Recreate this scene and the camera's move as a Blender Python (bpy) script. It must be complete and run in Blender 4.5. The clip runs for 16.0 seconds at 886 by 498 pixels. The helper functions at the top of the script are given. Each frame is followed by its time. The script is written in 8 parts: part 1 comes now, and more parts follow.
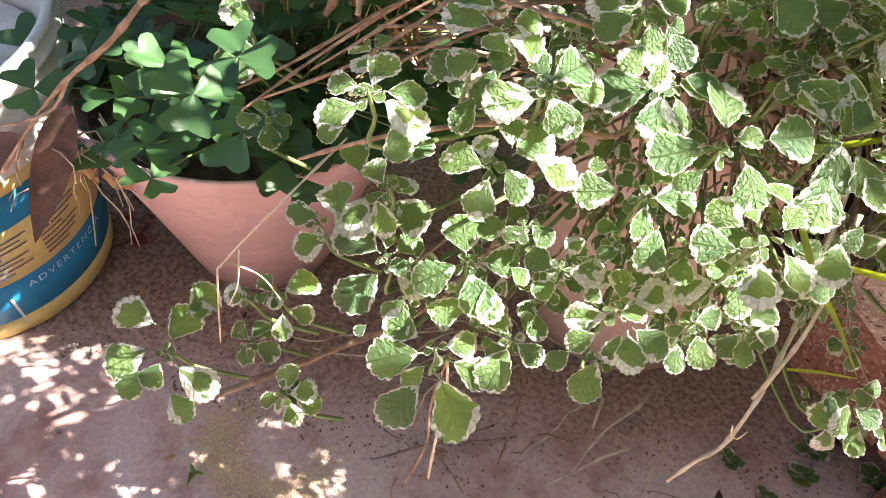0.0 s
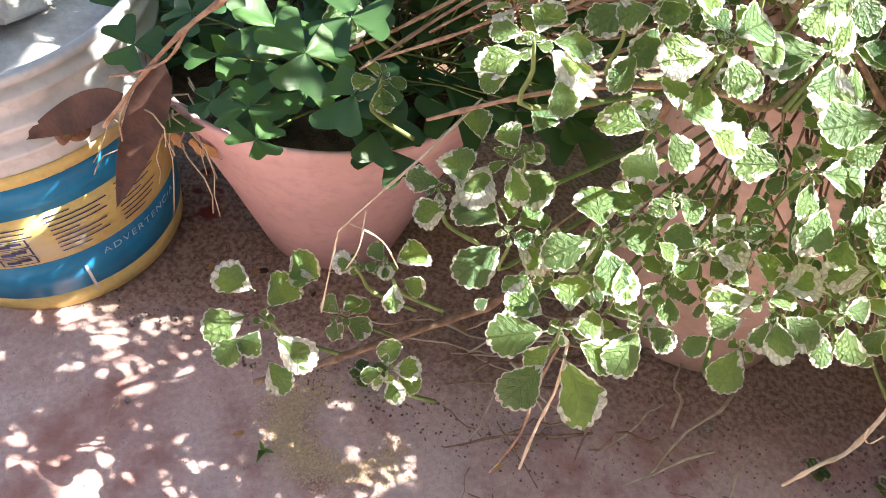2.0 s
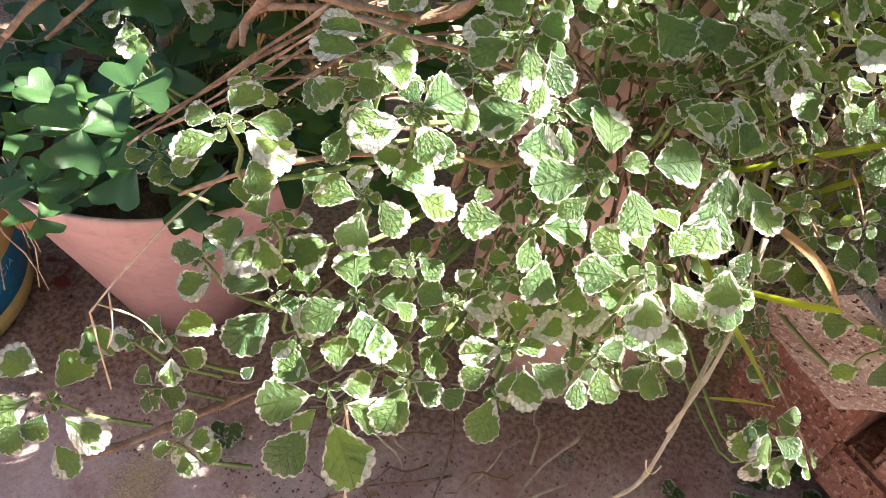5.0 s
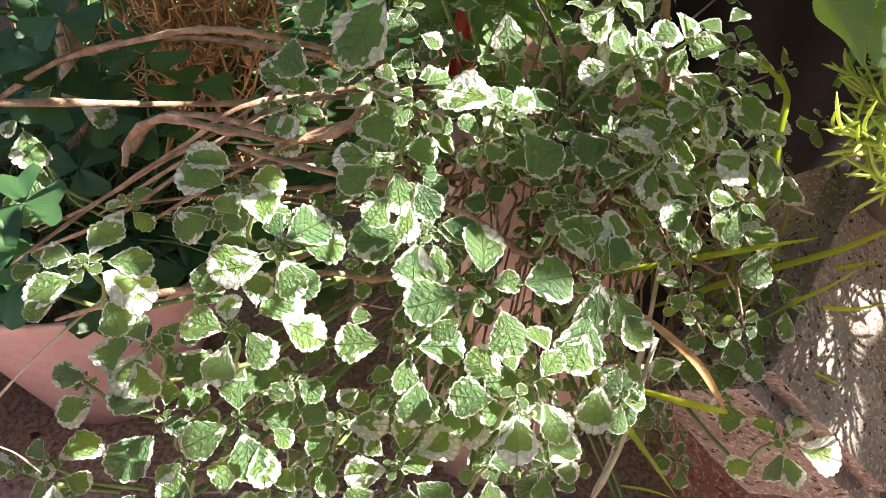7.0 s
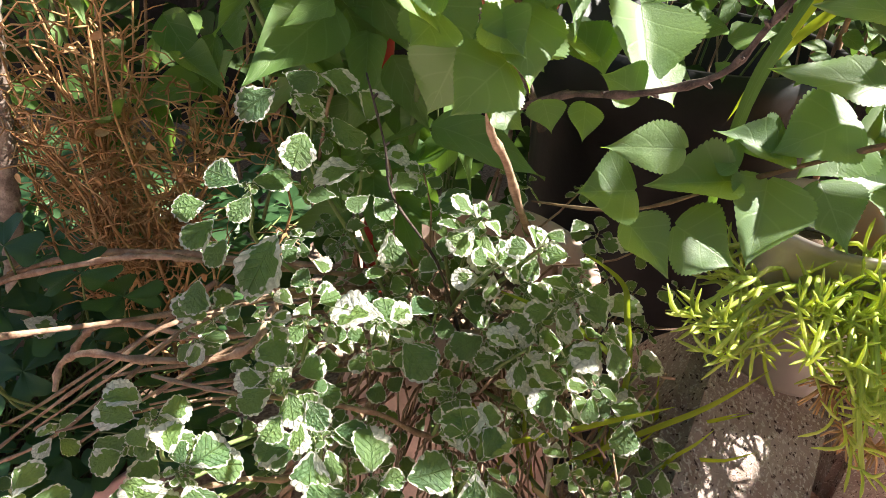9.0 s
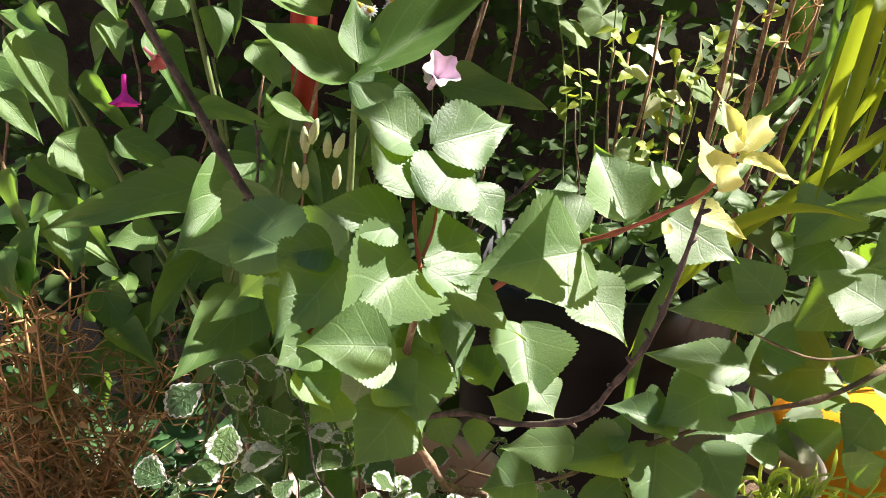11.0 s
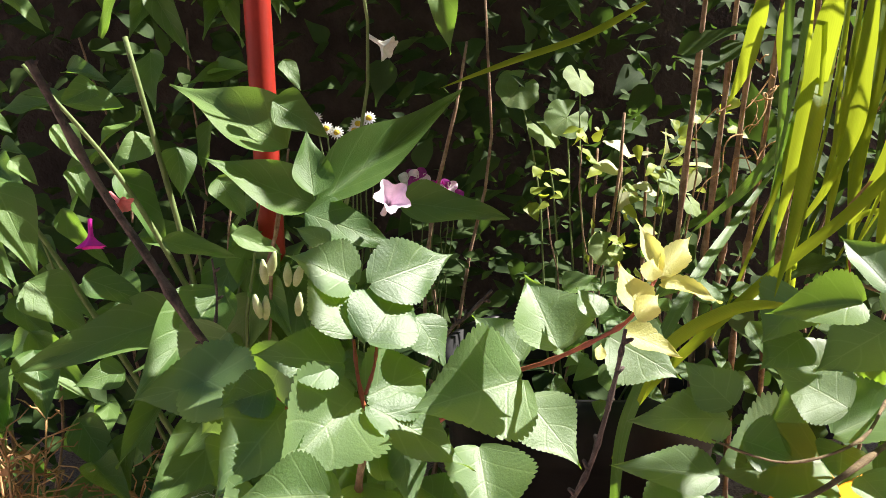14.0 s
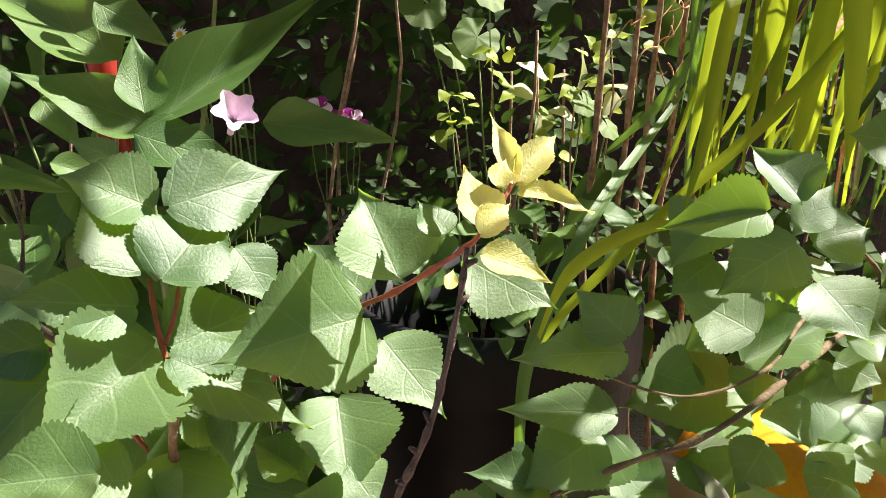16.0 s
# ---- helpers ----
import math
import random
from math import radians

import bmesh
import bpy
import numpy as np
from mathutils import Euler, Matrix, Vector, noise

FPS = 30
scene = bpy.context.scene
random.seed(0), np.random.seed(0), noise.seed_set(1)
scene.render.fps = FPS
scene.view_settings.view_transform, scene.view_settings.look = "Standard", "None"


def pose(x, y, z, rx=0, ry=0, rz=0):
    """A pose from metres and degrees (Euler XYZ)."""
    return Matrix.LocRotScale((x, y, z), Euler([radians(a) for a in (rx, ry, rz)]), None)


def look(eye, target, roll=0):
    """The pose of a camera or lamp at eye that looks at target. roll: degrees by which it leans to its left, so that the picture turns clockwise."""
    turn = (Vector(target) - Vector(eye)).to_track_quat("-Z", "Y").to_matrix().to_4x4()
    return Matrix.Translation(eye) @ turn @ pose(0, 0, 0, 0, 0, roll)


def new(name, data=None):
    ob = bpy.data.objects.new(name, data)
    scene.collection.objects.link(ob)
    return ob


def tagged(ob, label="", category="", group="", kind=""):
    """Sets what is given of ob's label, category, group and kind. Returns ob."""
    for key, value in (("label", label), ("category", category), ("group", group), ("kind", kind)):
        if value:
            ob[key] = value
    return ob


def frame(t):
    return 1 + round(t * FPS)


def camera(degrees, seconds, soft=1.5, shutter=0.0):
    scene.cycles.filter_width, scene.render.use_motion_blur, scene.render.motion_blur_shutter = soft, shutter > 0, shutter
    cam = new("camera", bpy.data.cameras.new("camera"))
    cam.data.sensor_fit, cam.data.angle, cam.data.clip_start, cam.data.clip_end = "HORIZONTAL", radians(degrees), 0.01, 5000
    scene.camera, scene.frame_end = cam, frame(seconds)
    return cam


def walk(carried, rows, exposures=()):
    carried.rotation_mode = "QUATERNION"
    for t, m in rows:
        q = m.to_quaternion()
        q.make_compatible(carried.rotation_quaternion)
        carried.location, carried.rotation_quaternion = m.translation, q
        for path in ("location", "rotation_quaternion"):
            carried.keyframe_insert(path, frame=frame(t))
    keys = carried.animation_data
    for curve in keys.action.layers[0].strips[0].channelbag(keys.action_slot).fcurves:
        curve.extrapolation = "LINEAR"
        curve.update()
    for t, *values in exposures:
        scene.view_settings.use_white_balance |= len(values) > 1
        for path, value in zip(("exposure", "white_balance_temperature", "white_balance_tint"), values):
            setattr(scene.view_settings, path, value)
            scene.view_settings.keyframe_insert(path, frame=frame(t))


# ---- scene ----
cam = camera(63.2, 16.0, soft=0.8)
PATH = [
    (0, (0.371, -0.45, 0.698), (0.115, 0.881, -0.772), 8.4),
    (0.5, (0.365, -0.453, 0.673), (0.104, 0.867, -0.807), 6.5),
    (1, (0.356, -0.456, 0.668), (0.085, 0.865, -0.81), 7.1),
    (1.5, (0.331, -0.455, 0.67), (0.03, 0.862, -0.804), 8.5),
    (2, (0.318, -0.464, 0.663), (-0.004, 0.846, -0.814), 9.0),
    (2.5, (0.322, -0.468, 0.646), (0.013, 0.792, -0.876), 8.7),
    (3, (0.335, -0.462, 0.659), (0.054, 0.789, -0.876), 8.5),
    (3.5, (0.355, -0.454, 0.661), (0.094, 0.822, -0.857), 8.1),
    (4, (0.378, -0.44, 0.675), (0.132, 0.866, -0.82), 8.5),
    (4.2, (0.388, -0.436, 0.68), (0.146, 0.892, -0.795), 8.4),
    (6.3, (0.438, -0.407, 0.708), (0.297, 1.086, -0.614), 9.4),
    (6.5, (0.444, -0.402, 0.713), (0.303, 1.096, -0.604), 9.1),
    (7, (0.449, -0.394, 0.724), (0.3, 1.13, -0.562), 9.0),
    (7.5, (0.455, -0.391, 0.737), (0.296, 1.157, -0.519), 8.4),
    (8, (0.461, -0.397, 0.746), (0.298, 1.2, -0.447), 7.1),
    (8.5, (0.48, -0.399, 0.782), (0.323, 1.258, -0.327), 6.6),
    (9, (0.495, -0.405, 0.809), (0.364, 1.307, -0.216), 5.5),
    (9.5, (0.511, -0.408, 0.843), (0.396, 1.358, -0.09), 3.6),
    (10, (0.518, -0.417, 0.879), (0.459, 1.417, 0.084), 3.9),
    (10.2, (0.516, -0.414, 0.889), (0.474, 1.436, 0.13), 3.5),
    (12.3, (0.51, -0.401, 0.916), (0.472, 1.531, 0.402), 2.4),
    (12.5, (0.506, -0.4, 0.915), (0.45, 1.536, 0.414), 1.4),
    (13, (0.492, -0.402, 0.927), (0.393, 1.542, 0.466), 1.9),
    (13.5, (0.491, -0.404, 0.928), (0.356, 1.544, 0.494), 1.2),
    (14, (0.545, -0.406, 0.935), (0.486, 1.549, 0.52), -0.7),
    (14.5, (0.576, -0.405, 0.925), (0.621, 1.543, 0.472), -1.3),
    (15, (0.582, -0.406, 0.919), (0.655, 1.532, 0.429), -1.4),
    (15.5, (0.584, -0.412, 0.917), (0.679, 1.518, 0.404), -1.1),
    (16, (0.592, -0.346, 0.907), (0.681, 1.57, 0.34), -1.6),
]
walk(cam, [(t, look(e, g, r)) for t, e, g, r in PATH], [(0, 2.68), (4.2, 2.62), (7, 2.28), (10.2, 1.92), (12.3, 1.62), (16, 1.68)])

# ---------------------------------------------------------------- light
SUN_FROM = Vector((0.65, 0.17, 0.742)).normalized()
world = bpy.data.worlds.new("world")
scene.world = world
world.use_nodes = True
wn = world.node_tree
sky = wn.nodes.new("ShaderNodeTexSky")
sky.sky_type = 'NISHITA'
sky.sun_disc = False
sky.sun_elevation = math.asin(SUN_FROM.z)
sky.sun_rotation = math.atan2(SUN_FROM.x, SUN_FROM.y)
wn.links.new(sky.outputs[0], wn.nodes["Background"].inputs[0])
wn.nodes["Background"].inputs[1].default_value = 0.05
sun = new("sun", bpy.data.lights.new("sun", 'SUN'))
sun.data.energy = 5.0
sun.data.angle = radians(0.55)
sun.data.color = (1.0, 0.94, 0.86)
sun.matrix_world = look(SUN_FROM * 5, (0, 0, 0))

# ---------------------------------------------------------------- node helpers


class Mat:
    """A small wrapper to write node materials briefly."""

    def __init__(self, name):
        self.m = bpy.data.materials.new(name)
        self.m.use_nodes = True
        self.t = self.m.node_tree
        self.b = self.t.nodes["Principled BSDF"]
        self.out = self.t.nodes["Material Output"]

    def node(self, kind, **props):
        n = self.t.nodes.new(kind)
        for k, v in props.items():
            if k == "op":
                n.operation = v
            elif k == "blend":
                n.data_type = 'RGBA'
                n.blend_type = v
        return n

    def link(self, a, b):
        self.t.links.new(a, b)

    def put(self, sock, v):
        if isinstance(v, bpy.types.NodeSocket):
            self.link(v, sock)
        elif v is not None:
            sock.default_value = v

    def math(self, op, a, b=None, c=None):
        n = self.node("ShaderNodeMath", op=op)
        self.put(n.inputs[0], a)
        self.put(n.inputs[1], b)
        self.put(n.inputs[2], c)
        return n.outputs[0]

    def smooth(self, x, lo, hi):
        n = self.node("ShaderNodeMapRange")
        n.interpolation_type = 'SMOOTHSTEP'
        self.put(n.inputs[0], x)
        n.inputs[1].default_value, n.inputs[2].default_value = lo, hi
        return n.outputs[0]

    def mix(self, f, a, b, blend='MIX'):
        n = self.node("ShaderNodeMix", blend=blend)
        self.put(n.inputs[0], f)
        self.put(n.inputs[6], a)
        self.put(n.inputs[7], b)
        return n.outputs[2]

    def coords(self, which="Object"):
        return self.node("ShaderNodeTexCoord").outputs[which]

    def noise(self, scale, detail=4, vec=None, rough=0.6):
        n = self.node("ShaderNodeTexNoise")
        n.inputs["Scale"].default_value = scale
        n.inputs["Detail"].default_value = detail
        n.inputs["Roughness"].default_value = rough
        self.link(vec or self.world(), n.inputs["Vector"])
        return n.outputs["Fac"]

    def world(self):
        return self.node("ShaderNodeNewGeometry").outputs["Position"]

    def rand(self):
        g = self.node("ShaderNodeNewGeometry").outputs["Random Per Island"]
        o = self.node("ShaderNodeObjectInfo").outputs["Random"]
        return self.math('FRACT', self.math('ADD', self.math('MULTIPLY', g, 7.31), self.math('MULTIPLY', o, 3.77)))

    def bump(self, h, strength=0.3, dist=0.002):
        n = self.node("ShaderNodeBump")
        n.inputs["Strength"].default_value = strength
        n.inputs["Distance"].default_value = dist
        self.link(h, n.inputs["Height"])
        self.link(n.outputs[0], self.b.inputs["Normal"])
        return n

    def thin(self, colour, amount):
        """Lets part of the light through, as a leaf does."""
        tr = self.node("ShaderNodeBsdfTranslucent")
        self.put(tr.inputs[0], colour)
        mx = self.node("ShaderNodeMixShader")
        mx.inputs[0].default_value = amount
        self.link(self.b.outputs[0], mx.inputs[1])
        self.link(tr.outputs[0], mx.inputs[2])
        self.link(mx.outputs[0], self.out.inputs[0])


def c(r, g, b):
    return (r, g, b, 1.0)


def rough_mat(name, base, dark, scale=30.0, roughness=0.8, bump=0.3, bdist=0.002, metal=0.0, spec=0.3, stain=None):
    """Two colours in cloudy patches with fine grain."""
    k = Mat(name)
    n1, n2 = k.noise(scale), k.noise(scale * 7, 3)
    col = k.mix(k.smooth(n1, 0.35, 0.65), c(*dark), c(*base))
    col = k.mix(k.math('MULTIPLY', k.smooth(n2, 0.45, 0.7), 0.35), col, c(*[v * 0.6 for v in base]))
    if stain:
        col = k.mix(k.smooth(k.noise(scale * 0.35, 6), 0.52, 0.62), col, c(*stain))
    k.put(k.b.inputs["Base Color"], col)
    k.b.inputs["Roughness"].default_value = roughness
    k.b.inputs["Metallic"].default_value = metal
    k.b.inputs["Specular IOR Level"].default_value = spec
    k.bump(k.math('ADD', n2, k.math('MULTIPLY', n1, 0.6)), bump, bdist)
    return k.m


def leaf_mat(name, low, high, vein, through_col, amount=0.35, veins=7.0, roughness=0.5, edge=None, cut=0.8, spec=0.4, vein_w=0.5, old=None, bump=0.5, cells=0.0):
    """A leaf: green between low and high leaf by leaf, paler veins, and, with edge, an uneven pale margin."""
    k = Mat(name)
    uv = k.node("ShaderNodeUVMap").outputs[0]
    sep = k.node("ShaderNodeSeparateXYZ")
    k.link(uv, sep.inputs[0])
    across = k.math('ABSOLUTE', k.math('SUBTRACT', k.math('MULTIPLY', sep.outputs[0], 2.0), 1.0))
    along = sep.outputs[1]
    r = k.rand()
    wp = k.noise(45, 3)
    col = k.mix(r, c(*low), c(*high))
    col = k.mix(k.math('MULTIPLY', k.smooth(wp, 0.4, 0.7), 0.35), col, c(*high))
    # side veins sweep forward from the midrib
    ph = k.math('SUBTRACT', k.math('MULTIPLY', along, veins), k.math('MULTIPLY', across, veins * 0.32))
    saw = k.math('ABSOLUTE', k.math('SUBTRACT', k.math('FRACT', ph), 0.5))
    side = k.math('SUBTRACT', 1.0, k.smooth(saw, 0.0, 0.08))
    mid = k.math('SUBTRACT', 1.0, k.smooth(across, 0.0, 0.045))
    vv = k.math('MAXIMUM', k.math('MULTIPLY', side, 0.6), mid)
    col = k.mix(k.math('MULTIPLY', vv, vein_w), col, c(*vein))
    if veins == 1.0:
        lines = k.math('SINE', k.math('ADD', k.math('MULTIPLY', sep.outputs[0], 75.0), k.math('MULTIPLY', wp, 4.0)))
        col = k.mix(k.math('MULTIPLY', k.smooth(lines, -0.2, 0.9), 0.4), col, c(*[v * 0.55 for v in low]))
    if old:
        col = k.mix(k.math('MULTIPLY', k.smooth(k.noise(120, 4), 0.6, 0.7), k.smooth(r, 0.5, 0.9)), col, c(*old))
    tcol = k.mix(r, c(*through_col), c(*[v * 1.25 for v in through_col]))
    if edge:
        shifted = k.node("ShaderNodeVectorMath", op='ADD')
        k.link(uv, shifted.inputs[0])
        comb = k.node("ShaderNodeCombineXYZ")
        k.put(comb.inputs[0], k.math('MULTIPLY', r, 37.0))
        k.put(comb.inputs[1], k.math('MULTIPLY', r, 91.0))
        k.link(comb.outputs[0], shifted.inputs[1])
        nn = k.noise(1.7, 2, shifted.outputs[0], 0.6)
        dx = k.math('SUBTRACT', k.math('MULTIPLY', sep.outputs[0], 2.0), 1.0)
        dy = k.math('SUBTRACT', k.math('MULTIPLY', along, 2.0), 1.0)
        out = k.math('SQRT', k.math('ADD', k.math('MULTIPLY', dx, dx), k.math('MULTIPLY', dy, dy)))
        e = k.math('ADD', out, k.math('MULTIPLY', k.math('SUBTRACT', nn, 0.5), 2.6))
        e = k.math('ADD', e, k.math('MULTIPLY', k.math('SUBTRACT', k.math('POWER', r, 4.0), 0.15), 0.55))
        rim = k.math('ADD', out, k.math('MULTIPLY', k.math('SUBTRACT', k.noise(7.0, 2, shifted.outputs[0], 0.6), 0.5), 0.45))
        f = k.math('MAXIMUM', k.smooth(e, cut, cut + 0.04), k.smooth(rim, 0.93, 0.96))
        col = k.mix(f, col, c(*edge))
        tcol = k.mix(f, tcol, c(edge[0] * 0.8, edge[1] * 0.8, edge[2] * 0.55))
    k.put(k.b.inputs["Base Color"], col)
    k.b.inputs["Roughness"].default_value = roughness
    k.b.inputs["Specular IOR Level"].default_value = spec
    h = k.math('ADD', k.math('MULTIPLY', vv, -1.6 if edge else -0.6), k.math('ADD', k.math('MULTIPLY', k.noise(900, 3), 1.0), k.math('MULTIPLY', k.noise(110, 3), 0.4)))
    if cells:
        vor = k.node("ShaderNodeTexVoronoi")
        vor.feature = 'DISTANCE_TO_EDGE'
        vor.inputs["Scale"].default_value = cells
        k.link(uv, vor.inputs["Vector"])
        blister = k.smooth(vor.outputs["Distance"], 0.0, 0.3)
        h = k.math('ADD', h, k.math('MULTIPLY', blister, 0.6))
        old_link = k.b.inputs["Base Color"].links[0].from_socket
        k.put(k.b.inputs["Base Color"], k.mix(k.math('MULTIPLY', k.math('SUBTRACT', 1.0, blister), 0.35), old_link, c(*[v * 0.6 for v in low])))
    k.bump(h, bump, 0.0009)
    k.thin(tcol, amount)
    return k.m


# ---------------------------------------------------------------- materials
M = {}
M["variegated"] = leaf_mat("variegated_leaf", (0.06, 0.135, 0.06), (0.15, 0.24, 0.07), (0.20, 0.31, 0.11), (0.36, 0.56, 0.08), 0.32, 6.0, 0.43, (0.90, 0.89, 0.76), 0.93, spec=0.5, vein_w=0.55, bump=1.0, cells=7.0)
M["creamy"] = leaf_mat("creamy_leaf", (0.07, 0.15, 0.06), (0.18, 0.27, 0.075), (0.26, 0.36, 0.12), (0.38, 0.58, 0.08), 0.30, 6.0, 0.43, (0.92, 0.91, 0.79), 0.72, spec=0.5, vein_w=0.55, bump=0.9, cells=7.0)
M["clover"] = leaf_mat("clover_leaf", (0.026, 0.068, 0.027), (0.055, 0.12, 0.042), (0.07, 0.15, 0.06), (0.12, 0.30, 0.04), 0.20, 6.0, 0.4, vein_w=0.2, bump=0.2)
M["apricot"] = leaf_mat("apricot_leaf", (0.060, 0.125, 0.040), (0.13, 0.21, 0.080), (0.27, 0.36, 0.16), (0.31, 0.52, 0.03), 0.34, 4.0, 0.5, vein_w=0.45, spec=0.8, bump=0.3)
M["young"] = leaf_mat("young_leaf", (0.60, 0.60, 0.20), (0.74, 0.71, 0.33), (0.78, 0.74, 0.42), (0.85, 0.78, 0.16), 0.45, 6.0, 0.4, vein_w=0.4, old=(0.45, 0.22, 0.05))
M["broad"] = leaf_mat("broad_leaf", (0.055, 0.125, 0.03), (0.14, 0.23, 0.065), (0.26, 0.36, 0.14), (0.27, 0.48, 0.045), 0.32, 5.0, 0.46, vein_w=0.45, bump=0.5, spec=0.5)
M["blade"] = leaf_mat("blade_leaf", (0.10, 0.17, 0.025), (0.22, 0.29, 0.04), (0.28, 0.34, 0.07), (0.56, 0.66, 0.035), 0.48, 1.0, 0.6, spec=0.2, vein_w=0.3, old=(0.35, 0.20, 0.06), bump=0.2)
# the shade of the background is put into this darkened leaf colour
M["dark"] = leaf_mat("shade_darkened_leaf", (0.02, 0.04, 0.013), (0.055, 0.09, 0.025), (0.07, 0.11, 0.035), (0.16, 0.30, 0.04), 0.18, 5.0, 0.7, vein_w=0.3, bump=0.3, spec=0.15)
M["lime"] = leaf_mat("yellow_green_leaf", (0.16, 0.24, 0.03), (0.34, 0.40, 0.06), (0.40, 0.45, 0.12), (0.55, 0.62, 0.05), 0.4, 5.0, 0.5, vein_w=0.3, bump=0.2)
M["mallow"] = leaf_mat("mallow_leaf", (0.10, 0.18, 0.05), (0.20, 0.28, 0.09), (0.32, 0.40, 0.16), (0.40, 0.55, 0.07), 0.35, 4.0, 0.55, vein_w=0.5, bump=0.5)
# strong sunlight is put into this colour: leaf tones bleached to cream
M["palegreen"] = leaf_mat("sun_paled_leaf", (0.42, 0.46, 0.22), (0.62, 0.64, 0.42), (0.60, 0.62, 0.40), (0.60, 0.65, 0.15), 0.4, 5.0, 0.45, vein_w=0.3, bump=0.2)
M["needle"] = leaf_mat("finger_leaf", (0.33, 0.44, 0.10), (0.60, 0.68, 0.22), (0.55, 0.62, 0.20), (0.75, 0.80, 0.1), 0.4, 1.0, 0.35, vein_w=0.1, bump=0.1)
M["drygrass"] = rough_mat("dry_stem", (0.60, 0.37, 0.18), (0.38, 0.20, 0.08), 60, 0.8)
M["straw"] = rough_mat("straw", (0.64, 0.55, 0.42), (0.46, 0.36, 0.24), 60, 0.75)
M["sand"] = rough_mat("sand", (0.76, 0.62, 0.42), (0.60, 0.46, 0.28), 300, 0.9)
M["bark"] = rough_mat("woody_stem", (0.42, 0.29, 0.20), (0.23, 0.135, 0.085), 90, 0.85, 0.6, 0.002)
M["greybark"] = rough_mat("ringed_bark", (0.40, 0.33, 0.27), (0.20, 0.15, 0.12), 70, 0.85, 0.6, 0.002)
M["darkbark"] = rough_mat("dark_twig", (0.125, 0.092, 0.075), (0.045, 0.032, 0.027), 120, 0.7, 0.6, 0.002)
M["redstem"] = rough_mat("red_shoot", (0.40, 0.11, 0.06), (0.26, 0.07, 0.04), 80, 0.45)
M["greenstem"] = rough_mat("green_stem", (0.19, 0.25, 0.09), (0.13, 0.18, 0.055), 80, 0.6)
M["deadleaf"] = rough_mat("dead_leaf", (0.085, 0.045, 0.036), (0.045, 0.026, 0.022), 40, 0.6, 0.4)
M["tanleaf"] = rough_mat("tan_dead_leaf", (0.55, 0.34, 0.16), (0.38, 0.20, 0.08), 60, 0.7, 0.4)
M["pinkpot"] = rough_mat("pink_plastic", (0.65, 0.43, 0.42), (0.58, 0.37, 0.365), 12, 0.5, 0.12, 0.001, stain=(0.56, 0.37, 0.34))
M["claypot"] = rough_mat("pale_clay", (0.62, 0.45, 0.37), (0.52, 0.36, 0.29), 18, 0.85, 0.3, 0.001)
M["black"] = rough_mat("plain_black", (0.012, 0.012, 0.014), (0.008, 0.008, 0.009), 20, 0.5, 0.1)
M["render"] = rough_mat("old_render", (0.34, 0.30, 0.26), (0.26, 0.22, 0.19), 6, 0.95, 0.4, 0.004)
M["olivebark"] = rough_mat("olive_bark", (0.23, 0.165, 0.09), (0.13, 0.09, 0.05), 90, 0.85, 0.6, 0.002)
M["crumb"] = rough_mat("soil_crumb", (0.34, 0.23, 0.165), (0.20, 0.13, 0.09), 80, 0.95, 0.5, 0.002)
M["soil"] = rough_mat("soil", (0.20, 0.13, 0.085), (0.10, 0.06, 0.04), 60, 0.95, 0.9, 0.004)


def speckled(name, base, dark, pale, pit, scale):
    """Gritty stone: grains of pale and dark in a cloudy base."""
    k = Mat(name)
    n1 = k.noise(scale * 0.25, 5)
    g1, g2, g3 = k.noise(scale * 3.2, 2), k.noise(scale * 2.1, 3), k.noise(scale * 6, 2)
    col = k.mix(k.smooth(n1, 0.35, 0.65), c(*dark), c(*base))
    col = k.mix(k.math('MULTIPLY', k.smooth(g1, 0.55, 0.61), 0.7), col, c(*pale))
    col = k.mix(k.smooth(g2, 0.61, 0.65), col, c(*pit))
    k.put(k.b.inputs["Base Color"], col)
    k.b.inputs["Roughness"].default_value = 0.95
    k.b.inputs["Specular IOR Level"].default_value = 0.15
    h = k.math('SUBTRACT', k.math('ADD', g1, k.math('MULTIPLY', g3, 0.5)), k.math('MULTIPLY', k.smooth(g2, 0.6, 0.7), 1.2))
    k.bump(h, 0.9, 0.003)
    return k.m


M["cement"] = speckled("rough_cement", (0.34, 0.275, 0.24), (0.25, 0.18, 0.15), (0.52, 0.47, 0.42), (0.07, 0.045, 0.04), 95)
M["brick"] = speckled("brick", (0.26, 0.135, 0.10), (0.18, 0.085, 0.06), (0.36, 0.25, 0.20), (0.14, 0.07, 0.05), 55)
M["white"] = rough_mat("white_plastic", (0.66, 0.67, 0.68), (0.56, 0.57, 0.57), 14, 0.45, 0.2, 0.001, stain=(0.55, 0.53, 0.50))
k = Mat("cloudy_plastic")
k.b.inputs["Base Color"].default_value = c(0.66, 0.58, 0.52)
k.b.inputs["Transmission Weight"].default_value = 0.85
k.put(k.b.inputs["Roughness"], k.math('ADD', 0.25, k.math('MULTIPLY', k.noise(40, 4), 0.3)))
k.bump(k.noise(60, 3), 0.2, 0.001)
M["clear"] = k.m
M["bud"] = rough_mat("pale_bud", (0.52, 0.55, 0.30), (0.40, 0.46, 0.20), 90, 0.6, 0.2)
M["plaster"] = rough_mat("plaster", (0.68, 0.67, 0.65), (0.52, 0.50, 0.48), 30, 0.9, 0.5, 0.003)
M["blue"] = rough_mat("blue_print", (0.02, 0.24, 0.46), (0.015, 0.18, 0.38), 20, 0.4, 0.05, stain=(0.06, 0.30, 0.48))
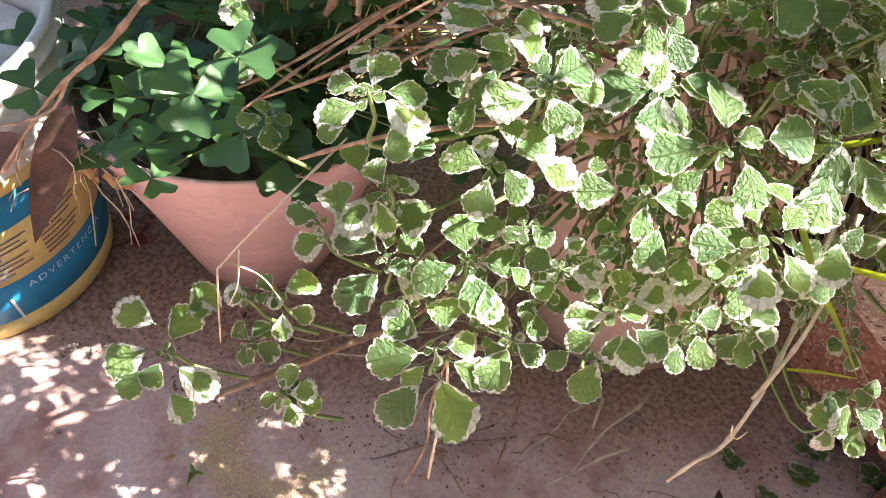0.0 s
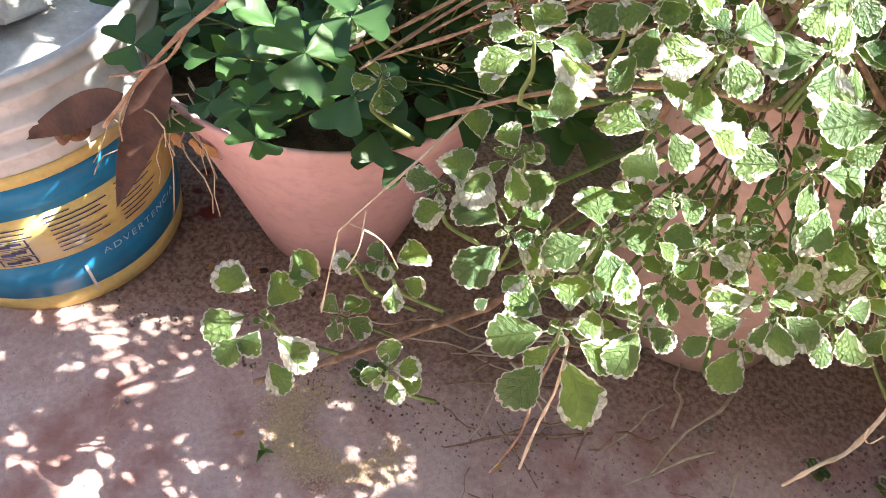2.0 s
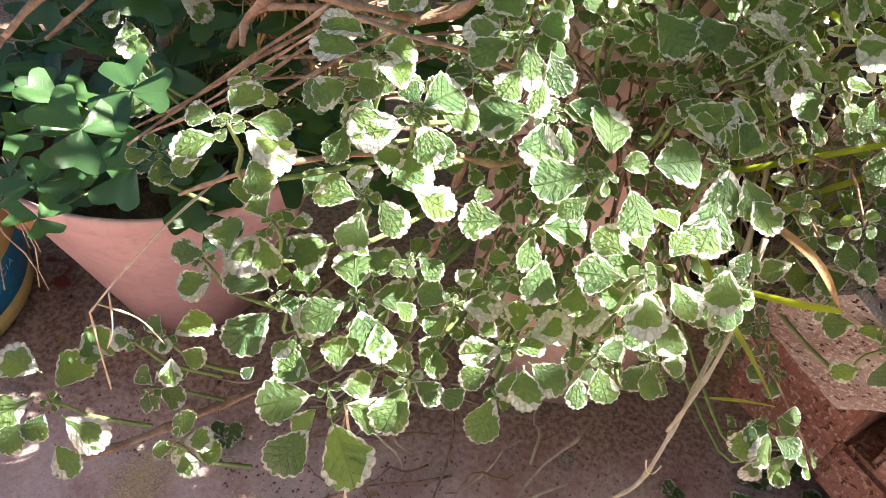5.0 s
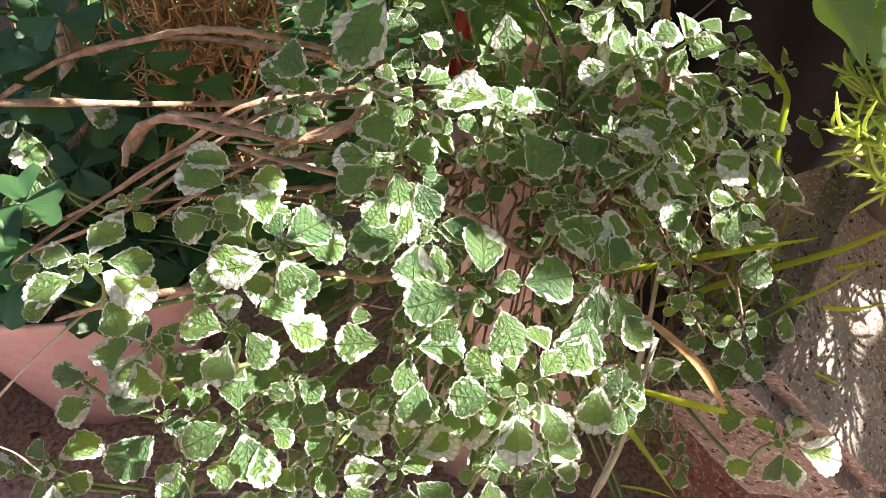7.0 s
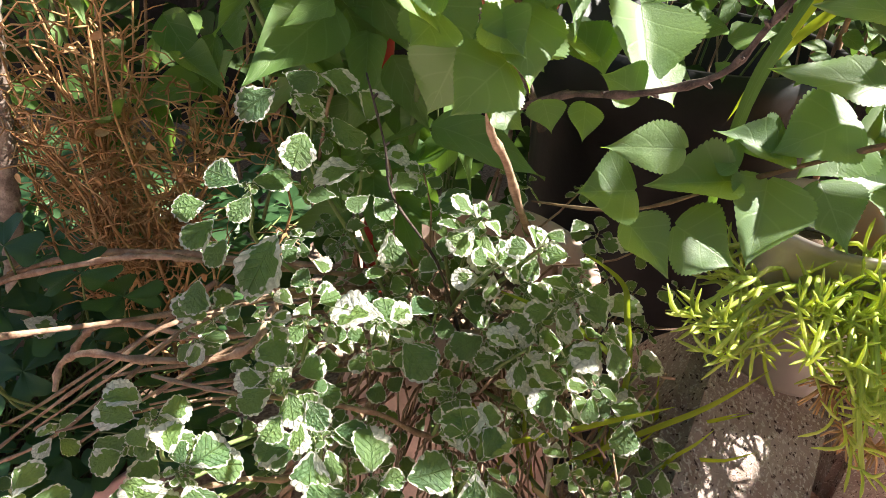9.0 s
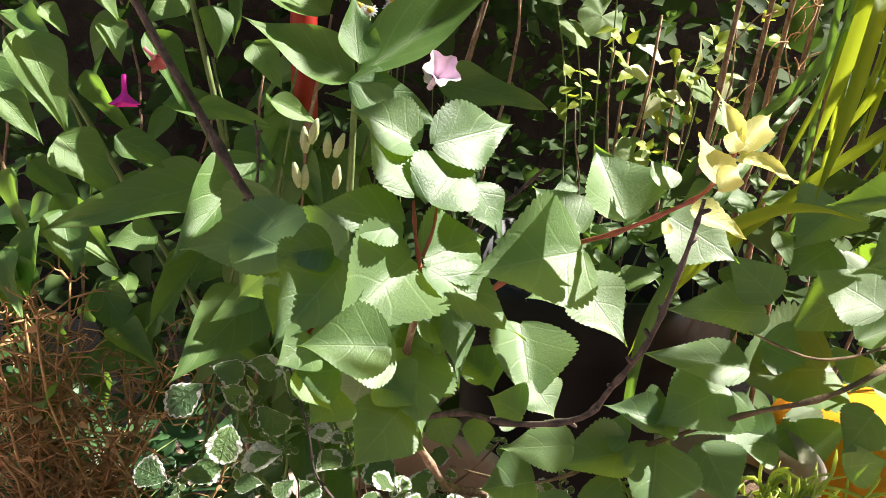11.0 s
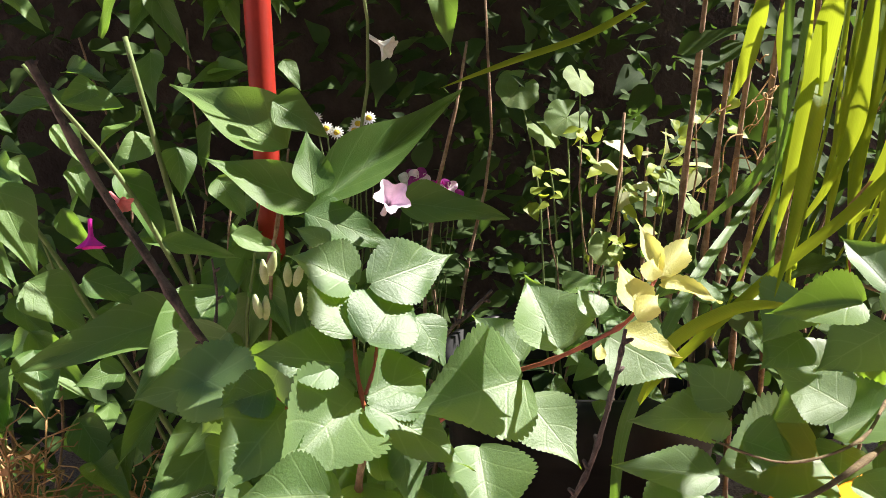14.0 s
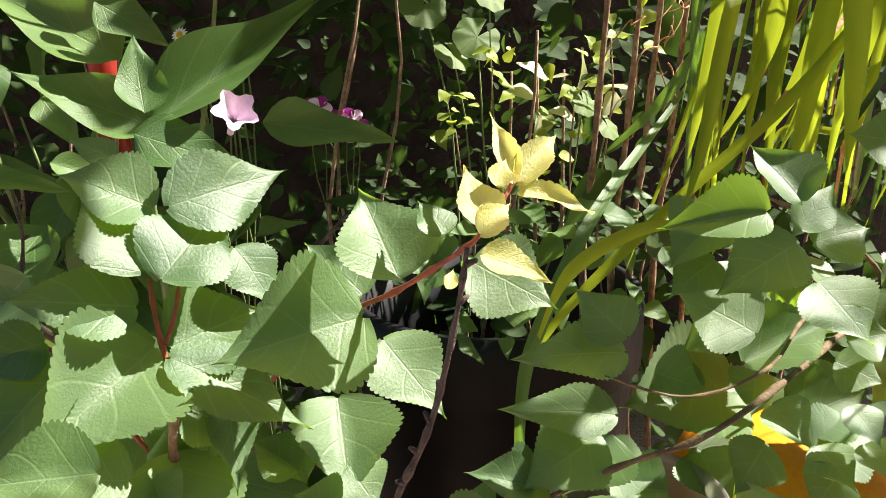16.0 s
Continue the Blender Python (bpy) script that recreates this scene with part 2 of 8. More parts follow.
M["yellow"] = rough_mat("yellow_print", (0.72, 0.58, 0.22), (0.66, 0.52, 0.20), 20, 0.45, 0.05, stain=(0.62, 0.55, 0.36))
M["ink"] = rough_mat("navy_ink", (0.05, 0.06, 0.16), (0.04, 0.05, 0.12), 40, 0.5, 0.0)
M["paleink"] = rough_mat("pale_ink", (0.45, 0.66, 0.78), (0.40, 0.62, 0.75), 40, 0.5, 0.0)
M["red"] = rough_mat("red_paint", (0.40, 0.03, 0.018), (0.30, 0.025, 0.016), 25, 0.4, 0.1)
M["orange"] = rough_mat("orange_plastic", (0.85, 0.33, 0.02), (0.80, 0.27, 0.015), 20, 0.4, 0.1)
M["shell"] = rough_mat("snail_shell", (0.22, 0.11, 0.06), (0.10, 0.045, 0.03), 150, 0.4, 0.3)
# near-black tones put the deep background shade into the wall's colour
M["wall"] = rough_mat("shade_darkened_wall", (0.05, 0.038, 0.03), (0.025, 0.018, 0.015), 9, 0.95, 0.7, 0.01)
M["magenta"] = rough_mat("magenta_petal", (0.75, 0.02, 0.42), (0.62, 0.015, 0.33), 60, 0.5, 0.1)
M["pink"] = rough_mat("pink_petal", (0.86, 0.70, 0.80), (0.80, 0.58, 0.74), 60, 0.5, 0.1)
M["coral"] = rough_mat("coral_bud", (0.72, 0.22, 0.22), (0.60, 0.16, 0.18), 60, 0.5, 0.1)
M["purple"] = rough_mat("purple_petal", (0.42, 0.03, 0.30), (0.25, 0.02, 0.20), 60, 0.5, 0.1)
M["petal"] = rough_mat("white_petal", (0.85, 0.85, 0.82), (0.78, 0.78, 0.74), 60, 0.5, 0.1)
M["yolk"] = rough_mat("yellow_disc", (0.75, 0.52, 0.05), (0.6, 0.4, 0.04), 200, 0.7, 0.5)

# red-painted concrete under grey dust, with soil and litter towards the pots
k = Mat("painted_concrete")
pos = k.world()
sx = k.node("ShaderNodeSeparateXYZ")
k.link(pos, sx.inputs[0])
big, mid, fine, grit = k.noise(5, 5), k.noise(22, 5), k.noise(160, 3), k.noise(600, 2)
paint = k.mix(k.smooth(mid, 0.35, 0.65), c(0.40, 0.215, 0.185), c(0.50, 0.30, 0.265))
dust = k.mix(k.smooth(fine, 0.3, 0.7), c(0.58, 0.425, 0.39), c(0.70, 0.545, 0.50))
col = k.mix(k.smooth(k.math('ADD', big, k.math('MULTIPLY', mid, 0.5)), 0.55, 0.85), paint, dust)
# soil washed out round the pots: more of it further back
back = k.math('ADD', sx.outputs[1], k.math('MULTIPLY', k.math('SUBTRACT', mid, 0.5), 0.16))
back = k.math('ADD', back, k.math('MULTIPLY', sx.outputs[0], -0.18))
soilc = k.mix(k.smooth(fine, 0.35, 0.65), c(0.24, 0.155, 0.12), c(0.47, 0.34, 0.265))
col = k.mix(k.smooth(back, -0.16, -0.03), col, soilc)
# bare red patches where the dust is gone
bare = k.smooth(k.noise(7, 4), 0.60, 0.64)
col = k.mix(k.math('MULTIPLY', bare, k.smooth(sx.outputs[0], 0.0, -0.12)), col, c(0.22, 0.06, 0.05))
col = k.mix(k.math('MULTIPLY', k.smooth(grit, 0.61, 0.68), 0.45), col, c(0.14, 0.10, 0.085))
k.put(k.b.inputs["Base Color"], col)
k.b.inputs["Roughness"].default_value = 0.85
k.b.inputs["Specular IOR Level"].default_value = 0.2
k.bump(k.math('ADD', k.math('MULTIPLY', fine, 0.6), k.math('ADD', mid, k.math('MULTIPLY', grit, 0.4))), 0.5, 0.003)
M["floor"] = k.m

# ---------------------------------------------------------------- mesh helpers
rng = random.Random(7)


class Build:
    """Collects vertices, faces and leaf coordinates, and makes one mesh of them."""

    def __init__(self):
        self.v, self.f, self.uv, self.mi = [], [], [], []

    def grid(self, pts, uvs, closed=False, mat=0):
        rows, cols = len(pts), len(pts[0])
        o = len(self.v)
        for row in pts:
            self.v.extend(row)
        for i in range(rows - 1):
            for j in range(cols - (0 if closed else 1)):
                j2 = (j + 1) % cols
                self.f.append((o + i * cols + j, o + i * cols + j2, o + (i + 1) * cols + j2, o + (i + 1) * cols + j))
                self.uv.append((uvs[i][j], uvs[i][j2] if j2 else (1.0, uvs[i][j][1]), uvs[i + 1][j2] if j2 else (1.0, uvs[i + 1][j][1]), uvs[i + 1][j]))
                self.mi.append(mat)
        return o

    def face(self, ids, mat=0):
        self.f.append(tuple(ids))
        self.uv.append(tuple((0.5, 0.5) for _ in ids))
        self.mi.append(mat)

    def add(self, other, m, mat=0):
        """Adds another Build, moved by the matrix m."""
        o = len(self.v)
        self.v.extend([m @ Vector(p) for p in other.v])
        self.f.extend([tuple(o + a for a in q) for q in other.f])
        self.uv.extend(other.uv)
        self.mi.extend([mat if mat else a for a in other.mi])

    def tube(self, pts, r0, r1, sides=6, bumpy=0.0, knots=0, mat=0, seed=0):
        """A tapered stem along pts."""
        rr = random.Random(seed * 31 + len(pts))
        pts = [Vector(p) for p in pts]
        n = len(pts)
        rows, uvs = [], []
        d0 = (pts[1] - pts[0]).normalized()
        side = d0.orthogonal().normalized()
        for i, p in enumerate(pts):
            d = (pts[min(i + 1, n - 1)] - pts[max(i - 1, 0)]).normalized()
            side = (side - d * side.dot(d)).normalized()
            up = d.cross(side)
            s = i / (n - 1)
            r = (r0 + (r1 - r0) * s) * (1 + bumpy * rr.uniform(-1, 1))
            if knots and i % knots == knots - 1:
                r *= 1.45
            rows.append([tuple(p + (side * math.cos(a) + up * math.sin(a)) * r) for a in [2 * math.pi * j / sides for j in range(sides)]])
            uvs.append([(j / sides, s) for j in range(sides)])
        o = self.grid(rows, uvs, True, mat)
        self.face([o + j for j in reversed(range(sides))], mat)
        self.face([o + (n - 1) * sides + j for j in range(sides)], mat)

    def lathe(self, prof, sides=48, wob=0.0, mat=0, closed=False):
        """Turns a profile of (radius, height) round z."""
        rows, uvs = [], []
        for i, (r, z) in enumerate(prof):
            rows.append([(r * math.cos(a) * (1 + wob * math.sin(3 * a + i)), r * math.sin(a), z) for a in [2 * math.pi * j / sides for j in range(sides)]])
            uvs.append([(j / sides, i / (len(prof) - 1)) for j in range(sides)])
        return self.grid(rows, uvs, True, mat)

    def mesh(self, name, mats, smooth=True):
        me = bpy.data.meshes.new(name)
        me.from_pydata([tuple(p) for p in self.v], [], self.f)
        uvl = me.uv_layers.new(name="UVMap")
        flat = np.array([x for q in self.uv for xy in q for x in xy], dtype=np.float32)
        uvl.data.foreach_set("uv", flat)
        for m in (mats if isinstance(mats, (list, tuple)) else [mats]):
            me.materials.append(M[m])
        me.polygons.foreach_set("material_index", np.array(self.mi, dtype=np.int32))
        me.polygons.foreach_set("use_smooth", np.full(len(self.f), smooth))
        me.update()
        return me


def thing(name, at=(0, 0, 0), label="", category="", group="", kind=""):
    """A top-level Empty at the base of a thing."""
    ob = new(name)
    ob.location = at
    ob.empty_display_size = 0.02
    return tagged(ob, label, category, group, kind)


def world_of(ob):
    m = ob.matrix_basis.copy()
    return world_of(ob.parent) @ m if ob.parent else m


def part(name, data, material, parent, label="", smooth=True, at=None, kind=""):
    """Links a Build (or a mesh) in world coordinates as one mesh under a thing or a part."""
    me = data.mesh(name, material, smooth) if isinstance(data, Build) else data
    ob = new(name, me)
    ob.parent = parent
    ob.matrix_basis = world_of(parent).inverted() @ (at if at is not None else Matrix.Identity(4))
    return tagged(ob, label, kind=kind)


def solo(name, data, material, at, label, category, group="", kind="", smooth=True):
    """A thing of a single mesh, in its own coordinates, at a pose."""
    me = data.mesh(name, material, smooth) if isinstance(data, Build) else data
    ob = new(name, me)
    ob.matrix_basis = at if isinstance(at, Matrix) else Matrix.Translation(at)
    return tagged(ob, label, category, group, kind)


def bend(p, q, sag=0.0, wiggle=0.0, n=9, seed=0, side=(0, 0, 1)):
    """Points from p to q, bowed by sag along side, with a little wander."""
    rr = random.Random(seed)
    p, q, side = Vector(p), Vector(q), Vector(side)
    ph = [rr.uniform(0, 6.28) for _ in range(3)]
    out = []
    for i in range(n):
        s = i / (n - 1)
        w = Vector([math.sin(s * 7 + a) for a in ph]) * wiggle * math.sin(math.pi * s)
        out.append(p.lerp(q, s) + side * sag * math.sin(math.pi * s) + w)
    return out


def through_pts(pts, n=6):
    """A smooth line through the given points."""
    pts = [Vector(p) for p in pts]
    out = []
    for i in range(len(pts) - 1):
        a, b, cc, d = pts[max(i - 1, 0)], pts[i], pts[i + 1], pts[min(i + 2, len(pts) - 1)]
        for j in range(n):
            t = j / n
            out.append(0.5 * ((2 * b) + (cc - a) * t + (2 * a - 5 * b + 4 * cc - d) * t * t + (3 * b - a - 3 * cc + d) * t ** 3))
    return out + [pts[-1]]


# ---------------------------------------------------------------- leaves
# A blade is 1 long from its foot at the origin along +y, its face towards +z.


def blade(shape, width, rows=16, cols=6, teeth=0, tooth=0.0, cup=0.0, arch=0.0, wave=0.0, fold=0.0, seed=0, stalk=0.0, twist=0.0, per=4):
    rr = random.Random(seed)
    ph, ph2 = rr.uniform(0, 6.28), rr.uniform(0, 6.28)
    if teeth:
        rows = teeth * per
    b = Build()
    pts, uvs = [], []
    for i in range(rows + 1):
        v = i / rows
        w = shape(v) * width * 0.5
        mod = 1 - tooth + 2.4 * tooth * abs(math.sin(math.pi * teeth * v)) ** 0.6 if teeth and 0 < i < rows else 1.0
        row, ur = [], []
        for j in range(cols + 1):
            u = 2 * j / cols - 1
            x = u * w * (1 + (mod - 1) * abs(u) ** 14)
            z = cup * x * x / (width * 0.5) + fold * abs(x) - arch * v * v + wave * width * math.sin(v * 9 + ph + u * 1.2) * u * u
            z += 0.012 * math.sin(v * 24 + abs(u) * 4) * abs(u) * width * (1 if 0 < teeth < 8 else 0.2)
            x += twist * v * v * width
            row.append((x, stalk + v * (1 - stalk) - (0.03 * u * u if teeth else 0), z + 0.01 * math.sin(ph2 + 5 * v)))
            ur.append((u * 0.5 + 0.5, v))
        pts.append(row)
        uvs.append(ur)
    b.grid(pts, uvs)
    if stalk:
        b.tube([(0, 0, 0.004), (0, stalk * 0.5, -0.004), (0, stalk + 0.02, 0)], 0.022, 0.016, 4)
    return b


def oval(v):
    """Egg-shaped from a wedge foot, with a blunt, rounded end."""
    if v <= 0:
        return 0.08
    return max(0.10, min(1.0, 0.12 + 2.1 * v) * math.sqrt(max(0.0, 1 - max(0.0, (v - 0.40) / 0.61) ** 2.1)))


def heart(v):
    """Broad near the foot, then drawn out to a point."""
    if v >= 1:
        return 0.0
    if v < 0.24:
        return max(0.05, math.sin(math.pi / 2 * v / 0.24) ** 0.6)
    return (1 - ((v - 0.24) / 0.76) ** 1.45) ** 1.2


def ovate(v):
    """Rounded at the foot, widest low down, drawn out to a slender tip."""
    if v >= 1:
        return 0.0
    if v < 0.36:
        return max(0.06, math.sin(math.pi / 2 * v / 0.36) ** 0.48)
    s = (v - 0.36) / 0.64
    return (1 - s ** 1.5) ** 1.5 * 0.96 + 0.04 * (1 - s)


def lance(v):
    return max(0.0, math.sin(math.pi * min(1, v ** 0.62)) ** 0.9) if v < 1 else 0.0


def strap(v):
    return min(1.0, 0.5 + v * 2) * (1 - max(0, (v - 0.55) / 0.45) ** 1.6) if v < 1 else 0.0


def crenate(width, rings, segs, teeth, cup, arch, wave, seed, stalk=0.10):
    """An egg-shaped leaf with a wedge foot, forward-leaning rounded teeth all round and a quilted face."""
    rr = random.Random(seed)
    ph = rr.uniform(0, 6.28)
    lop = rr.uniform(-0.05, 0.05)
    b = Build()
    rows, uvs = [], []
    for i in range(rings + 1):
        q = max(0.02, i / rings)
        row, ur = [], []
        for j in range(segs):
            a = 2 * math.pi * j / segs
            y = 0.5 + 0.5 * math.cos(a)
            wedge = min(1.0, 0.36 + 1.0 * y)
            saw = (teeth * (a if a < math.pi else 2 * math.pi - a) / math.pi) % 1.0
            tooth = (0.10 * abs(math.sin(math.pi * saw ** 1.35)) ** 0.7 - 0.05) * min(1.0, y * 3.0) * q ** 4
            x = 0.5 * width * math.sin(a) * wedge * q * (1 + tooth)
            yy = 0.48 + (y - 0.48) * q * (1 + tooth * 0.8) + lop * x
            u = x / (0.5 * width)
            z = cup * u * u * width * 0.5 - arch * yy * yy + wave * width * math.sin(yy * 8 + ph + u * 1.5) * q ** 2
            z += 0.022 * abs(math.sin((yy * 5.5 - abs(u) * 2.0) * math.pi)) * min(1.0, abs(u) * 3) * (1 - q ** 4)
            row.append((x, stalk + yy * (1 - stalk), z))
            ur.append((0.5 + 0.5 * q * math.sin(a), 0.5 + 0.5 * q * math.cos(a)))
        rows.append(row)
        uvs.append(ur)
    o = len(b.v)
    for row in rows:
        b.v.extend(row)
    for i in range(rings):
        for j in range(segs):
            k = (j + 1) % segs
            b.f.append((o + i * segs + j, o + (i + 1) * segs + j, o + (i + 1) * segs + k, o + i * segs + k))
            b.uv.append((uvs[i][j], uvs[i + 1][j], uvs[i + 1][k], uvs[i][k]))
            b.mi.append(0)
    b.face([o + j for j in range(segs)])
    b.uv[-1] = tuple(uvs[0])
    b.tube([(0, 0, 0.004), (0, stalk * 0.5, -0.004), (0, stalk + 0.03, 0)], 0.026, 0.018, 4)
    return b


CUPS, ARCHES = (-0.10, 0.12, 0.22, -0.18), (0.10, 0.22, 0.02, 0.16, 0.3)
VAR_B = [crenate(0.78 + 0.06 * (i % 3), 3, 24, 6, CUPS[i % 4], ARCHES[i % 5], 0.04, i) for i in range(10)]
VAR_FINE = [crenate(0.76 + 0.05 * (i % 4), 6, 96, 8 if i % 2 else 9, CUPS[i % 4], ARCHES[i % 5], 0.045, i) for i in range(10)]
VAR = [b.mesh("leaf", "variegated") for b in VAR_FINE]
VAR_PALE = [b.mesh("leaf", "creamy") for b in VAR_FINE]
APR_B = [blade(ovate, 0.90 + 0.06 * (i % 3), fold=(0.08, 0.28, 0.16, 0.4)[i % 4], teeth=20, tooth=0.026, cols=8, cup=(0.06, 0.14, -0.06, 0.18)[i % 4], arch=(0.04, 0.10, 0.16, 0.0)[i % 4], wave=0.035, seed=20 + i) for i in range(8)]
APR = [b.mesh("leaf", "apricot") for b in APR_B]
YOUNG = [blade(ovate, 0.50 + 0.06 * i, teeth=9, tooth=0.03, cols=6, cup=0.4, arch=0.15, wave=0.08, fold=0.15, seed=80 + i).mesh("leaf", "young") for i in range(4)]
MIR_B = [blade(heart, 0.36 + 0.05 * (i % 3), rows=18, cols=8, cup=(0.2, 0.35, 0.1, 0.45)[i % 4], arch=(0.05, 0.2, 0.3, -0.1)[i % 4], wave=0.10, fold=(0.1, 0.45, 0.25, 0.6, 0.3)[i % 5], seed=40 + i) for i in range(8)]
MIR = [b.mesh("leaf", "broad") for b in MIR_B]
LOW_B = [blade(heart, 0.5 + 0.12 * (i % 3), rows=8, cols=4, cup=0.25, arch=0.15, wave=0.06, seed=90 + i) for i in range(6)]
SMALL_B = [blade(lance, 0.5, rows=6, cols=2, arch=0.15, fold=0.25, seed=60 + i) for i in range(4)]


def clover_build(seed):
    """Three notched leaflets that meet at a point, folded a little along their middles."""
    rr = random.Random(seed)
    b = Build()
    for a in (0, 1, 2):
        l = Build()
        pts, uvs = [], []
        tilt = rr.uniform(-0.12, 0.22)
        for i in range(8):
            v = i / 7
            row, ur = [], []
            for j in range(9):
                u = 2 * j / 8 - 1
                w = 0.60 * min(1.0, (v * 1.15) ** 0.8 + 0.02) * (1 - 0.10 * max(0, v - 0.8) * 5)
                y = v * (1 - 0.22 * (1 - abs(u)) ** 1.6 * v ** 4 - 0.16 * abs(u) ** 5 * v)
                row.append((u * w, y, 0.16 * abs(u) * w - tilt * v * v + 0.02 * math.sin(u * 5 + v * 4 + seed)))
                ur.append((u * 0.5 + 0.5, v))
            pts.append(row)
            uvs.append(ur)
        l.grid(pts, uvs)
        b.add(l, Matrix.Rotation(a * 2.094 + rr.uniform(-0.12, 0.12), 4, 'Z'))
    return b


CLOVER_B = [clover_build(i) for i in range(6)]
CLOVER = [b.mesh("leaf", "clover") for b in CLOVER_B]


def leaf_frame(foot, way, face, size, wide=1.0):
    """The pose of a blade from its foot, the way it points, the way it faces, and its length."""
    y = Vector(way).normalized()
    z = Vector(face)
    z = (z - y * z.dot(y))
    z = z.normalized() if z.length > 1e-6 else y.orthogonal().normalized()
    x = y.cross(z)
    m = Matrix((x * size * wide, y * size, z * size)).transposed().to_4x4()
    m.translation = Vector(foot)
    return m


def leaf_to(meshes, parent, foot, tip, face=(0.22, -0.54, 0.81), pick=None, wide=1.0, name="leaf", label=""):
    """One leaf from its foot to its tip."""
    foot, tip = Vector(foot), Vector(tip)
    if face is None:
        face = (0.15 + rng.uniform(-0.35, 0.35), -0.45 + rng.uniform(-0.3, 0.3), 0.8)
    i = rng.randrange(len(meshes)) if pick is None else pick % len(meshes)
    return part(name, meshes[i], None, parent, label, at=leaf_frame(foot, tip - foot, face, (tip - foot).length, wide))

# ---------------------------------------------------------------- setting
g = Build()
ext = 60.0
ticks = [-ext, -6, -2] + [-1.2 + 0.1 * i for i in range(32)] + [3, 7, ext]
rows = [[(x, y, (0.004 * noise.noise(Vector((x * 6, y * 6, 0))) if abs(x) < 2 and abs(y) < 2 else 0.0)) for x in ticks] for y in ticks]
g.grid(rows, [[(0, 0)] * len(ticks) for _ in ticks])
solo("ground", g, "floor", (0, 0, 0), "dusty red-painted concrete yard with soil and litter", "ground", kind="structure")

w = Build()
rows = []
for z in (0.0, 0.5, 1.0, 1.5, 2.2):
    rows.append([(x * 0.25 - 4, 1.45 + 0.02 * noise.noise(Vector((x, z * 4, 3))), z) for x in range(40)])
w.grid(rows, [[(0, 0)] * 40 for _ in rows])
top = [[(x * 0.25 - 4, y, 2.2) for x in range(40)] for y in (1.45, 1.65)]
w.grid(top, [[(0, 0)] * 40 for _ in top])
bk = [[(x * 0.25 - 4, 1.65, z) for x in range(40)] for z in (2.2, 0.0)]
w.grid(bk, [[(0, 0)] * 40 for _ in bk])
solo("wall_back", w, "wall", (0, 0, 0), "old mottled masonry wall behind the plants, darkened to stand for deep shade", "wall", kind="structure")


def plain_wall(name, x0, x1, y0, y1, h, label):
    """A thick plain wall with a worn top edge."""
    bm = bmesh.new()
    bmesh.ops.create_cube(bm, size=1.0)
    for v in bm.verts:
        v.co = Vector(((x0 + x1) / 2 + v.co.x * (x1 - x0), (y0 + y1) / 2 + v.co.y * (y1 - y0), h / 2 + v.co.z * h))
    bmesh.ops.bevel(bm, geom=bm.edges[:], offset=0.02, segments=2, affect='EDGES')
    me = bpy.data.meshes.new(name)
    bm.to_mesh(me)
    bm.free()
    me.materials.append(M["render"])
    ob = new(name, me)
    return tagged(ob, label, "wall", kind="structure")


# Unseen walls, added to keep sun and sky light off the yard in front.
plain_wall("wall_right", 2.2, 2.4, -3.0, -0.5, 2.8, "plain rendered wall, added unseen to cut light from the front")
plain_wall("wall_front", -3.0, 2.2, -2.8, -2.6, 2.8, "plain rendered wall, added unseen to cut light from the front")

# ---------------------------------------------------------------- paint bucket
BK = Vector((-0.250, -0.032, 0.0))
LEAN = Matrix.Translation(BK) @ Matrix.Rotation(radians(4.5), 4, Vector((1, -0.5, 0)).normalized())


def bk_r(z):
    return 0.131 + 0.115 * z


bucket = thing("paint_bucket", BK, "white plastic paint bucket with scuffed blue and yellow label", "bucket")
b = Build()
H = 0.315
prof = [(0.0, 0.004), (0.121, 0.004), (0.128, 0.0), (0.1315, 0.006)] + [(bk_r(z), z) for z in (0.05, 0.1, 0.15, 0.2, 0.235)]
for z0 in (0.24, 0.268, 0.296):
    prof += [(bk_r(z0) + 0.001, z0), (bk_r(z0) + 0.009, z0 + 0.003), (bk_r(z0) + 0.009, z0 + 0.008), (bk_r(z0) + 0.001, z0 + 0.012)]
prof += [(bk_r(H) + 0.006, H), (bk_r(H) + 0.004, H + 0.006), (bk_r(H) - 0.004, H + 0.004), (bk_r(0.25) - 0.004, 0.25), (bk_r(0.05) - 0.006, 0.03), (0.0, 0.03)]
b.lathe(prof, 64)
part("body", b, "white", bucket, at=LEAN)
for nm, z0, z1, mat in (("base_band", 0.006, 0.032, "yellow"), ("lower_band", 0.032, 0.092, "blue"), ("text_panel", 0.092, 0.165, "yellow"), ("upper_band", 0.165, 0.205, "blue"), ("top_band", 0.205, 0.220, "yellow")):
    b = Build()
    b.lathe([(bk_r(z0) + 0.0004, z0), (bk_r(z0) + 0.0016, z0 + 0.0004), (bk_r(z1) + 0.0016, z1 - 0.0004), (bk_r(z1) + 0.0004, z1)], 64)
    part(nm, b, mat, bucket, at=LEAN)


def on_bucket(a, z, out=0.0028):
    r = bk_r(z) + out
    return (r * math.cos(a), r * math.sin(a), z)


def bucket_patch(name, a0, a1, z0, z1, mat, label=""):
    b = Build()
    n = 6
    rows = [[on_bucket(a0 + (a1 - a0) * j / n, z) for j in range(n + 1)] for z in (z0, z1)]
    b.grid(rows, [[(0, 0)] * (n + 1)] * 2)
    return part(name, b, mat, bucket, label, at=LEAN)


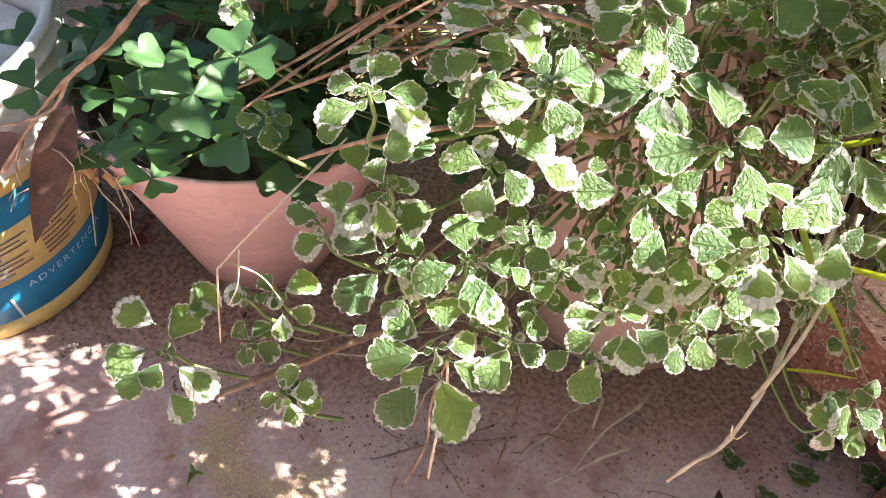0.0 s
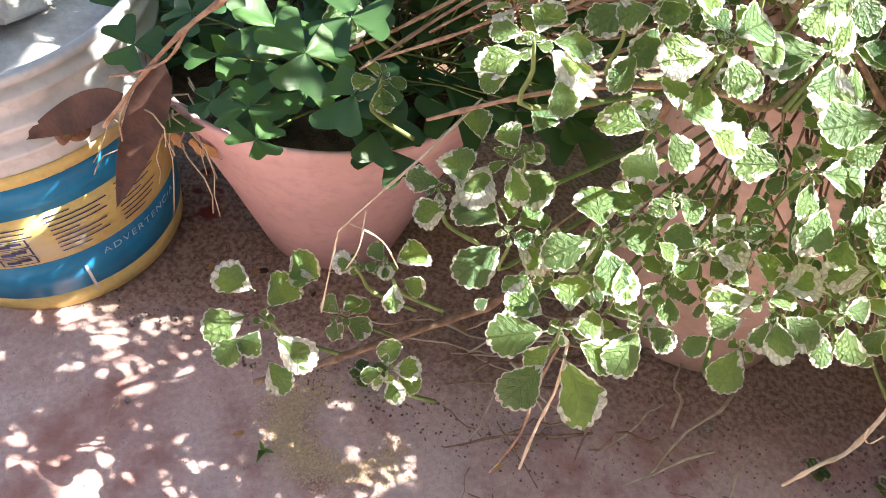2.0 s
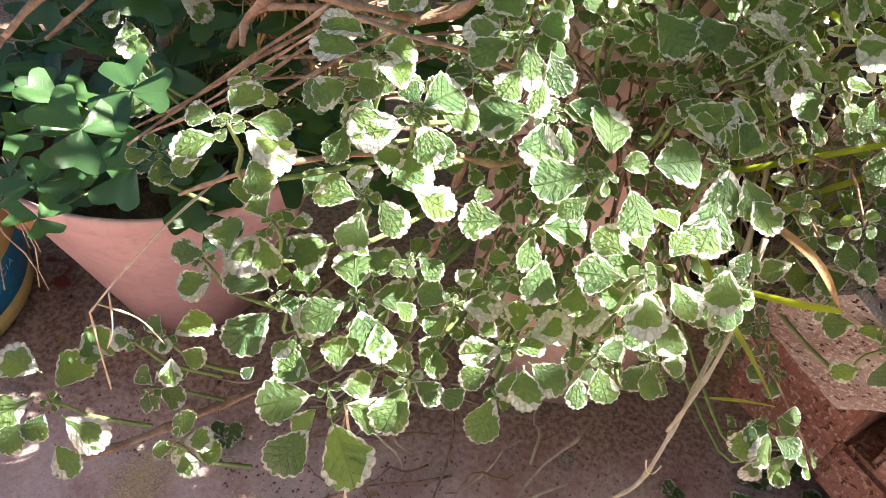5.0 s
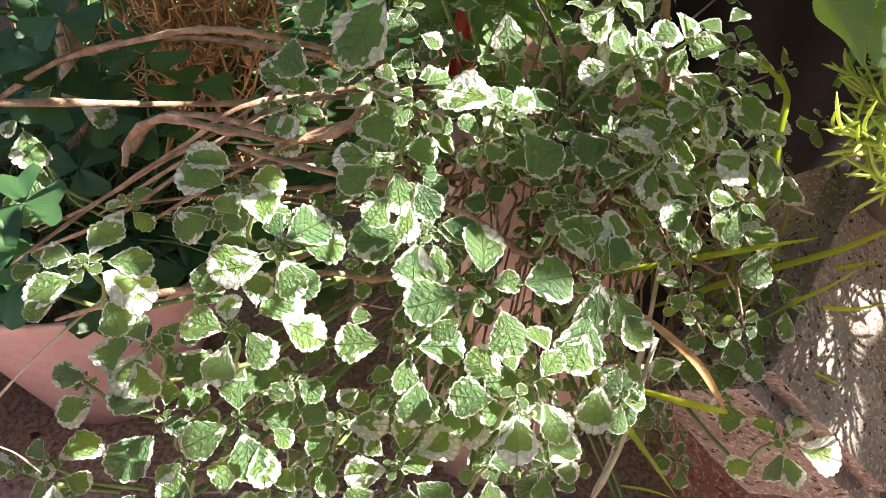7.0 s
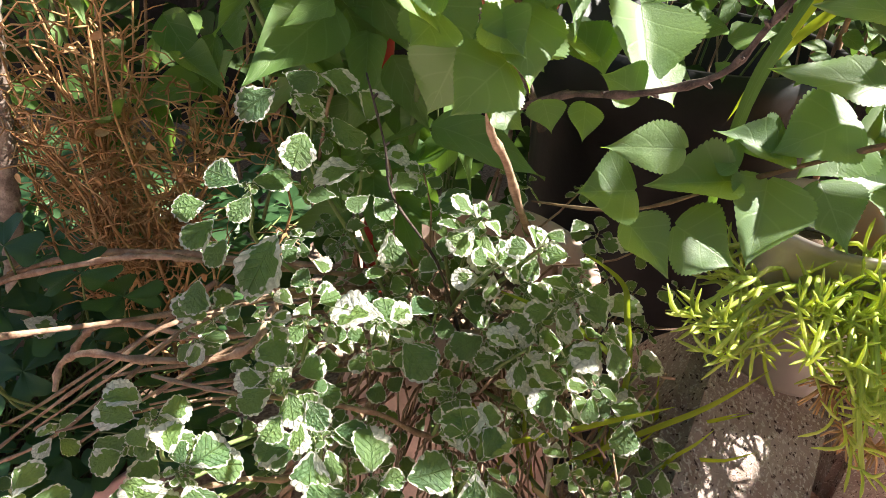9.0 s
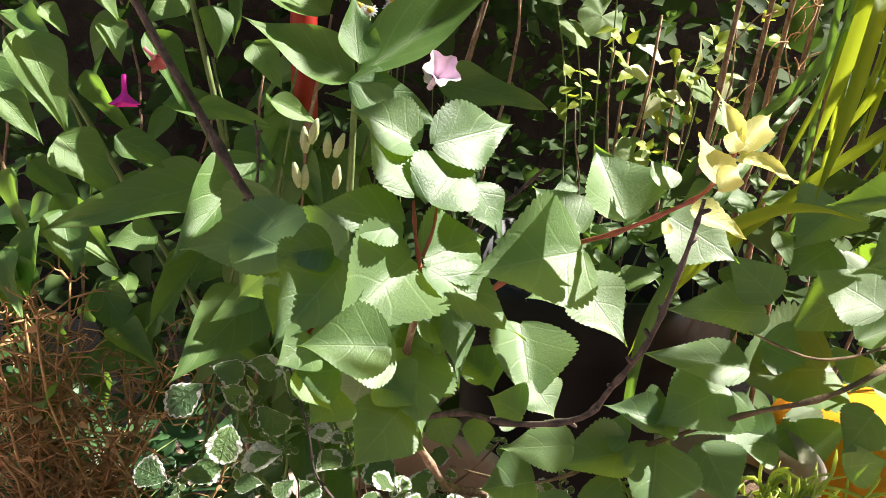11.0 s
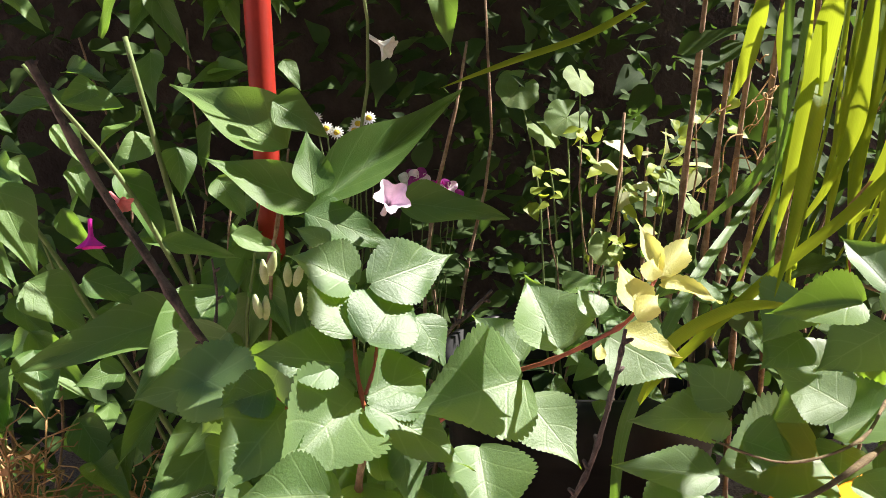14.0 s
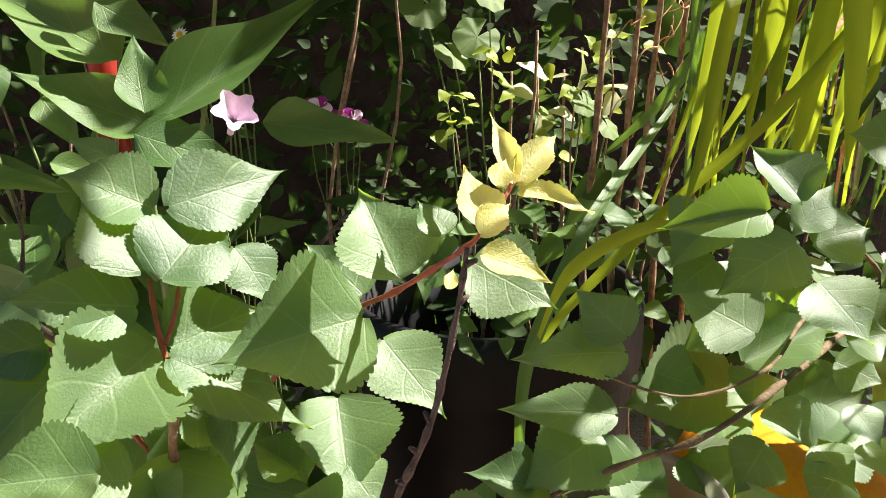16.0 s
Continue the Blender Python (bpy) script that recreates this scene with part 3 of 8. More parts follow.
# small print, as plain bars, and three pictogram frames
pr = random.Random(3)
b = Build()
for col in range(3):
    a = radians(-66 + col * 26)
    for row in range(9):
        z = 0.158 - row * 0.0068
        ln = radians(pr.uniform(16, 22) if row % 4 else pr.uniform(8, 12))
        rows = [[on_bucket(a + ln * j / 5, zz) for j in range(6)] for zz in (z, z + 0.0017)]
        if col == 0 and row > 3:
            continue
        b.grid(rows, [[(0, 0)] * 6] * 2)
part("small_print", b, "ink", bucket, "rows of small dark print", at=LEAN)
for i in range(3):
    a, z = radians(-62 + 0), 0.097 + i * 0.0135
    bb = Build()
    for a0, a1, z0, z1 in ((0, 13, 0, 0.001), (0, 13, 0.011, 0.012), (0, 0.7, 0, 0.012), (12.3, 13, 0, 0.012), (2, 7, 0.003, 0.007), (6, 11, 0.005, 0.009)):
        rows = [[on_bucket(a + radians(a0 + (a1 - a0) * j / 4), z + zz) for j in range(5)] for zz in (z0, z1)]
        bb.grid(rows, [[(0, 0)] * 5] * 2)
    part("pictogram", bb, "ink", bucket, at=LEAN)

# the one readable word, bent round the bucket
fc = bpy.data.curves.new("word", 'FONT')
fc.body = "ADVERTENCIA"
fc.size = 0.0135
fc.space_character = 1.25
tmp = new("word", fc)
me = bpy.data.meshes.new_from_object(tmp)
bpy.data.objects.remove(tmp)
for v in me.vertices:
    a = radians(-27) + v.co.x / bk_r(0.07)
    v.co = Vector(on_bucket(a, 0.074 + v.co.y, 0.003))
me.materials.append(M["paleink"])
part("lettering", me, None, bucket, "pale blue word ADVERTENCIA", at=LEAN)
bucket_patch("scratch", radians(-36), radians(-34.8), 0.022, 0.070, "white", "white scratch")


def chunk(size, seed, flat=0.6):
    """A broken lump with chipped corners."""
    bm = bmesh.new()
    bmesh.ops.create_cube(bm, size=1.0)
    bmesh.ops.bevel(bm, geom=bm.edges[:], offset=0.12, segments=2, affect='EDGES')
    rr = random.Random(seed)
    o = Vector((rr.uniform(0, 9), rr.uniform(0, 9), rr.uniform(0, 9)))
    for v in bm.verts:
        v.co = Vector((v.co.x, v.co.y, v.co.z * flat)) * (1 + 0.35 * noise.noise(v.co * 1.7 + o)) * size
    me = bpy.data.meshes.new("plaster_chunk")
    bm.to_mesh(me)
    bm.free()
    return me


for i, (x, y, z, s) in enumerate(((-0.255, -0.075, 0.315, 0.095), (-0.305, -0.02, 0.32, 0.10), (-0.215, 0.0, 0.312, 0.085), (-0.27, 0.065, 0.31, 0.09), (-0.345, -0.085, 0.31, 0.08), (-0.29, -0.125, 0.305, 0.06), (-0.20, -0.085, 0.30, 0.05))):
    me = chunk(s, i)
    me.materials.append(M["plaster"])
    solo("plaster_chunk", me, None, pose(x - 0.03, y - 0.02, z - 0.02, 20 * math.sin(i * 2), 15 * math.cos(i * 3), i * 47), "broken white plaster chunk lying in the bucket", "rubble", group="plaster rubble in the bucket", smooth=False)
b = Build()
b.lathe([(0.0, 0.262), (0.06, 0.268), (0.12, 0.262), (0.152, 0.256)], 32, 0.03)
part("rubble_fill", b, "plaster", bucket, at=LEAN)

# snail shell stuck to the bucket's wall
b = Build()
pts = []
for i in range(70):
    s = i / 69
    a = s * 2.6 * 2 * math.pi
    r = 0.0015 + 0.0085 * s ** 1.5
    pts.append(Vector((r * math.cos(a), r * math.sin(a), 0.005 * (1 - s))))
rows, uvs = [], []
for i, p in enumerate(pts):
    s = i / 69
    tr = 0.0012 + 0.0068 * s ** 1.3
    d = Vector((p.x, p.y, 0)).normalized() if p.length > 1e-6 else Vector((1, 0, 0))
    rows.append([tuple(p + d * math.cos(t) * tr + Vector((0, 0, 1)) * math.sin(t) * tr) for t in [2 * math.pi * j / 10 for j in range(10)]])
    uvs.append([(j / 10, s) for j in range(10)])
b.grid(rows, uvs, True)
sh = LEAN @ Vector(on_bucket(radians(-20), 0.25, 0.008))
solo("snail_shell", b, "shell", look(sh, sh - Vector((0.8, -0.5, 0.3))), "brown coiled snail shell on the bucket's wall", "shell")

# ---------------------------------------------------------------- pink pot with wood sorrel
PP = Vector((0.031, 0.111, 0.0))
pot = thing("flower_pot", PP, "faded pink plastic flower pot, flared, scuffed", "pot")
b = Build()
b.lathe([(0.0, 0.003), (0.078, 0.003), (0.083, 0.0), (0.087, 0.006), (0.106, 0.06), (0.127, 0.12), (0.149, 0.18), (0.168, 0.234), (0.1695, 0.237), (0.1745, 0.240), (0.1775, 0.256), (0.1778, 0.260), (0.1755, 0.262), (0.172, 0.2595), (0.167, 0.242), (0.158, 0.215)], 72)
part("wall", b, "pinkpot", pot, at=Matrix.Translation(PP))
b = Build()
b.lathe([(0.0, 0.226), (0.05, 0.230), (0.10, 0.224), (0.160, 0.219)], 24, 0.02)
part("soil", b, "soil", pot, "dark crumbly soil", at=Matrix.Translation(PP))

sorrel = thing("wood_sorrel", PP + Vector((0, 0, 0.225)), "wood sorrel with dark green three-part leaves spilling from a pot", "plant")
cl = random.Random(11)
for i in range(190):
    x, y = cl.uniform(-0.15, 0.30), cl.uniform(-0.06, 0.42)
    z = 0.318 + 0.22 * max(0, y - 0.05) + cl.uniform(-0.04, 0.05)
    edge = max(0.0, -x - 0.05) * 0.7 + max(0.0, 0.08 - y) * 0.45
    z -= edge
    if x < -0.06 and y < 0.0:
        continue
    if x > 0.16 and y < 0.03:
        continue
    s = cl.uniform(0.022, 0.038)
    face = Vector((cl.uniform(-0.45, 0.45) + 0.2, cl.uniform(-0.75, 0.1), 0.85))
    m = leaf_frame((x, y, z), Vector((cl.uniform(-1, 1), cl.uniform(-1, 1), 0)), face, s)
    part("leaf", CLOVER[i % 6], None, sorrel, at=m)
    stalk = Build()
    stalk.tube(bend((PP.x + cl.uniform(-0.08, 0.10), PP.y + cl.uniform(-0.08, 0.10), 0.224), (x, y, z), 0.02, 0.004, 5, i), 0.0011, 0.0009, 4)
    part("stalk", stalk, "greenstem", sorrel)
# leaves that stand clear over the rim
for x, y, z, s, turn in ((0.098, -0.140, 0.340, 0.021, 1.5), (0.115, -0.098, 0.389, 0.034, 0.9), (0.153, -0.103, 0.372, 0.035, 2.6), (0.030, -0.077, 0.347, 0.026, 1.6), (0.046, -0.047, 0.361, 0.026, 0.4), (0.072, -0.106, 0.335, 0.029, 1.9), (-0.038, -0.085, 0.339, 0.025, 0.7), (0.10, -0.07, 0.335, 0.028, 2.2), (0.0, -0.06, 0.365, 0.026, 2.9), (0.07, -0.06, 0.375, 0.03, 1.2), (0.13, -0.06, 0.40, 0.03, 0.2), (0.03, -0.09, 0.315, 0.02, 2.4)):
    part("leaf", CLOVER[int(turn * 7) % 6], None, sorrel, at=leaf_frame((x, y, z), (math.cos(turn), math.sin(turn), 0), (0.15, -0.5, 0.85), s))
    stalk = Build()
    stalk.tube(bend((x * 0.5 + 0.03, y * 0.3 + 0.10, 0.224), (x, y, z), 0.01, 0.003, 5, int(x * 999)), 0.0011, 0.0009, 4)
    part("stalk", stalk, "greenstem", sorrel)

for i, (x, y, z) in enumerate([(0.106, 0.05, 0.484), (0.168, 0.05, 0.468), (0.118, 0.05, 0.411), (0.037, 0.05, 0.318), (-0.003, 0.05, 0.185), (0.091, 0.05, 0.349), (0.064, 0.05, 0.453), (0.087, 0.05, 0.421), (0.167, 0.05, 0.399), (0.201, 0.05, 0.45)]):
    part("leaf", CLOVER[i % 6], None, sorrel, at=leaf_frame((x, y, z), (math.cos(i * 1.9), math.sin(i * 1.9), 0), (0.1 * (i % 3), -0.5, 0.85), 0.030 + 0.003 * (i % 4)))
    stalk = Build()
    stalk.tube(bend((x * 0.6, 0.14, 0.224), (x, y, z - 0.002), 0.01, 0.003, 5, i), 0.0012, 0.0009, 4)
    part("stalk", stalk, "greenstem", sorrel)


def limp_leaf(name, p, q, width, mat, label, seed, face=(0, -0.7, 0.7), arch=0.15):
    """A large dead leaf lying or hanging from p to q."""
    bl = blade(lance, width, rows=16, cols=6, cup=0.12, arch=arch, wave=0.05, fold=0.12, seed=seed)
    p, q = Vector(p), Vector(q)
    return solo(name, bl, mat, leaf_frame(p, q - p, face, (q - p).length), label, "dead leaf")


limp_leaf("dead_leaf", (-0.025, -0.072, 0.319), (-0.078, -0.115, 0.168), 0.19, "deadleaf", "large brown dead leaf hanging against the bucket", 1, (0.5, -0.8, 0.3), 0.03)
limp_leaf("dead_leaf", (-0.032, -0.115, 0.316), (-0.13, -0.14, 0.250), 0.22, "deadleaf", "large brown dead leaf hanging against the bucket", 2, (0.3, -0.8, 0.5), 0.03)
dry = thing("dry_grass", (-0.05, -0.03, 0.2), "dry straw-coloured grass hanging over the pot's rim", "grass")
b = Build()
gr = random.Random(5)
for i in range(16):
    p = Vector((-0.05 + gr.uniform(-0.03, 0.03), -0.04 + gr.uniform(-0.03, 0.03), 0.245 + gr.uniform(-0.01, 0.03)))
    q = p + Vector((gr.uniform(-0.06, 0.06), gr.uniform(-0.05, 0.0), gr.uniform(-0.11, -0.02)))
    b.tube(bend(p, q, gr.uniform(0.0, 0.03), 0.008, 8, i), 0.0011, 0.0006, 4)
part("blades", b, "straw", dry)
b = Build()
for i in range(4):
    p = Vector((-0.055 + 0.012 * i, -0.05, 0.225))
    b.add(blade(lance, 0.5, rows=8, cols=4, wave=0.15, arch=0.3, seed=i), leaf_frame(p, (gr.uniform(-1, 1), -0.2, -1), (0, -1, 0.2), 0.022))
part("curled_leaves", b, "tanleaf", dry, "curled tan dead leaves")

# ---------------------------------------------------------------- variegated shrub and its pot
SP = Vector((0.476, 0.178, 0.0))
pot2 = thing("clay_pot", SP, "pale pinkish clay pot half hidden by the shrub", "pot")
b = Build()
b.lathe([(0.0, 0.004), (0.10, 0.004), (0.105, 0.0), (0.109, 0.006), (0.113, 0.12), (0.116, 0.25), (0.118, 0.37), (0.1185, 0.41), (0.1245, 0.413), (0.126, 0.42), (0.1255, 0.450), (0.122, 0.456), (0.113, 0.455), (0.111, 0.44), (0.107, 0.37)], 56)
part("wall", b, "claypot", pot2, at=Matrix.Translation(SP))
b = Build()
b.lathe([(0.0, 0.392), (0.06, 0.396), (0.108, 0.388)], 24, 0.02)
part("soil", b, "soil", pot2, at=Matrix.Translation(SP))

shrub = thing("variegated_shrub", SP + Vector((0, 0, 0.37)), "bushy trailing shrub with scalloped green leaves edged in cream", "plant")
sr = random.Random(21)
ROOT = SP + Vector((-0.02, -0.05, 0.385))
spots = []


def rosette(apex, size, axis, rr, full=True):
    """Poses of the leaves of one shoot: crossed pairs that shrink towards the tip."""
    axis = Vector(axis).normalized()
    a = axis.orthogonal().normalized()
    bb = axis.cross(a)
    ph = rr.uniform(0, 3.14)
    out = []
    # (pairs down the stem: leaf length, droop, distance below the tip)
    rings = [(1.0, 0.18, 0.30), (0.92, 0.02, 0.12), (0.42, -0.45, 0.0), (0.22, -1.0, -0.05)]
    if full:
        rings.insert(0, (0.95, 0.35, 0.85))
    for k, (ln, droop, down) in enumerate(rings):
        for h in (0, math.pi):
            an = ph + k * math.pi / 2 + h + rr.uniform(-0.3, 0.3)
            out_d = a * math.cos(an) + bb * math.sin(an)
            dr = droop + rr.uniform(-0.22, 0.22)
            way = out_d * math.cos(dr) - axis * math.sin(dr)
            face = axis * math.cos(dr) + out_d * math.sin(dr) + Vector((rr.uniform(-0.3, 0.3), rr.uniform(-0.3, 0.3), rr.uniform(-0.2, 0.2)))
            s = size * ln * rr.uniform(0.82, 1.1)
            out.append((leaf_frame(Vector(apex) - axis * size * down + out_d * size * 0.10, way, face, s), rr.randrange(10)))
    return out


def shoot(plant, apex, size, axis=None, leaves=VAR):
    """One leafy shoot of the shrub with its stem and single leaves."""
    apex = Vector(apex)
    spots.append((apex, size))
    if axis is None:
        out = apex - Vector((0.46, 0.08, 0.32))
        axis = Vector((out.x * 0.8 + 0.22, out.y * 0.7 - 0.12, 0.72)) + Vector((sr.uniform(-0.22, 0.22), sr.uniform(-0.22, 0.22), 0))
    axis = Vector(axis).normalized()
    low = apex - axis * size * 2.2
    st = Build()
    mid = low.lerp(ROOT + Vector((sr.uniform(-0.08, 0.08), sr.uniform(-0.03, 0.10), 0)), 0.35) - Vector((0, 0, 0.012))
    if apex.x < 0.26:
        mid = low + Vector((0.025, 0.02, -0.03))
    st.tube(through_pts([apex, apex - axis * size * 0.8, low, mid], 4), 0.0009, 0.0019, 5, 0.08)
    stem = part("shoot", st, "greenstem", plant)
    for m, i in rosette(apex, size, axis, sr):
        part("leaf", leaves[i], None, stem, at=m)
    return stem


def sprig(apex):
    """A short leafy stem that ends at apex; its leaves are set one by one."""
    apex = Vector(apex)
    spots.append((apex, 0.025))
    out = apex - Vector((0.46, 0.08, 0.32))
    axis = Vector((out.x * 0.8 + 0.1, out.y * 0.7 - 0.1, 0.72)).normalized()
    low = apex - axis * 0.05
    mid = low.lerp(ROOT, 0.35) - Vector((0, 0, 0.012)) if apex.x > 0.26 else low + Vector((0.025, 0.02, -0.03))
    st = Build()
    st.tube(through_pts([apex, apex - axis * 0.02, low, mid], 4), 0.0009, 0.0019, 5, 0.08)
    stem = part("shoot", st, "greenstem", shrub)
    for m, i in rosette(apex, 0.008, axis, sr, False):
        part("leaf", VAR[i], None, stem, at=m)
    return stem


s = sprig((0.276, -0.191, 0.500))
leaf_to(VAR_PALE, s, (0.276, -0.188, 0.501), (0.278, -0.167, 0.509), None)
leaf_to(VAR_PALE, s, (0.275, -0.196, 0.498), (0.258, -0.211, 0.492), None)
leaf_to(VAR_PALE, s, (0.282, -0.191, 0.498), (0.307, -0.192, 0.489), None)
leaf_to(VAR_PALE, s, (0.272, -0.190, 0.501), (0.256, -0.192, 0.502), None)
leaf_to(VAR, s, (0.282, -0.187, 0.500), (0.301, -0.178, 0.498), None)
leaf_to(VAR, s, (0.290, -0.200, 0.492), (0.301, -0.210, 0.483), None)
leaf_to(VAR, s, (0.272, -0.208, 0.492), (0.262, -0.217, 0.489), None)
leaf_to(VAR, s, (0.276, -0.192, 0.499), (0.271, -0.187, 0.502), None)
s = sprig((0.336, -0.181, 0.470))
leaf_to(VAR_PALE, s, (0.336, -0.181, 0.470), (0.327, -0.166, 0.477), None)
leaf_to(VAR, s, (0.335, -0.184, 0.469), (0.311, -0.182, 0.471), None)
leaf_to(VAR, s, (0.356, -0.172, 0.472), (0.379, -0.173, 0.466), None)
leaf_to(VAR, s, (0.338, -0.187, 0.467), (0.335, -0.205, 0.457), None)
leaf_to(VAR, s, (0.343, -0.180, 0.470), (0.359, -0.190, 0.461), None)
leaf_to(VAR_PALE, s, (0.345, -0.174, 0.473), (0.361, -0.154, 0.477), None)
leaf_to(VAR_PALE, s, (0.344, -0.170, 0.474), (0.338, -0.152, 0.482), None)
leaf_to(VAR, s, (0.336, -0.181, 0.470), (0.339, -0.177, 0.471), None)
s = sprig((0.333, -0.177, 0.391))
leaf_to(VAR, s, (0.332, -0.174, 0.392), (0.321, -0.147, 0.401), None)
leaf_to(VAR, s, (0.338, -0.165, 0.395), (0.339, -0.143, 0.401), None)
leaf_to(VAR, s, (0.330, -0.179, 0.390), (0.308, -0.197, 0.382), None)
leaf_to(VAR, s, (0.339, -0.174, 0.391), (0.363, -0.163, 0.390), None)
leaf_to(VAR, s, (0.336, -0.180, 0.389), (0.350, -0.200, 0.376), None)
leaf_to(VAR, s, (0.347, -0.183, 0.386), (0.358, -0.201, 0.375), None)
leaf_to(VAR, s, (0.333, -0.177, 0.391), (0.336, -0.171, 0.392), None)
s = sprig((0.283, -0.169, 0.362))
leaf_to(VAR, s, (0.278, -0.166, 0.364), (0.245, -0.158, 0.370), None)
leaf_to(VAR, s, (0.285, -0.163, 0.364), (0.298, -0.144, 0.367), None)
leaf_to(VAR, s, (0.282, -0.176, 0.360), (0.266, -0.204, 0.348), None)
leaf_to(VAR, s, (0.288, -0.171, 0.360), (0.313, -0.175, 0.351), None)
leaf_to(VAR, s, (0.280, -0.164, 0.365), (0.277, -0.146, 0.370), None)
s = sprig((0.444, -0.132, 0.478))
leaf_to(VAR, s, (0.445, -0.123, 0.482), (0.439, -0.093, 0.495), None)
leaf_to(VAR, s, (0.438, -0.132, 0.478), (0.410, -0.143, 0.469), None)
leaf_to(VAR, s, (0.463, -0.123, 0.483), (0.490, -0.109, 0.487), None)
leaf_to(VAR, s, (0.456, -0.135, 0.477), (0.470, -0.153, 0.464), None)
leaf_to(VAR, s, (0.449, -0.127, 0.481), (0.463, -0.118, 0.484), None)
leaf_to(VAR, s, (0.439, -0.143, 0.472), (0.427, -0.154, 0.464), None)
leaf_to(VAR, s, (0.443, -0.133, 0.477), (0.448, -0.129, 0.479), None)
s = sprig((0.351, -0.163, 0.509))
leaf_to(VAR, s, (0.346, -0.156, 0.513), (0.334, -0.139, 0.521), None)
leaf_to(VAR, s, (0.354, -0.160, 0.510), (0.370, -0.141, 0.515), None)
leaf_to(VAR_PALE, s, (0.348, -0.166, 0.507), (0.328, -0.180, 0.500), None)
leaf_to(VAR, s, (0.356, -0.165, 0.507), (0.367, -0.179, 0.496), None)
leaf_to(VAR, s, (0.333, -0.156, 0.515), (0.318, -0.145, 0.520), None)
leaf_to(VAR, s, (0.351, -0.162, 0.509), (0.353, -0.157, 0.511), None)
s = sprig((0.407, -0.108, 0.491))
leaf_to(VAR, s, (0.405, -0.106, 0.492), (0.394, -0.085, 0.502), None)
leaf_to(VAR, s, (0.400, -0.112, 0.489), (0.373, -0.116, 0.486), None)
leaf_to(VAR_PALE, s, (0.407, -0.113, 0.489), (0.412, -0.134, 0.474), None)
leaf_to(VAR, s, (0.416, -0.103, 0.494), (0.438, -0.098, 0.493), None)
leaf_to(VAR, s, (0.401, -0.077, 0.509), (0.415, -0.088, 0.500), None)
leaf_to(VAR, s, (0.385, -0.072, 0.512), (0.373, -0.084, 0.504), None)
s = sprig((0.415, -0.150, 0.450))
leaf_to(VAR, s, (0.403, -0.151, 0.450), (0.379, -0.156, 0.446), None)
leaf_to(VAR, s, (0.417, -0.144, 0.453), (0.430, -0.123, 0.460), None)
leaf_to(VAR, s, (0.418, -0.150, 0.450), (0.444, -0.140, 0.451), None)
leaf_to(VAR, s, (0.416, -0.153, 0.448), (0.420, -0.170, 0.438), None)
leaf_to(VAR, s, (0.395, -0.141, 0.455), (0.383, -0.141, 0.454), None)
leaf_to(VAR, s, (0.426, -0.162, 0.444), (0.427, -0.183, 0.431), None)
s = sprig((0.473, -0.170, 0.455))
leaf_to(VAR, s, (0.465, -0.163, 0.458), (0.446, -0.152, 0.460), None)
leaf_to(VAR, s, (0.464, -0.173, 0.453), (0.441, -0.174, 0.450), None)
leaf_to(VAR_PALE, s, (0.474, -0.174, 0.453), (0.479, -0.197, 0.441), None)
leaf_to(VAR_PALE, s, (0.484, -0.169, 0.456), (0.499, -0.184, 0.448), None)
leaf_to(VAR_PALE, s, (0.470, -0.160, 0.460), (0.465, -0.149, 0.463), None)
leaf_to(VAR, s, (0.482, -0.160, 0.460), (0.490, -0.144, 0.466), None)
leaf_to(VAR, s, (0.484, -0.148, 0.466), (0.475, -0.133, 0.470), None)
s = sprig((0.147, -0.227, 0.273))
leaf_to(VAR, s, (0.146, -0.221, 0.275), (0.152, -0.189, 0.279), None)
leaf_to(VAR, s, (0.149, -0.199, 0.281), (0.159, -0.171, 0.283), None)
leaf_to(VAR, s, (0.135, -0.214, 0.280), (0.103, -0.213, 0.286), None)
leaf_to(VAR, s, (0.138, -0.229, 0.275), (0.118, -0.253, 0.271), None)
leaf_to(VAR, s, (0.142, -0.243, 0.270), (0.135, -0.264, 0.264), None)
leaf_to(VAR, s, (0.158, -0.232, 0.269), (0.189, -0.238, 0.255), None)
leaf_to(VAR, s, (0.149, -0.234, 0.271), (0.148, -0.253, 0.264), None)
leaf_to(VAR, s, (0.162, -0.248, 0.263), (0.181, -0.260, 0.252), None)
leaf_to(VAR, s, (0.166, -0.186, 0.279), (0.149, -0.195, 0.280), None)
s = sprig((0.199, -0.201, 0.326))
leaf_to(VAR, s, (0.203, -0.199, 0.325), (0.186, -0.204, 0.326), None)
s = sprig((0.218, -0.196, 0.330))
leaf_to(VAR, s, (0.217, -0.195, 0.330), (0.204, -0.187, 0.334), None)
leaf_to(VAR, s, (0.222, -0.193, 0.330), (0.238, -0.170, 0.331), None)
leaf_to(VAR_PALE, s, (0.216, -0.192, 0.331), (0.222, -0.203, 0.325), None)
leaf_to(VAR_PALE, s, (0.227, -0.203, 0.325), (0.233, -0.218, 0.317), None)
leaf_to(VAR, s, (0.230, -0.199, 0.326), (0.246, -0.197, 0.321), None)
leaf_to(VAR, s, (0.212, -0.196, 0.331), (0.210, -0.204, 0.328), None)
s = sprig((0.329, -0.209, 0.345))
leaf_to(VAR, s, (0.331, -0.200, 0.348), (0.324, -0.174, 0.355), None)
leaf_to(VAR, s, (0.323, -0.213, 0.344), (0.292, -0.227, 0.340), None)
leaf_to(VAR, s, (0.319, -0.206, 0.347), (0.294, -0.201, 0.350), None)
leaf_to(VAR_PALE, s, (0.333, -0.206, 0.346), (0.351, -0.195, 0.345), None)
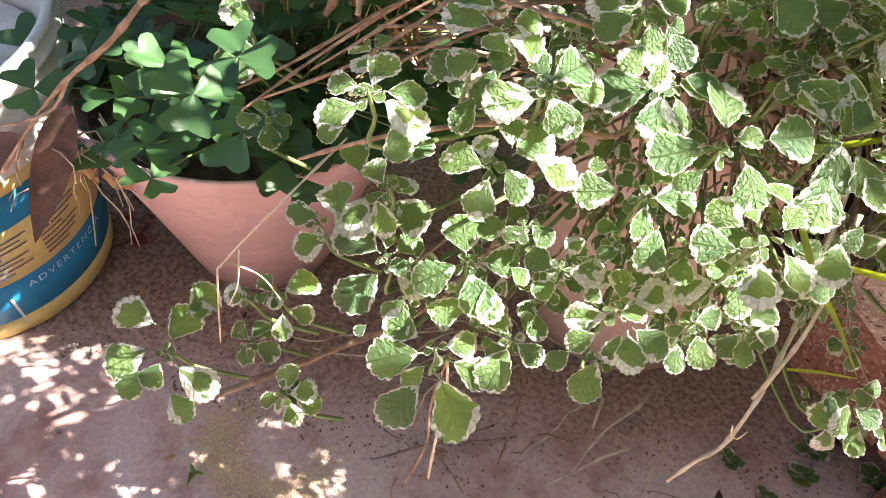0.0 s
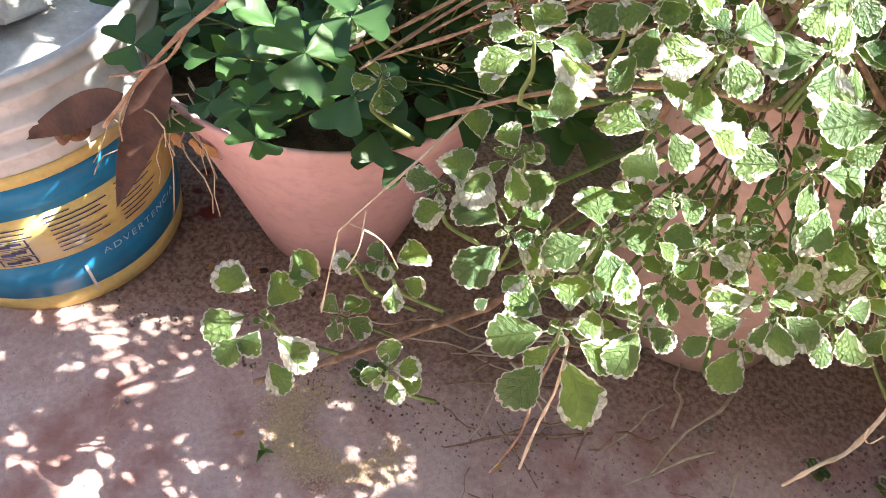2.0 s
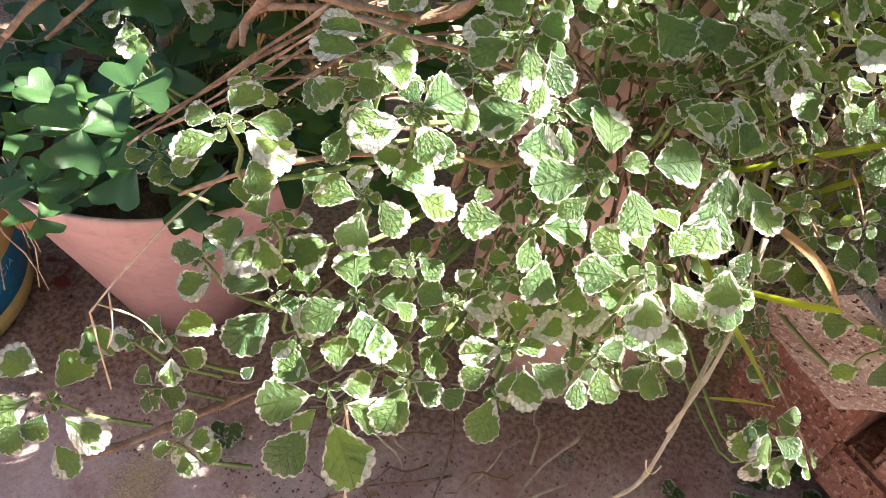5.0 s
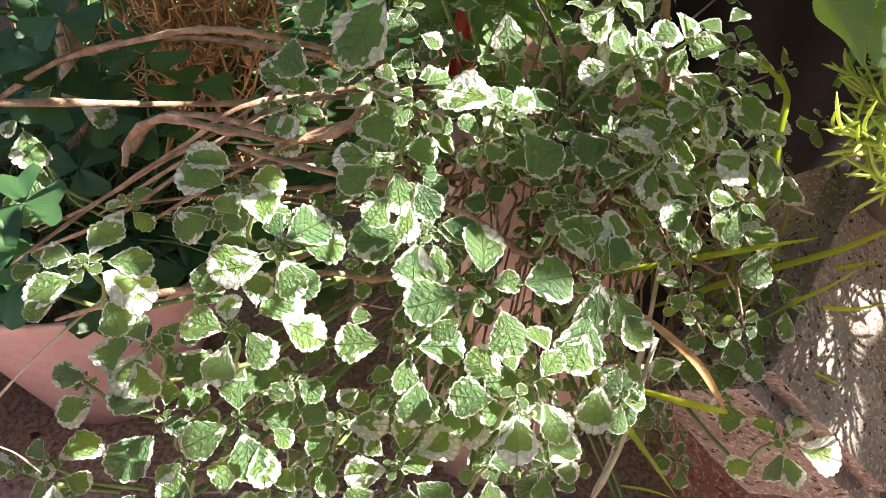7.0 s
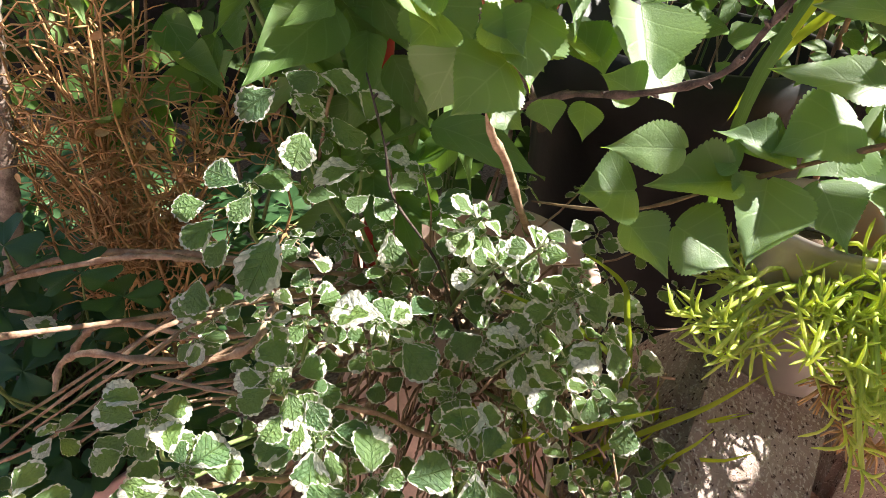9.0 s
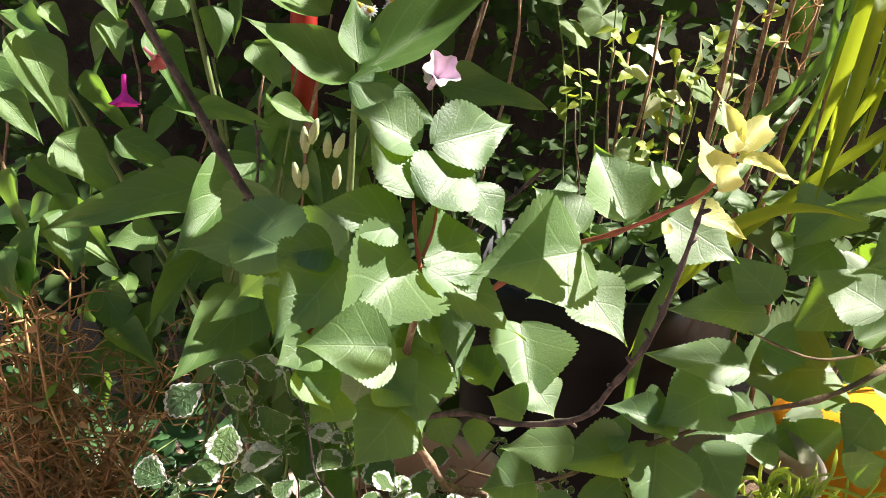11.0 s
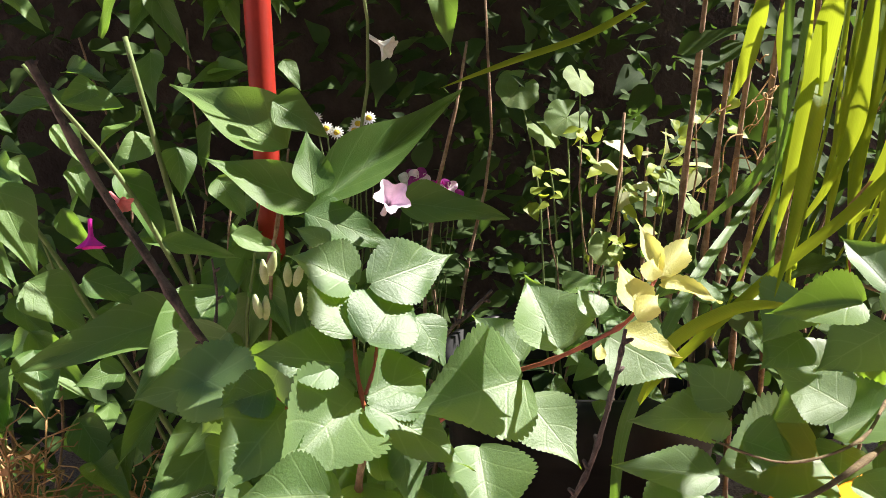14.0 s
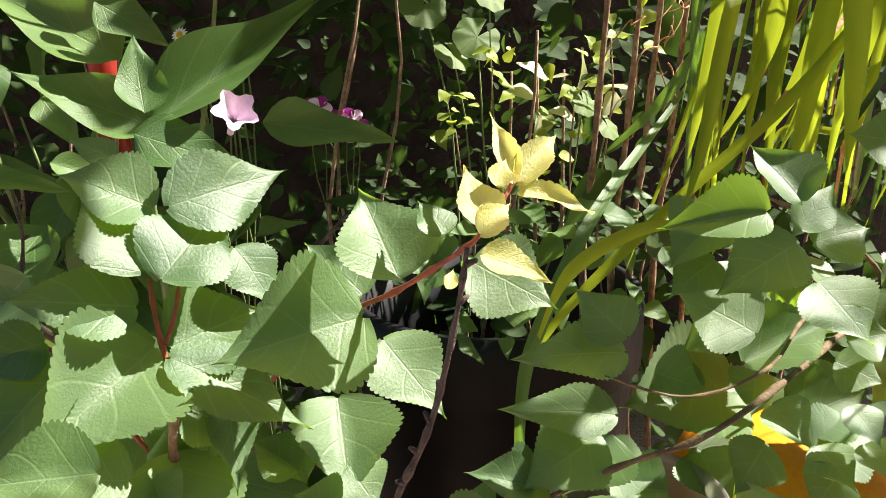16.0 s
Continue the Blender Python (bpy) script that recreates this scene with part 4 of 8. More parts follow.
leaf_to(VAR, s, (0.327, -0.229, 0.339), (0.315, -0.257, 0.327), None)
leaf_to(VAR, s, (0.335, -0.221, 0.340), (0.361, -0.248, 0.324), None)
leaf_to(VAR, s, (0.339, -0.212, 0.343), (0.367, -0.212, 0.336), None)
leaf_to(VAR, s, (0.327, -0.219, 0.342), (0.317, -0.234, 0.336), None)
leaf_to(VAR, s, (0.329, -0.209, 0.345), (0.323, -0.206, 0.346), None)
s = sprig((0.370, -0.189, 0.350))
leaf_to(VAR, s, (0.369, -0.193, 0.349), (0.366, -0.220, 0.336), None)
leaf_to(VAR, s, (0.372, -0.190, 0.350), (0.392, -0.195, 0.344), None)
leaf_to(VAR, s, (0.368, -0.188, 0.351), (0.354, -0.177, 0.354), None)
leaf_to(VAR, s, (0.380, -0.168, 0.357), (0.386, -0.184, 0.349), None)
leaf_to(VAR, s, (0.375, -0.183, 0.352), (0.378, -0.170, 0.355), None)
s = sprig((0.421, -0.177, 0.388))
leaf_to(VAR, s, (0.419, -0.180, 0.386), (0.395, -0.187, 0.382), None)
leaf_to(VAR, s, (0.422, -0.172, 0.390), (0.421, -0.150, 0.396), None)
leaf_to(VAR_PALE, s, (0.428, -0.171, 0.389), (0.451, -0.153, 0.393), None)
leaf_to(VAR, s, (0.414, -0.175, 0.388), (0.402, -0.169, 0.390), None)
leaf_to(VAR_PALE, s, (0.430, -0.185, 0.384), (0.437, -0.206, 0.373), None)
leaf_to(VAR, s, (0.432, -0.183, 0.385), (0.455, -0.190, 0.379), None)
leaf_to(VAR, s, (0.415, -0.191, 0.382), (0.400, -0.202, 0.376), None)
leaf_to(VAR, s, (0.423, -0.179, 0.386), (0.439, -0.168, 0.389), None)
leaf_to(VAR_PALE, s, (0.427, -0.187, 0.383), (0.426, -0.204, 0.375), None)
s = sprig((0.421, -0.196, 0.364))
leaf_to(VAR, s, (0.420, -0.195, 0.365), (0.415, -0.219, 0.353), None)
leaf_to(VAR, s, (0.404, -0.195, 0.365), (0.394, -0.207, 0.359), None)
s = sprig((0.470, -0.155, 0.373))
leaf_to(VAR, s, (0.467, -0.152, 0.375), (0.456, -0.132, 0.380), None)
leaf_to(VAR_PALE, s, (0.468, -0.155, 0.373), (0.487, -0.145, 0.376), None)
leaf_to(VAR, s, (0.471, -0.161, 0.371), (0.481, -0.178, 0.362), None)
leaf_to(VAR_PALE, s, (0.462, -0.169, 0.368), (0.465, -0.185, 0.359), None)
leaf_to(VAR, s, (0.465, -0.159, 0.372), (0.456, -0.165, 0.368), None)
leaf_to(VAR_PALE, s, (0.470, -0.148, 0.376), (0.473, -0.131, 0.381), None)
s = sprig((0.504, -0.139, 0.361))
leaf_to(VAR, s, (0.503, -0.137, 0.362), (0.491, -0.125, 0.365), None)
leaf_to(VAR_PALE, s, (0.505, -0.137, 0.362), (0.519, -0.114, 0.370), None)
leaf_to(VAR_PALE, s, (0.507, -0.139, 0.362), (0.526, -0.137, 0.361), None)
leaf_to(VAR, s, (0.504, -0.141, 0.360), (0.505, -0.160, 0.351), None)
leaf_to(VAR, s, (0.501, -0.141, 0.360), (0.492, -0.157, 0.352), None)
leaf_to(VAR, s, (0.504, -0.137, 0.362), (0.504, -0.129, 0.365), None)
s = sprig((0.501, -0.104, 0.482))
leaf_to(VAR_PALE, s, (0.498, -0.098, 0.485), (0.489, -0.067, 0.498), None)
leaf_to(VAR, s, (0.506, -0.099, 0.485), (0.519, -0.081, 0.493), None)
leaf_to(VAR_PALE, s, (0.504, -0.104, 0.482), (0.506, -0.129, 0.466), None)
leaf_to(VAR, s, (0.501, -0.119, 0.474), (0.499, -0.147, 0.455), None)
leaf_to(VAR, s, (0.511, -0.107, 0.481), (0.526, -0.126, 0.469), None)
leaf_to(VAR, s, (0.512, -0.150, 0.458), (0.512, -0.172, 0.444), None)
leaf_to(VAR, s, (0.521, -0.142, 0.463), (0.516, -0.154, 0.455), None)
s = sprig((0.385, -0.167, 0.398))
leaf_to(VAR, s, (0.383, -0.169, 0.397), (0.364, -0.163, 0.399), None)
leaf_to(VAR, s, (0.388, -0.168, 0.398), (0.413, -0.161, 0.396), None)
leaf_to(VAR, s, (0.385, -0.174, 0.395), (0.375, -0.186, 0.390), None)
leaf_to(VAR, s, (0.388, -0.161, 0.400), (0.394, -0.147, 0.404), None)
s = sprig((0.410, -0.155, 0.417))
leaf_to(VAR, s, (0.414, -0.157, 0.416), (0.402, -0.164, 0.412), None)
leaf_to(VAR, s, (0.421, -0.148, 0.420), (0.435, -0.161, 0.411), None)
leaf_to(VAR, s, (0.411, -0.148, 0.420), (0.397, -0.146, 0.420), None)
leaf_to(VAR, s, (0.394, -0.157, 0.417), (0.385, -0.166, 0.412), None)
s = sprig((0.102, 0.000, 0.393))
leaf_to(VAR, s, (0.100, -0.002, 0.393), (0.112, -0.037, 0.367), None)
s = sprig((0.309, -0.136, 0.496))
leaf_to(VAR, s, (0.309, -0.131, 0.498), (0.294, -0.148, 0.490), None)
leaf_to(VAR, s, (0.310, -0.120, 0.504), (0.289, -0.114, 0.509), None)
leaf_to(VAR, s, (0.324, -0.135, 0.494), (0.321, -0.154, 0.481), None)
leaf_to(VAR, s, (0.318, -0.152, 0.486), (0.316, -0.169, 0.475), None)
leaf_to(VAR, s, (0.325, -0.117, 0.503), (0.326, -0.131, 0.493), None)
s = sprig((0.485, -0.048, 0.487))
leaf_to(VAR, s, (0.485, -0.048, 0.487), (0.474, -0.040, 0.490), None)
leaf_to(VAR, s, (0.487, -0.048, 0.488), (0.497, -0.037, 0.492), None)
leaf_to(VAR, s, (0.486, -0.051, 0.486), (0.480, -0.061, 0.478), None)
leaf_to(VAR, s, (0.487, -0.051, 0.486), (0.496, -0.056, 0.482), None)
leaf_to(VAR, s, (0.483, -0.047, 0.488), (0.483, -0.035, 0.493), None)
s = sprig((0.237, -0.169, 0.380))
leaf_to(VAR, s, (0.239, -0.166, 0.381), (0.217, -0.171, 0.382), None)
leaf_to(VAR, s, (0.247, -0.175, 0.375), (0.231, -0.190, 0.371), None)
leaf_to(VAR, s, (0.249, -0.163, 0.380), (0.235, -0.139, 0.389), None)
leaf_to(VAR_PALE, s, (0.259, -0.141, 0.386), (0.256, -0.168, 0.373), None)
leaf_to(VAR_PALE, s, (0.273, -0.139, 0.384), (0.301, -0.140, 0.373), None)
leaf_to(VAR, s, (0.251, -0.132, 0.391), (0.237, -0.114, 0.399), None)
leaf_to(VAR, s, (0.276, -0.112, 0.393), (0.280, -0.087, 0.400), None)
leaf_to(VAR, s, (0.295, -0.167, 0.367), (0.308, -0.169, 0.362), None)
s = sprig((0.280, -0.163, 0.419))
leaf_to(VAR, s, (0.277, -0.164, 0.419), (0.263, -0.152, 0.425), None)
leaf_to(VAR, s, (0.274, -0.172, 0.416), (0.290, -0.185, 0.405), None)
leaf_to(VAR, s, (0.281, -0.156, 0.422), (0.290, -0.158, 0.418), None)
s = sprig((0.609, -0.096, 0.280))
leaf_to(VAR, s, (0.608, -0.092, 0.281), (0.601, -0.112, 0.270), None)
leaf_to(VAR, s, (0.613, -0.103, 0.278), (0.633, -0.110, 0.275), None)
leaf_to(VAR, s, (0.609, -0.100, 0.278), (0.609, -0.124, 0.266), None)
leaf_to(VAR, s, (0.601, -0.098, 0.278), (0.593, -0.120, 0.266), None)
leaf_to(VAR, s, (0.616, -0.090, 0.283), (0.632, -0.085, 0.285), None)
s = sprig((0.304, -0.191, 0.354))
leaf_to(VAR, s, (0.303, -0.188, 0.356), (0.293, -0.202, 0.350), None)
leaf_to(VAR, s, (0.310, -0.196, 0.352), (0.300, -0.212, 0.345), None)
leaf_to(VAR, s, (0.286, -0.210, 0.350), (0.281, -0.217, 0.347), None)
s = sprig((0.360, -0.168, 0.423))
leaf_to(VAR, s, (0.360, -0.168, 0.423), (0.351, -0.177, 0.419), None)
leaf_to(VAR, s, (0.362, -0.166, 0.424), (0.377, -0.171, 0.419), None)
leaf_to(VAR, s, (0.358, -0.191, 0.414), (0.370, -0.195, 0.409), None)
leaf_to(VAR, s, (0.339, -0.174, 0.423), (0.329, -0.170, 0.425), None)
s = sprig((0.446, -0.148, 0.421))
leaf_to(VAR, s, (0.446, -0.148, 0.421), (0.463, -0.135, 0.425), None)
leaf_to(VAR, s, (0.448, -0.151, 0.420), (0.447, -0.167, 0.411), None)
leaf_to(VAR, s, (0.465, -0.152, 0.419), (0.477, -0.158, 0.415), None)
leaf_to(VAR, s, (0.440, -0.163, 0.415), (0.430, -0.161, 0.414), None)
s = sprig((0.327, -0.138, 0.517))
leaf_to(VAR_PALE, s, (0.320, -0.139, 0.518), (0.294, -0.140, 0.522), None)
leaf_to(VAR, s, (0.320, -0.131, 0.522), (0.296, -0.128, 0.528), None)
leaf_to(VAR, s, (0.327, -0.135, 0.518), (0.342, -0.122, 0.518), None)
leaf_to(VAR, s, (0.326, -0.141, 0.516), (0.329, -0.156, 0.506), None)
leaf_to(VAR, s, (0.319, -0.155, 0.511), (0.306, -0.167, 0.507), None)
leaf_to(VAR, s, (0.334, -0.140, 0.514), (0.351, -0.142, 0.507), None)
leaf_to(VAR, s, (0.328, -0.136, 0.518), (0.324, -0.132, 0.520), None)
s = sprig((0.355, -0.160, 0.508))
leaf_to(VAR, s, (0.353, -0.158, 0.509), (0.343, -0.147, 0.515), None)
leaf_to(VAR_PALE, s, (0.351, -0.169, 0.505), (0.330, -0.180, 0.502), None)
leaf_to(VAR, s, (0.357, -0.164, 0.505), (0.373, -0.174, 0.495), None)
leaf_to(VAR, s, (0.358, -0.156, 0.509), (0.380, -0.146, 0.506), None)
leaf_to(VAR, s, (0.353, -0.151, 0.512), (0.359, -0.141, 0.514), None)
s = sprig((0.388, -0.102, 0.524))
leaf_to(VAR, s, (0.386, -0.095, 0.528), (0.371, -0.080, 0.536), None)
leaf_to(VAR, s, (0.384, -0.105, 0.523), (0.367, -0.119, 0.516), None)
leaf_to(VAR, s, (0.391, -0.103, 0.522), (0.400, -0.119, 0.510), None)
leaf_to(VAR, s, (0.379, -0.101, 0.526), (0.359, -0.106, 0.525), None)
leaf_to(VAR, s, (0.393, -0.095, 0.526), (0.408, -0.084, 0.528), None)
leaf_to(VAR, s, (0.402, -0.105, 0.519), (0.416, -0.117, 0.509), None)
leaf_to(VAR, s, (0.401, -0.117, 0.514), (0.407, -0.131, 0.503), None)
leaf_to(VAR, s, (0.392, -0.116, 0.516), (0.386, -0.131, 0.507), None)
s = sprig((0.411, -0.106, 0.491))
leaf_to(VAR, s, (0.405, -0.108, 0.490), (0.375, -0.122, 0.485), None)
leaf_to(VAR, s, (0.414, -0.106, 0.491), (0.437, -0.094, 0.490), None)
leaf_to(VAR_PALE, s, (0.410, -0.113, 0.488), (0.413, -0.135, 0.474), None)
leaf_to(VAR, s, (0.415, -0.111, 0.488), (0.428, -0.124, 0.478), None)
leaf_to(VAR, s, (0.411, -0.105, 0.491), (0.410, -0.098, 0.494), None)
s = sprig((0.350, -0.017, 0.562))
leaf_to(VAR, s, (0.350, -0.014, 0.564), (0.349, -0.045, 0.542), None)
leaf_to(VAR, s, (0.339, -0.035, 0.554), (0.348, -0.046, 0.543), None)
leaf_to(VAR, s, (0.327, -0.040, 0.554), (0.317, -0.022, 0.565), None)
leaf_to(VAR, s, (0.320, -0.051, 0.549), (0.315, -0.072, 0.534), None)
leaf_to(VAR, s, (0.359, -0.014, 0.563), (0.371, -0.019, 0.555), None)
leaf_to(VAR, s, (0.380, -0.017, 0.555), (0.394, -0.017, 0.551), None)
s = sprig((0.432, -0.053, 0.540))
leaf_to(VAR_PALE, s, (0.435, -0.050, 0.541), (0.402, -0.045, 0.544), None)
leaf_to(VAR, s, (0.448, -0.058, 0.534), (0.470, -0.074, 0.520), None)
leaf_to(VAR, s, (0.438, -0.051, 0.540), (0.451, -0.038, 0.544), None)
leaf_to(VAR, s, (0.443, -0.054, 0.538), (0.456, -0.055, 0.534), None)
s = sprig((0.377, -0.012, 0.532))
leaf_to(VAR, s, (0.380, -0.014, 0.530), (0.364, -0.005, 0.536), None)
leaf_to(VAR, s, (0.382, -0.017, 0.528), (0.393, -0.007, 0.530), None)
leaf_to(VAR, s, (0.380, -0.021, 0.526), (0.376, -0.034, 0.517), None)
leaf_to(VAR, s, (0.390, -0.020, 0.524), (0.402, -0.020, 0.521), None)
leaf_to(VAR, s, (0.351, -0.025, 0.529), (0.337, -0.029, 0.528), None)
leaf_to(VAR, s, (0.395, -0.037, 0.514), (0.409, -0.034, 0.511), None)
s = sprig((0.480, -0.049, 0.484))
leaf_to(VAR, s, (0.480, -0.049, 0.484), (0.477, -0.036, 0.490), None)
leaf_to(VAR, s, (0.478, -0.050, 0.484), (0.464, -0.043, 0.487), None)
leaf_to(VAR, s, (0.481, -0.049, 0.484), (0.496, -0.046, 0.483), None)
leaf_to(VAR, s, (0.480, -0.052, 0.483), (0.477, -0.064, 0.475), None)
leaf_to(VAR, s, (0.483, -0.052, 0.483), (0.490, -0.058, 0.478), None)
s = sprig((0.501, -0.105, 0.480))
leaf_to(VAR_PALE, s, (0.498, -0.099, 0.483), (0.486, -0.073, 0.493), None)
leaf_to(VAR, s, (0.503, -0.101, 0.482), (0.518, -0.076, 0.491), None)
leaf_to(VAR_PALE, s, (0.501, -0.106, 0.479), (0.506, -0.130, 0.465), None)
leaf_to(VAR, s, (0.502, -0.129, 0.469), (0.497, -0.149, 0.457), None)
leaf_to(VAR_PALE, s, (0.517, -0.115, 0.475), (0.532, -0.130, 0.466), None)
leaf_to(VAR, s, (0.487, -0.105, 0.480), (0.488, -0.117, 0.473), None)
leaf_to(VAR, s, (0.508, -0.082, 0.491), (0.511, -0.062, 0.498), None)
s = sprig((0.480, 0.029, 0.561))
leaf_to(VAR_PALE, s, (0.484, 0.028, 0.560), (0.483, 0.042, 0.568), None)
leaf_to(VAR, s, (0.477, 0.020, 0.555), (0.457, 0.025, 0.558), None)
leaf_to(VAR, s, (0.497, 0.030, 0.560), (0.514, 0.017, 0.549), None)
leaf_to(VAR, s, (0.482, 0.013, 0.550), (0.478, -0.001, 0.540), None)
leaf_to(VAR, s, (0.463, 0.005, 0.546), (0.448, 0.009, 0.549), None)
leaf_to(VAR, s, (0.490, 0.038, 0.566), (0.475, 0.043, 0.569), None)
s = sprig((0.465, -0.006, 0.526))
leaf_to(VAR, s, (0.464, -0.008, 0.525), (0.451, -0.009, 0.525), None)
leaf_to(VAR, s, (0.470, -0.011, 0.523), (0.473, -0.025, 0.513), None)
leaf_to(VAR, s, (0.481, 0.002, 0.530), (0.497, 0.000, 0.526), None)
leaf_to(VAR, s, (0.486, 0.010, 0.534), (0.502, 0.020, 0.537), None)
leaf_to(VAR, s, (0.465, -0.019, 0.518), (0.457, -0.027, 0.513), None)
leaf_to(VAR, s, (0.497, -0.014, 0.519), (0.512, -0.012, 0.518), None)
s = sprig((0.533, 0.006, 0.479))
leaf_to(VAR_PALE, s, (0.534, 0.002, 0.477), (0.533, -0.017, 0.464), None)
leaf_to(VAR, s, (0.539, 0.014, 0.484), (0.548, 0.030, 0.491), None)
leaf_to(VAR_PALE, s, (0.554, 0.007, 0.480), (0.563, 0.026, 0.488), None)
leaf_to(VAR_PALE, s, (0.554, -0.018, 0.466), (0.562, -0.034, 0.455), None)
leaf_to(VAR, s, (0.566, 0.002, 0.477), (0.574, 0.017, 0.484), None)
leaf_to(VAR, s, (0.584, -0.001, 0.475), (0.604, -0.007, 0.470), None)
leaf_to(VAR, s, (0.531, 0.016, 0.485), (0.517, 0.011, 0.480), None)
s = sprig((0.500, 0.011, 0.481))
leaf_to(VAR, s, (0.500, 0.011, 0.481), (0.485, 0.017, 0.483), None)
leaf_to(VAR, s, (0.504, 0.012, 0.481), (0.513, 0.004, 0.474), None)
leaf_to(VAR, s, (0.499, 0.007, 0.478), (0.495, -0.004, 0.471), None)
leaf_to(VAR, s, (0.447, -0.016, 0.468), (0.437, -0.025, 0.461), None)
leaf_to(VAR, s, (0.430, -0.021, 0.466), (0.429, -0.035, 0.456), None)
s = sprig((0.611, 0.001, 0.490))
leaf_to(VAR, s, (0.606, -0.003, 0.487), (0.626, 0.013, 0.496), None)
leaf_to(VAR_PALE, s, (0.588, -0.023, 0.475), (0.611, -0.025, 0.474), None)
leaf_to(VAR, s, (0.600, -0.031, 0.472), (0.601, -0.051, 0.459), None)
leaf_to(VAR, s, (0.583, -0.003, 0.486), (0.573, -0.011, 0.479), None)
leaf_to(VAR, s, (0.588, -0.016, 0.479), (0.582, -0.031, 0.469), None)
s = sprig((0.590, -0.036, 0.411))
leaf_to(VAR, s, (0.585, -0.048, 0.405), (0.586, -0.020, 0.415), None)
leaf_to(VAR, s, (0.607, -0.029, 0.415), (0.611, -0.005, 0.424), None)
leaf_to(VAR, s, (0.618, -0.027, 0.416), (0.632, -0.035, 0.412), None)
leaf_to(VAR, s, (0.623, -0.019, 0.420), (0.629, -0.005, 0.425), None)
leaf_to(VAR_PALE, s, (0.578, -0.063, 0.398), (0.560, -0.073, 0.390), None)
leaf_to(VAR, s, (0.598, -0.059, 0.401), (0.618, -0.047, 0.405), None)
leaf_to(VAR, s, (0.619, -0.049, 0.407), (0.624, -0.065, 0.397), None)
s = sprig((0.655, -0.074, 0.360))
leaf_to(VAR_PALE, s, (0.649, -0.075, 0.358), (0.641, -0.056, 0.363), None)
leaf_to(VAR_PALE, s, (0.659, -0.073, 0.360), (0.668, -0.051, 0.367), None)
leaf_to(VAR_PALE, s, (0.662, -0.076, 0.359), (0.693, -0.079, 0.359), None)
leaf_to(VAR, s, (0.654, -0.081, 0.357), (0.649, -0.099, 0.347), None)
leaf_to(VAR, s, (0.634, -0.063, 0.361), (0.614, -0.066, 0.356), None)
leaf_to(VAR, s, (0.627, -0.050, 0.366), (0.608, -0.048, 0.363), None)
leaf_to(VAR, s, (0.659, -0.059, 0.366), (0.678, -0.034, 0.374), None)
leaf_to(VAR_PALE, s, (0.655, -0.081, 0.357), (0.664, -0.100, 0.348), None)
leaf_to(VAR, s, (0.638, -0.091, 0.351), (0.620, -0.096, 0.345), None)
leaf_to(VAR, s, (0.619, -0.029, 0.373), (0.604, -0.046, 0.362), None)
s = sprig((0.099, -0.006, 0.410))
leaf_to(VAR, s, (0.108, -0.023, 0.399), (0.122, -0.054, 0.376), None)
leaf_to(VAR_PALE, s, (0.092, 0.001, 0.416), (0.110, -0.018, 0.397), None)
leaf_to(VAR, s, (0.115, 0.036, 0.422), (0.140, 0.040, 0.411), None)
leaf_to(VAR, s, (0.095, 0.040, 0.432), (0.087, 0.022, 0.425), None)
leaf_to(VAR, s, (0.086, 0.005, 0.420), (0.082, -0.009, 0.414), None)
s = sprig((0.573, 0.017, 0.519))
leaf_to(VAR_PALE, s, (0.576, 0.018, 0.520), (0.578, 0.037, 0.529), None)
leaf_to(VAR_PALE, s, (0.583, 0.016, 0.519), (0.602, 0.037, 0.529), None)
leaf_to(VAR_PALE, s, (0.586, 0.013, 0.517), (0.603, 0.003, 0.510), None)
leaf_to(VAR_PALE, s, (0.554, 0.028, 0.525), (0.545, 0.044, 0.532), None)
leaf_to(VAR_PALE, s, (0.548, 0.049, 0.537), (0.558, 0.038, 0.529), None)
s = sprig((0.554, -0.008, 0.568))
leaf_to(VAR, s, (0.554, -0.008, 0.568), (0.560, 0.002, 0.574), None)
leaf_to(VAR, s, (0.547, -0.000, 0.573), (0.527, 0.005, 0.574), None)
leaf_to(VAR, s, (0.558, -0.017, 0.563), (0.573, -0.018, 0.562), None)
leaf_to(VAR, s, (0.543, 0.008, 0.578), (0.532, 0.018, 0.583), None)
leaf_to(VAR_PALE, s, (0.545, 0.015, 0.583), (0.555, 0.025, 0.588), None)
s = sprig((0.365, 0.038, 0.638))
leaf_to(VAR, s, (0.342, 0.043, 0.647), (0.321, 0.022, 0.636), None)
leaf_to(VAR, s, (0.350, 0.042, 0.645), (0.374, 0.040, 0.634), None)
leaf_to(VAR, s, (0.341, 0.053, 0.654), (0.365, 0.056, 0.647), None)
leaf_to(VAR, s, (0.365, 0.025, 0.629), (0.364, 0.001, 0.612), None)
leaf_to(VAR, s, (0.377, 0.037, 0.634), (0.403, 0.030, 0.620), None)
leaf_to(VAR, s, (0.362, 0.062, 0.654), (0.391, 0.069, 0.648), None)
s = sprig((0.401, 0.034, 0.604))
leaf_to(VAR, s, (0.398, 0.062, 0.622), (0.400, 0.091, 0.636), None)
leaf_to(VAR_PALE, s, (0.412, 0.044, 0.608), (0.431, 0.052, 0.607), None)
leaf_to(VAR, s, (0.402, 0.030, 0.602), (0.370, 0.023, 0.601), None)
leaf_to(VAR, s, (0.411, 0.016, 0.591), (0.400, 0.003, 0.584), None)
leaf_to(VAR, s, (0.423, 0.021, 0.592), (0.437, 0.041, 0.599), None)
leaf_to(VAR, s, (0.413, 0.016, 0.591), (0.428, 0.006, 0.580), None)
leaf_to(VAR, s, (0.392, 0.008, 0.590), (0.371, 0.007, 0.592), None)
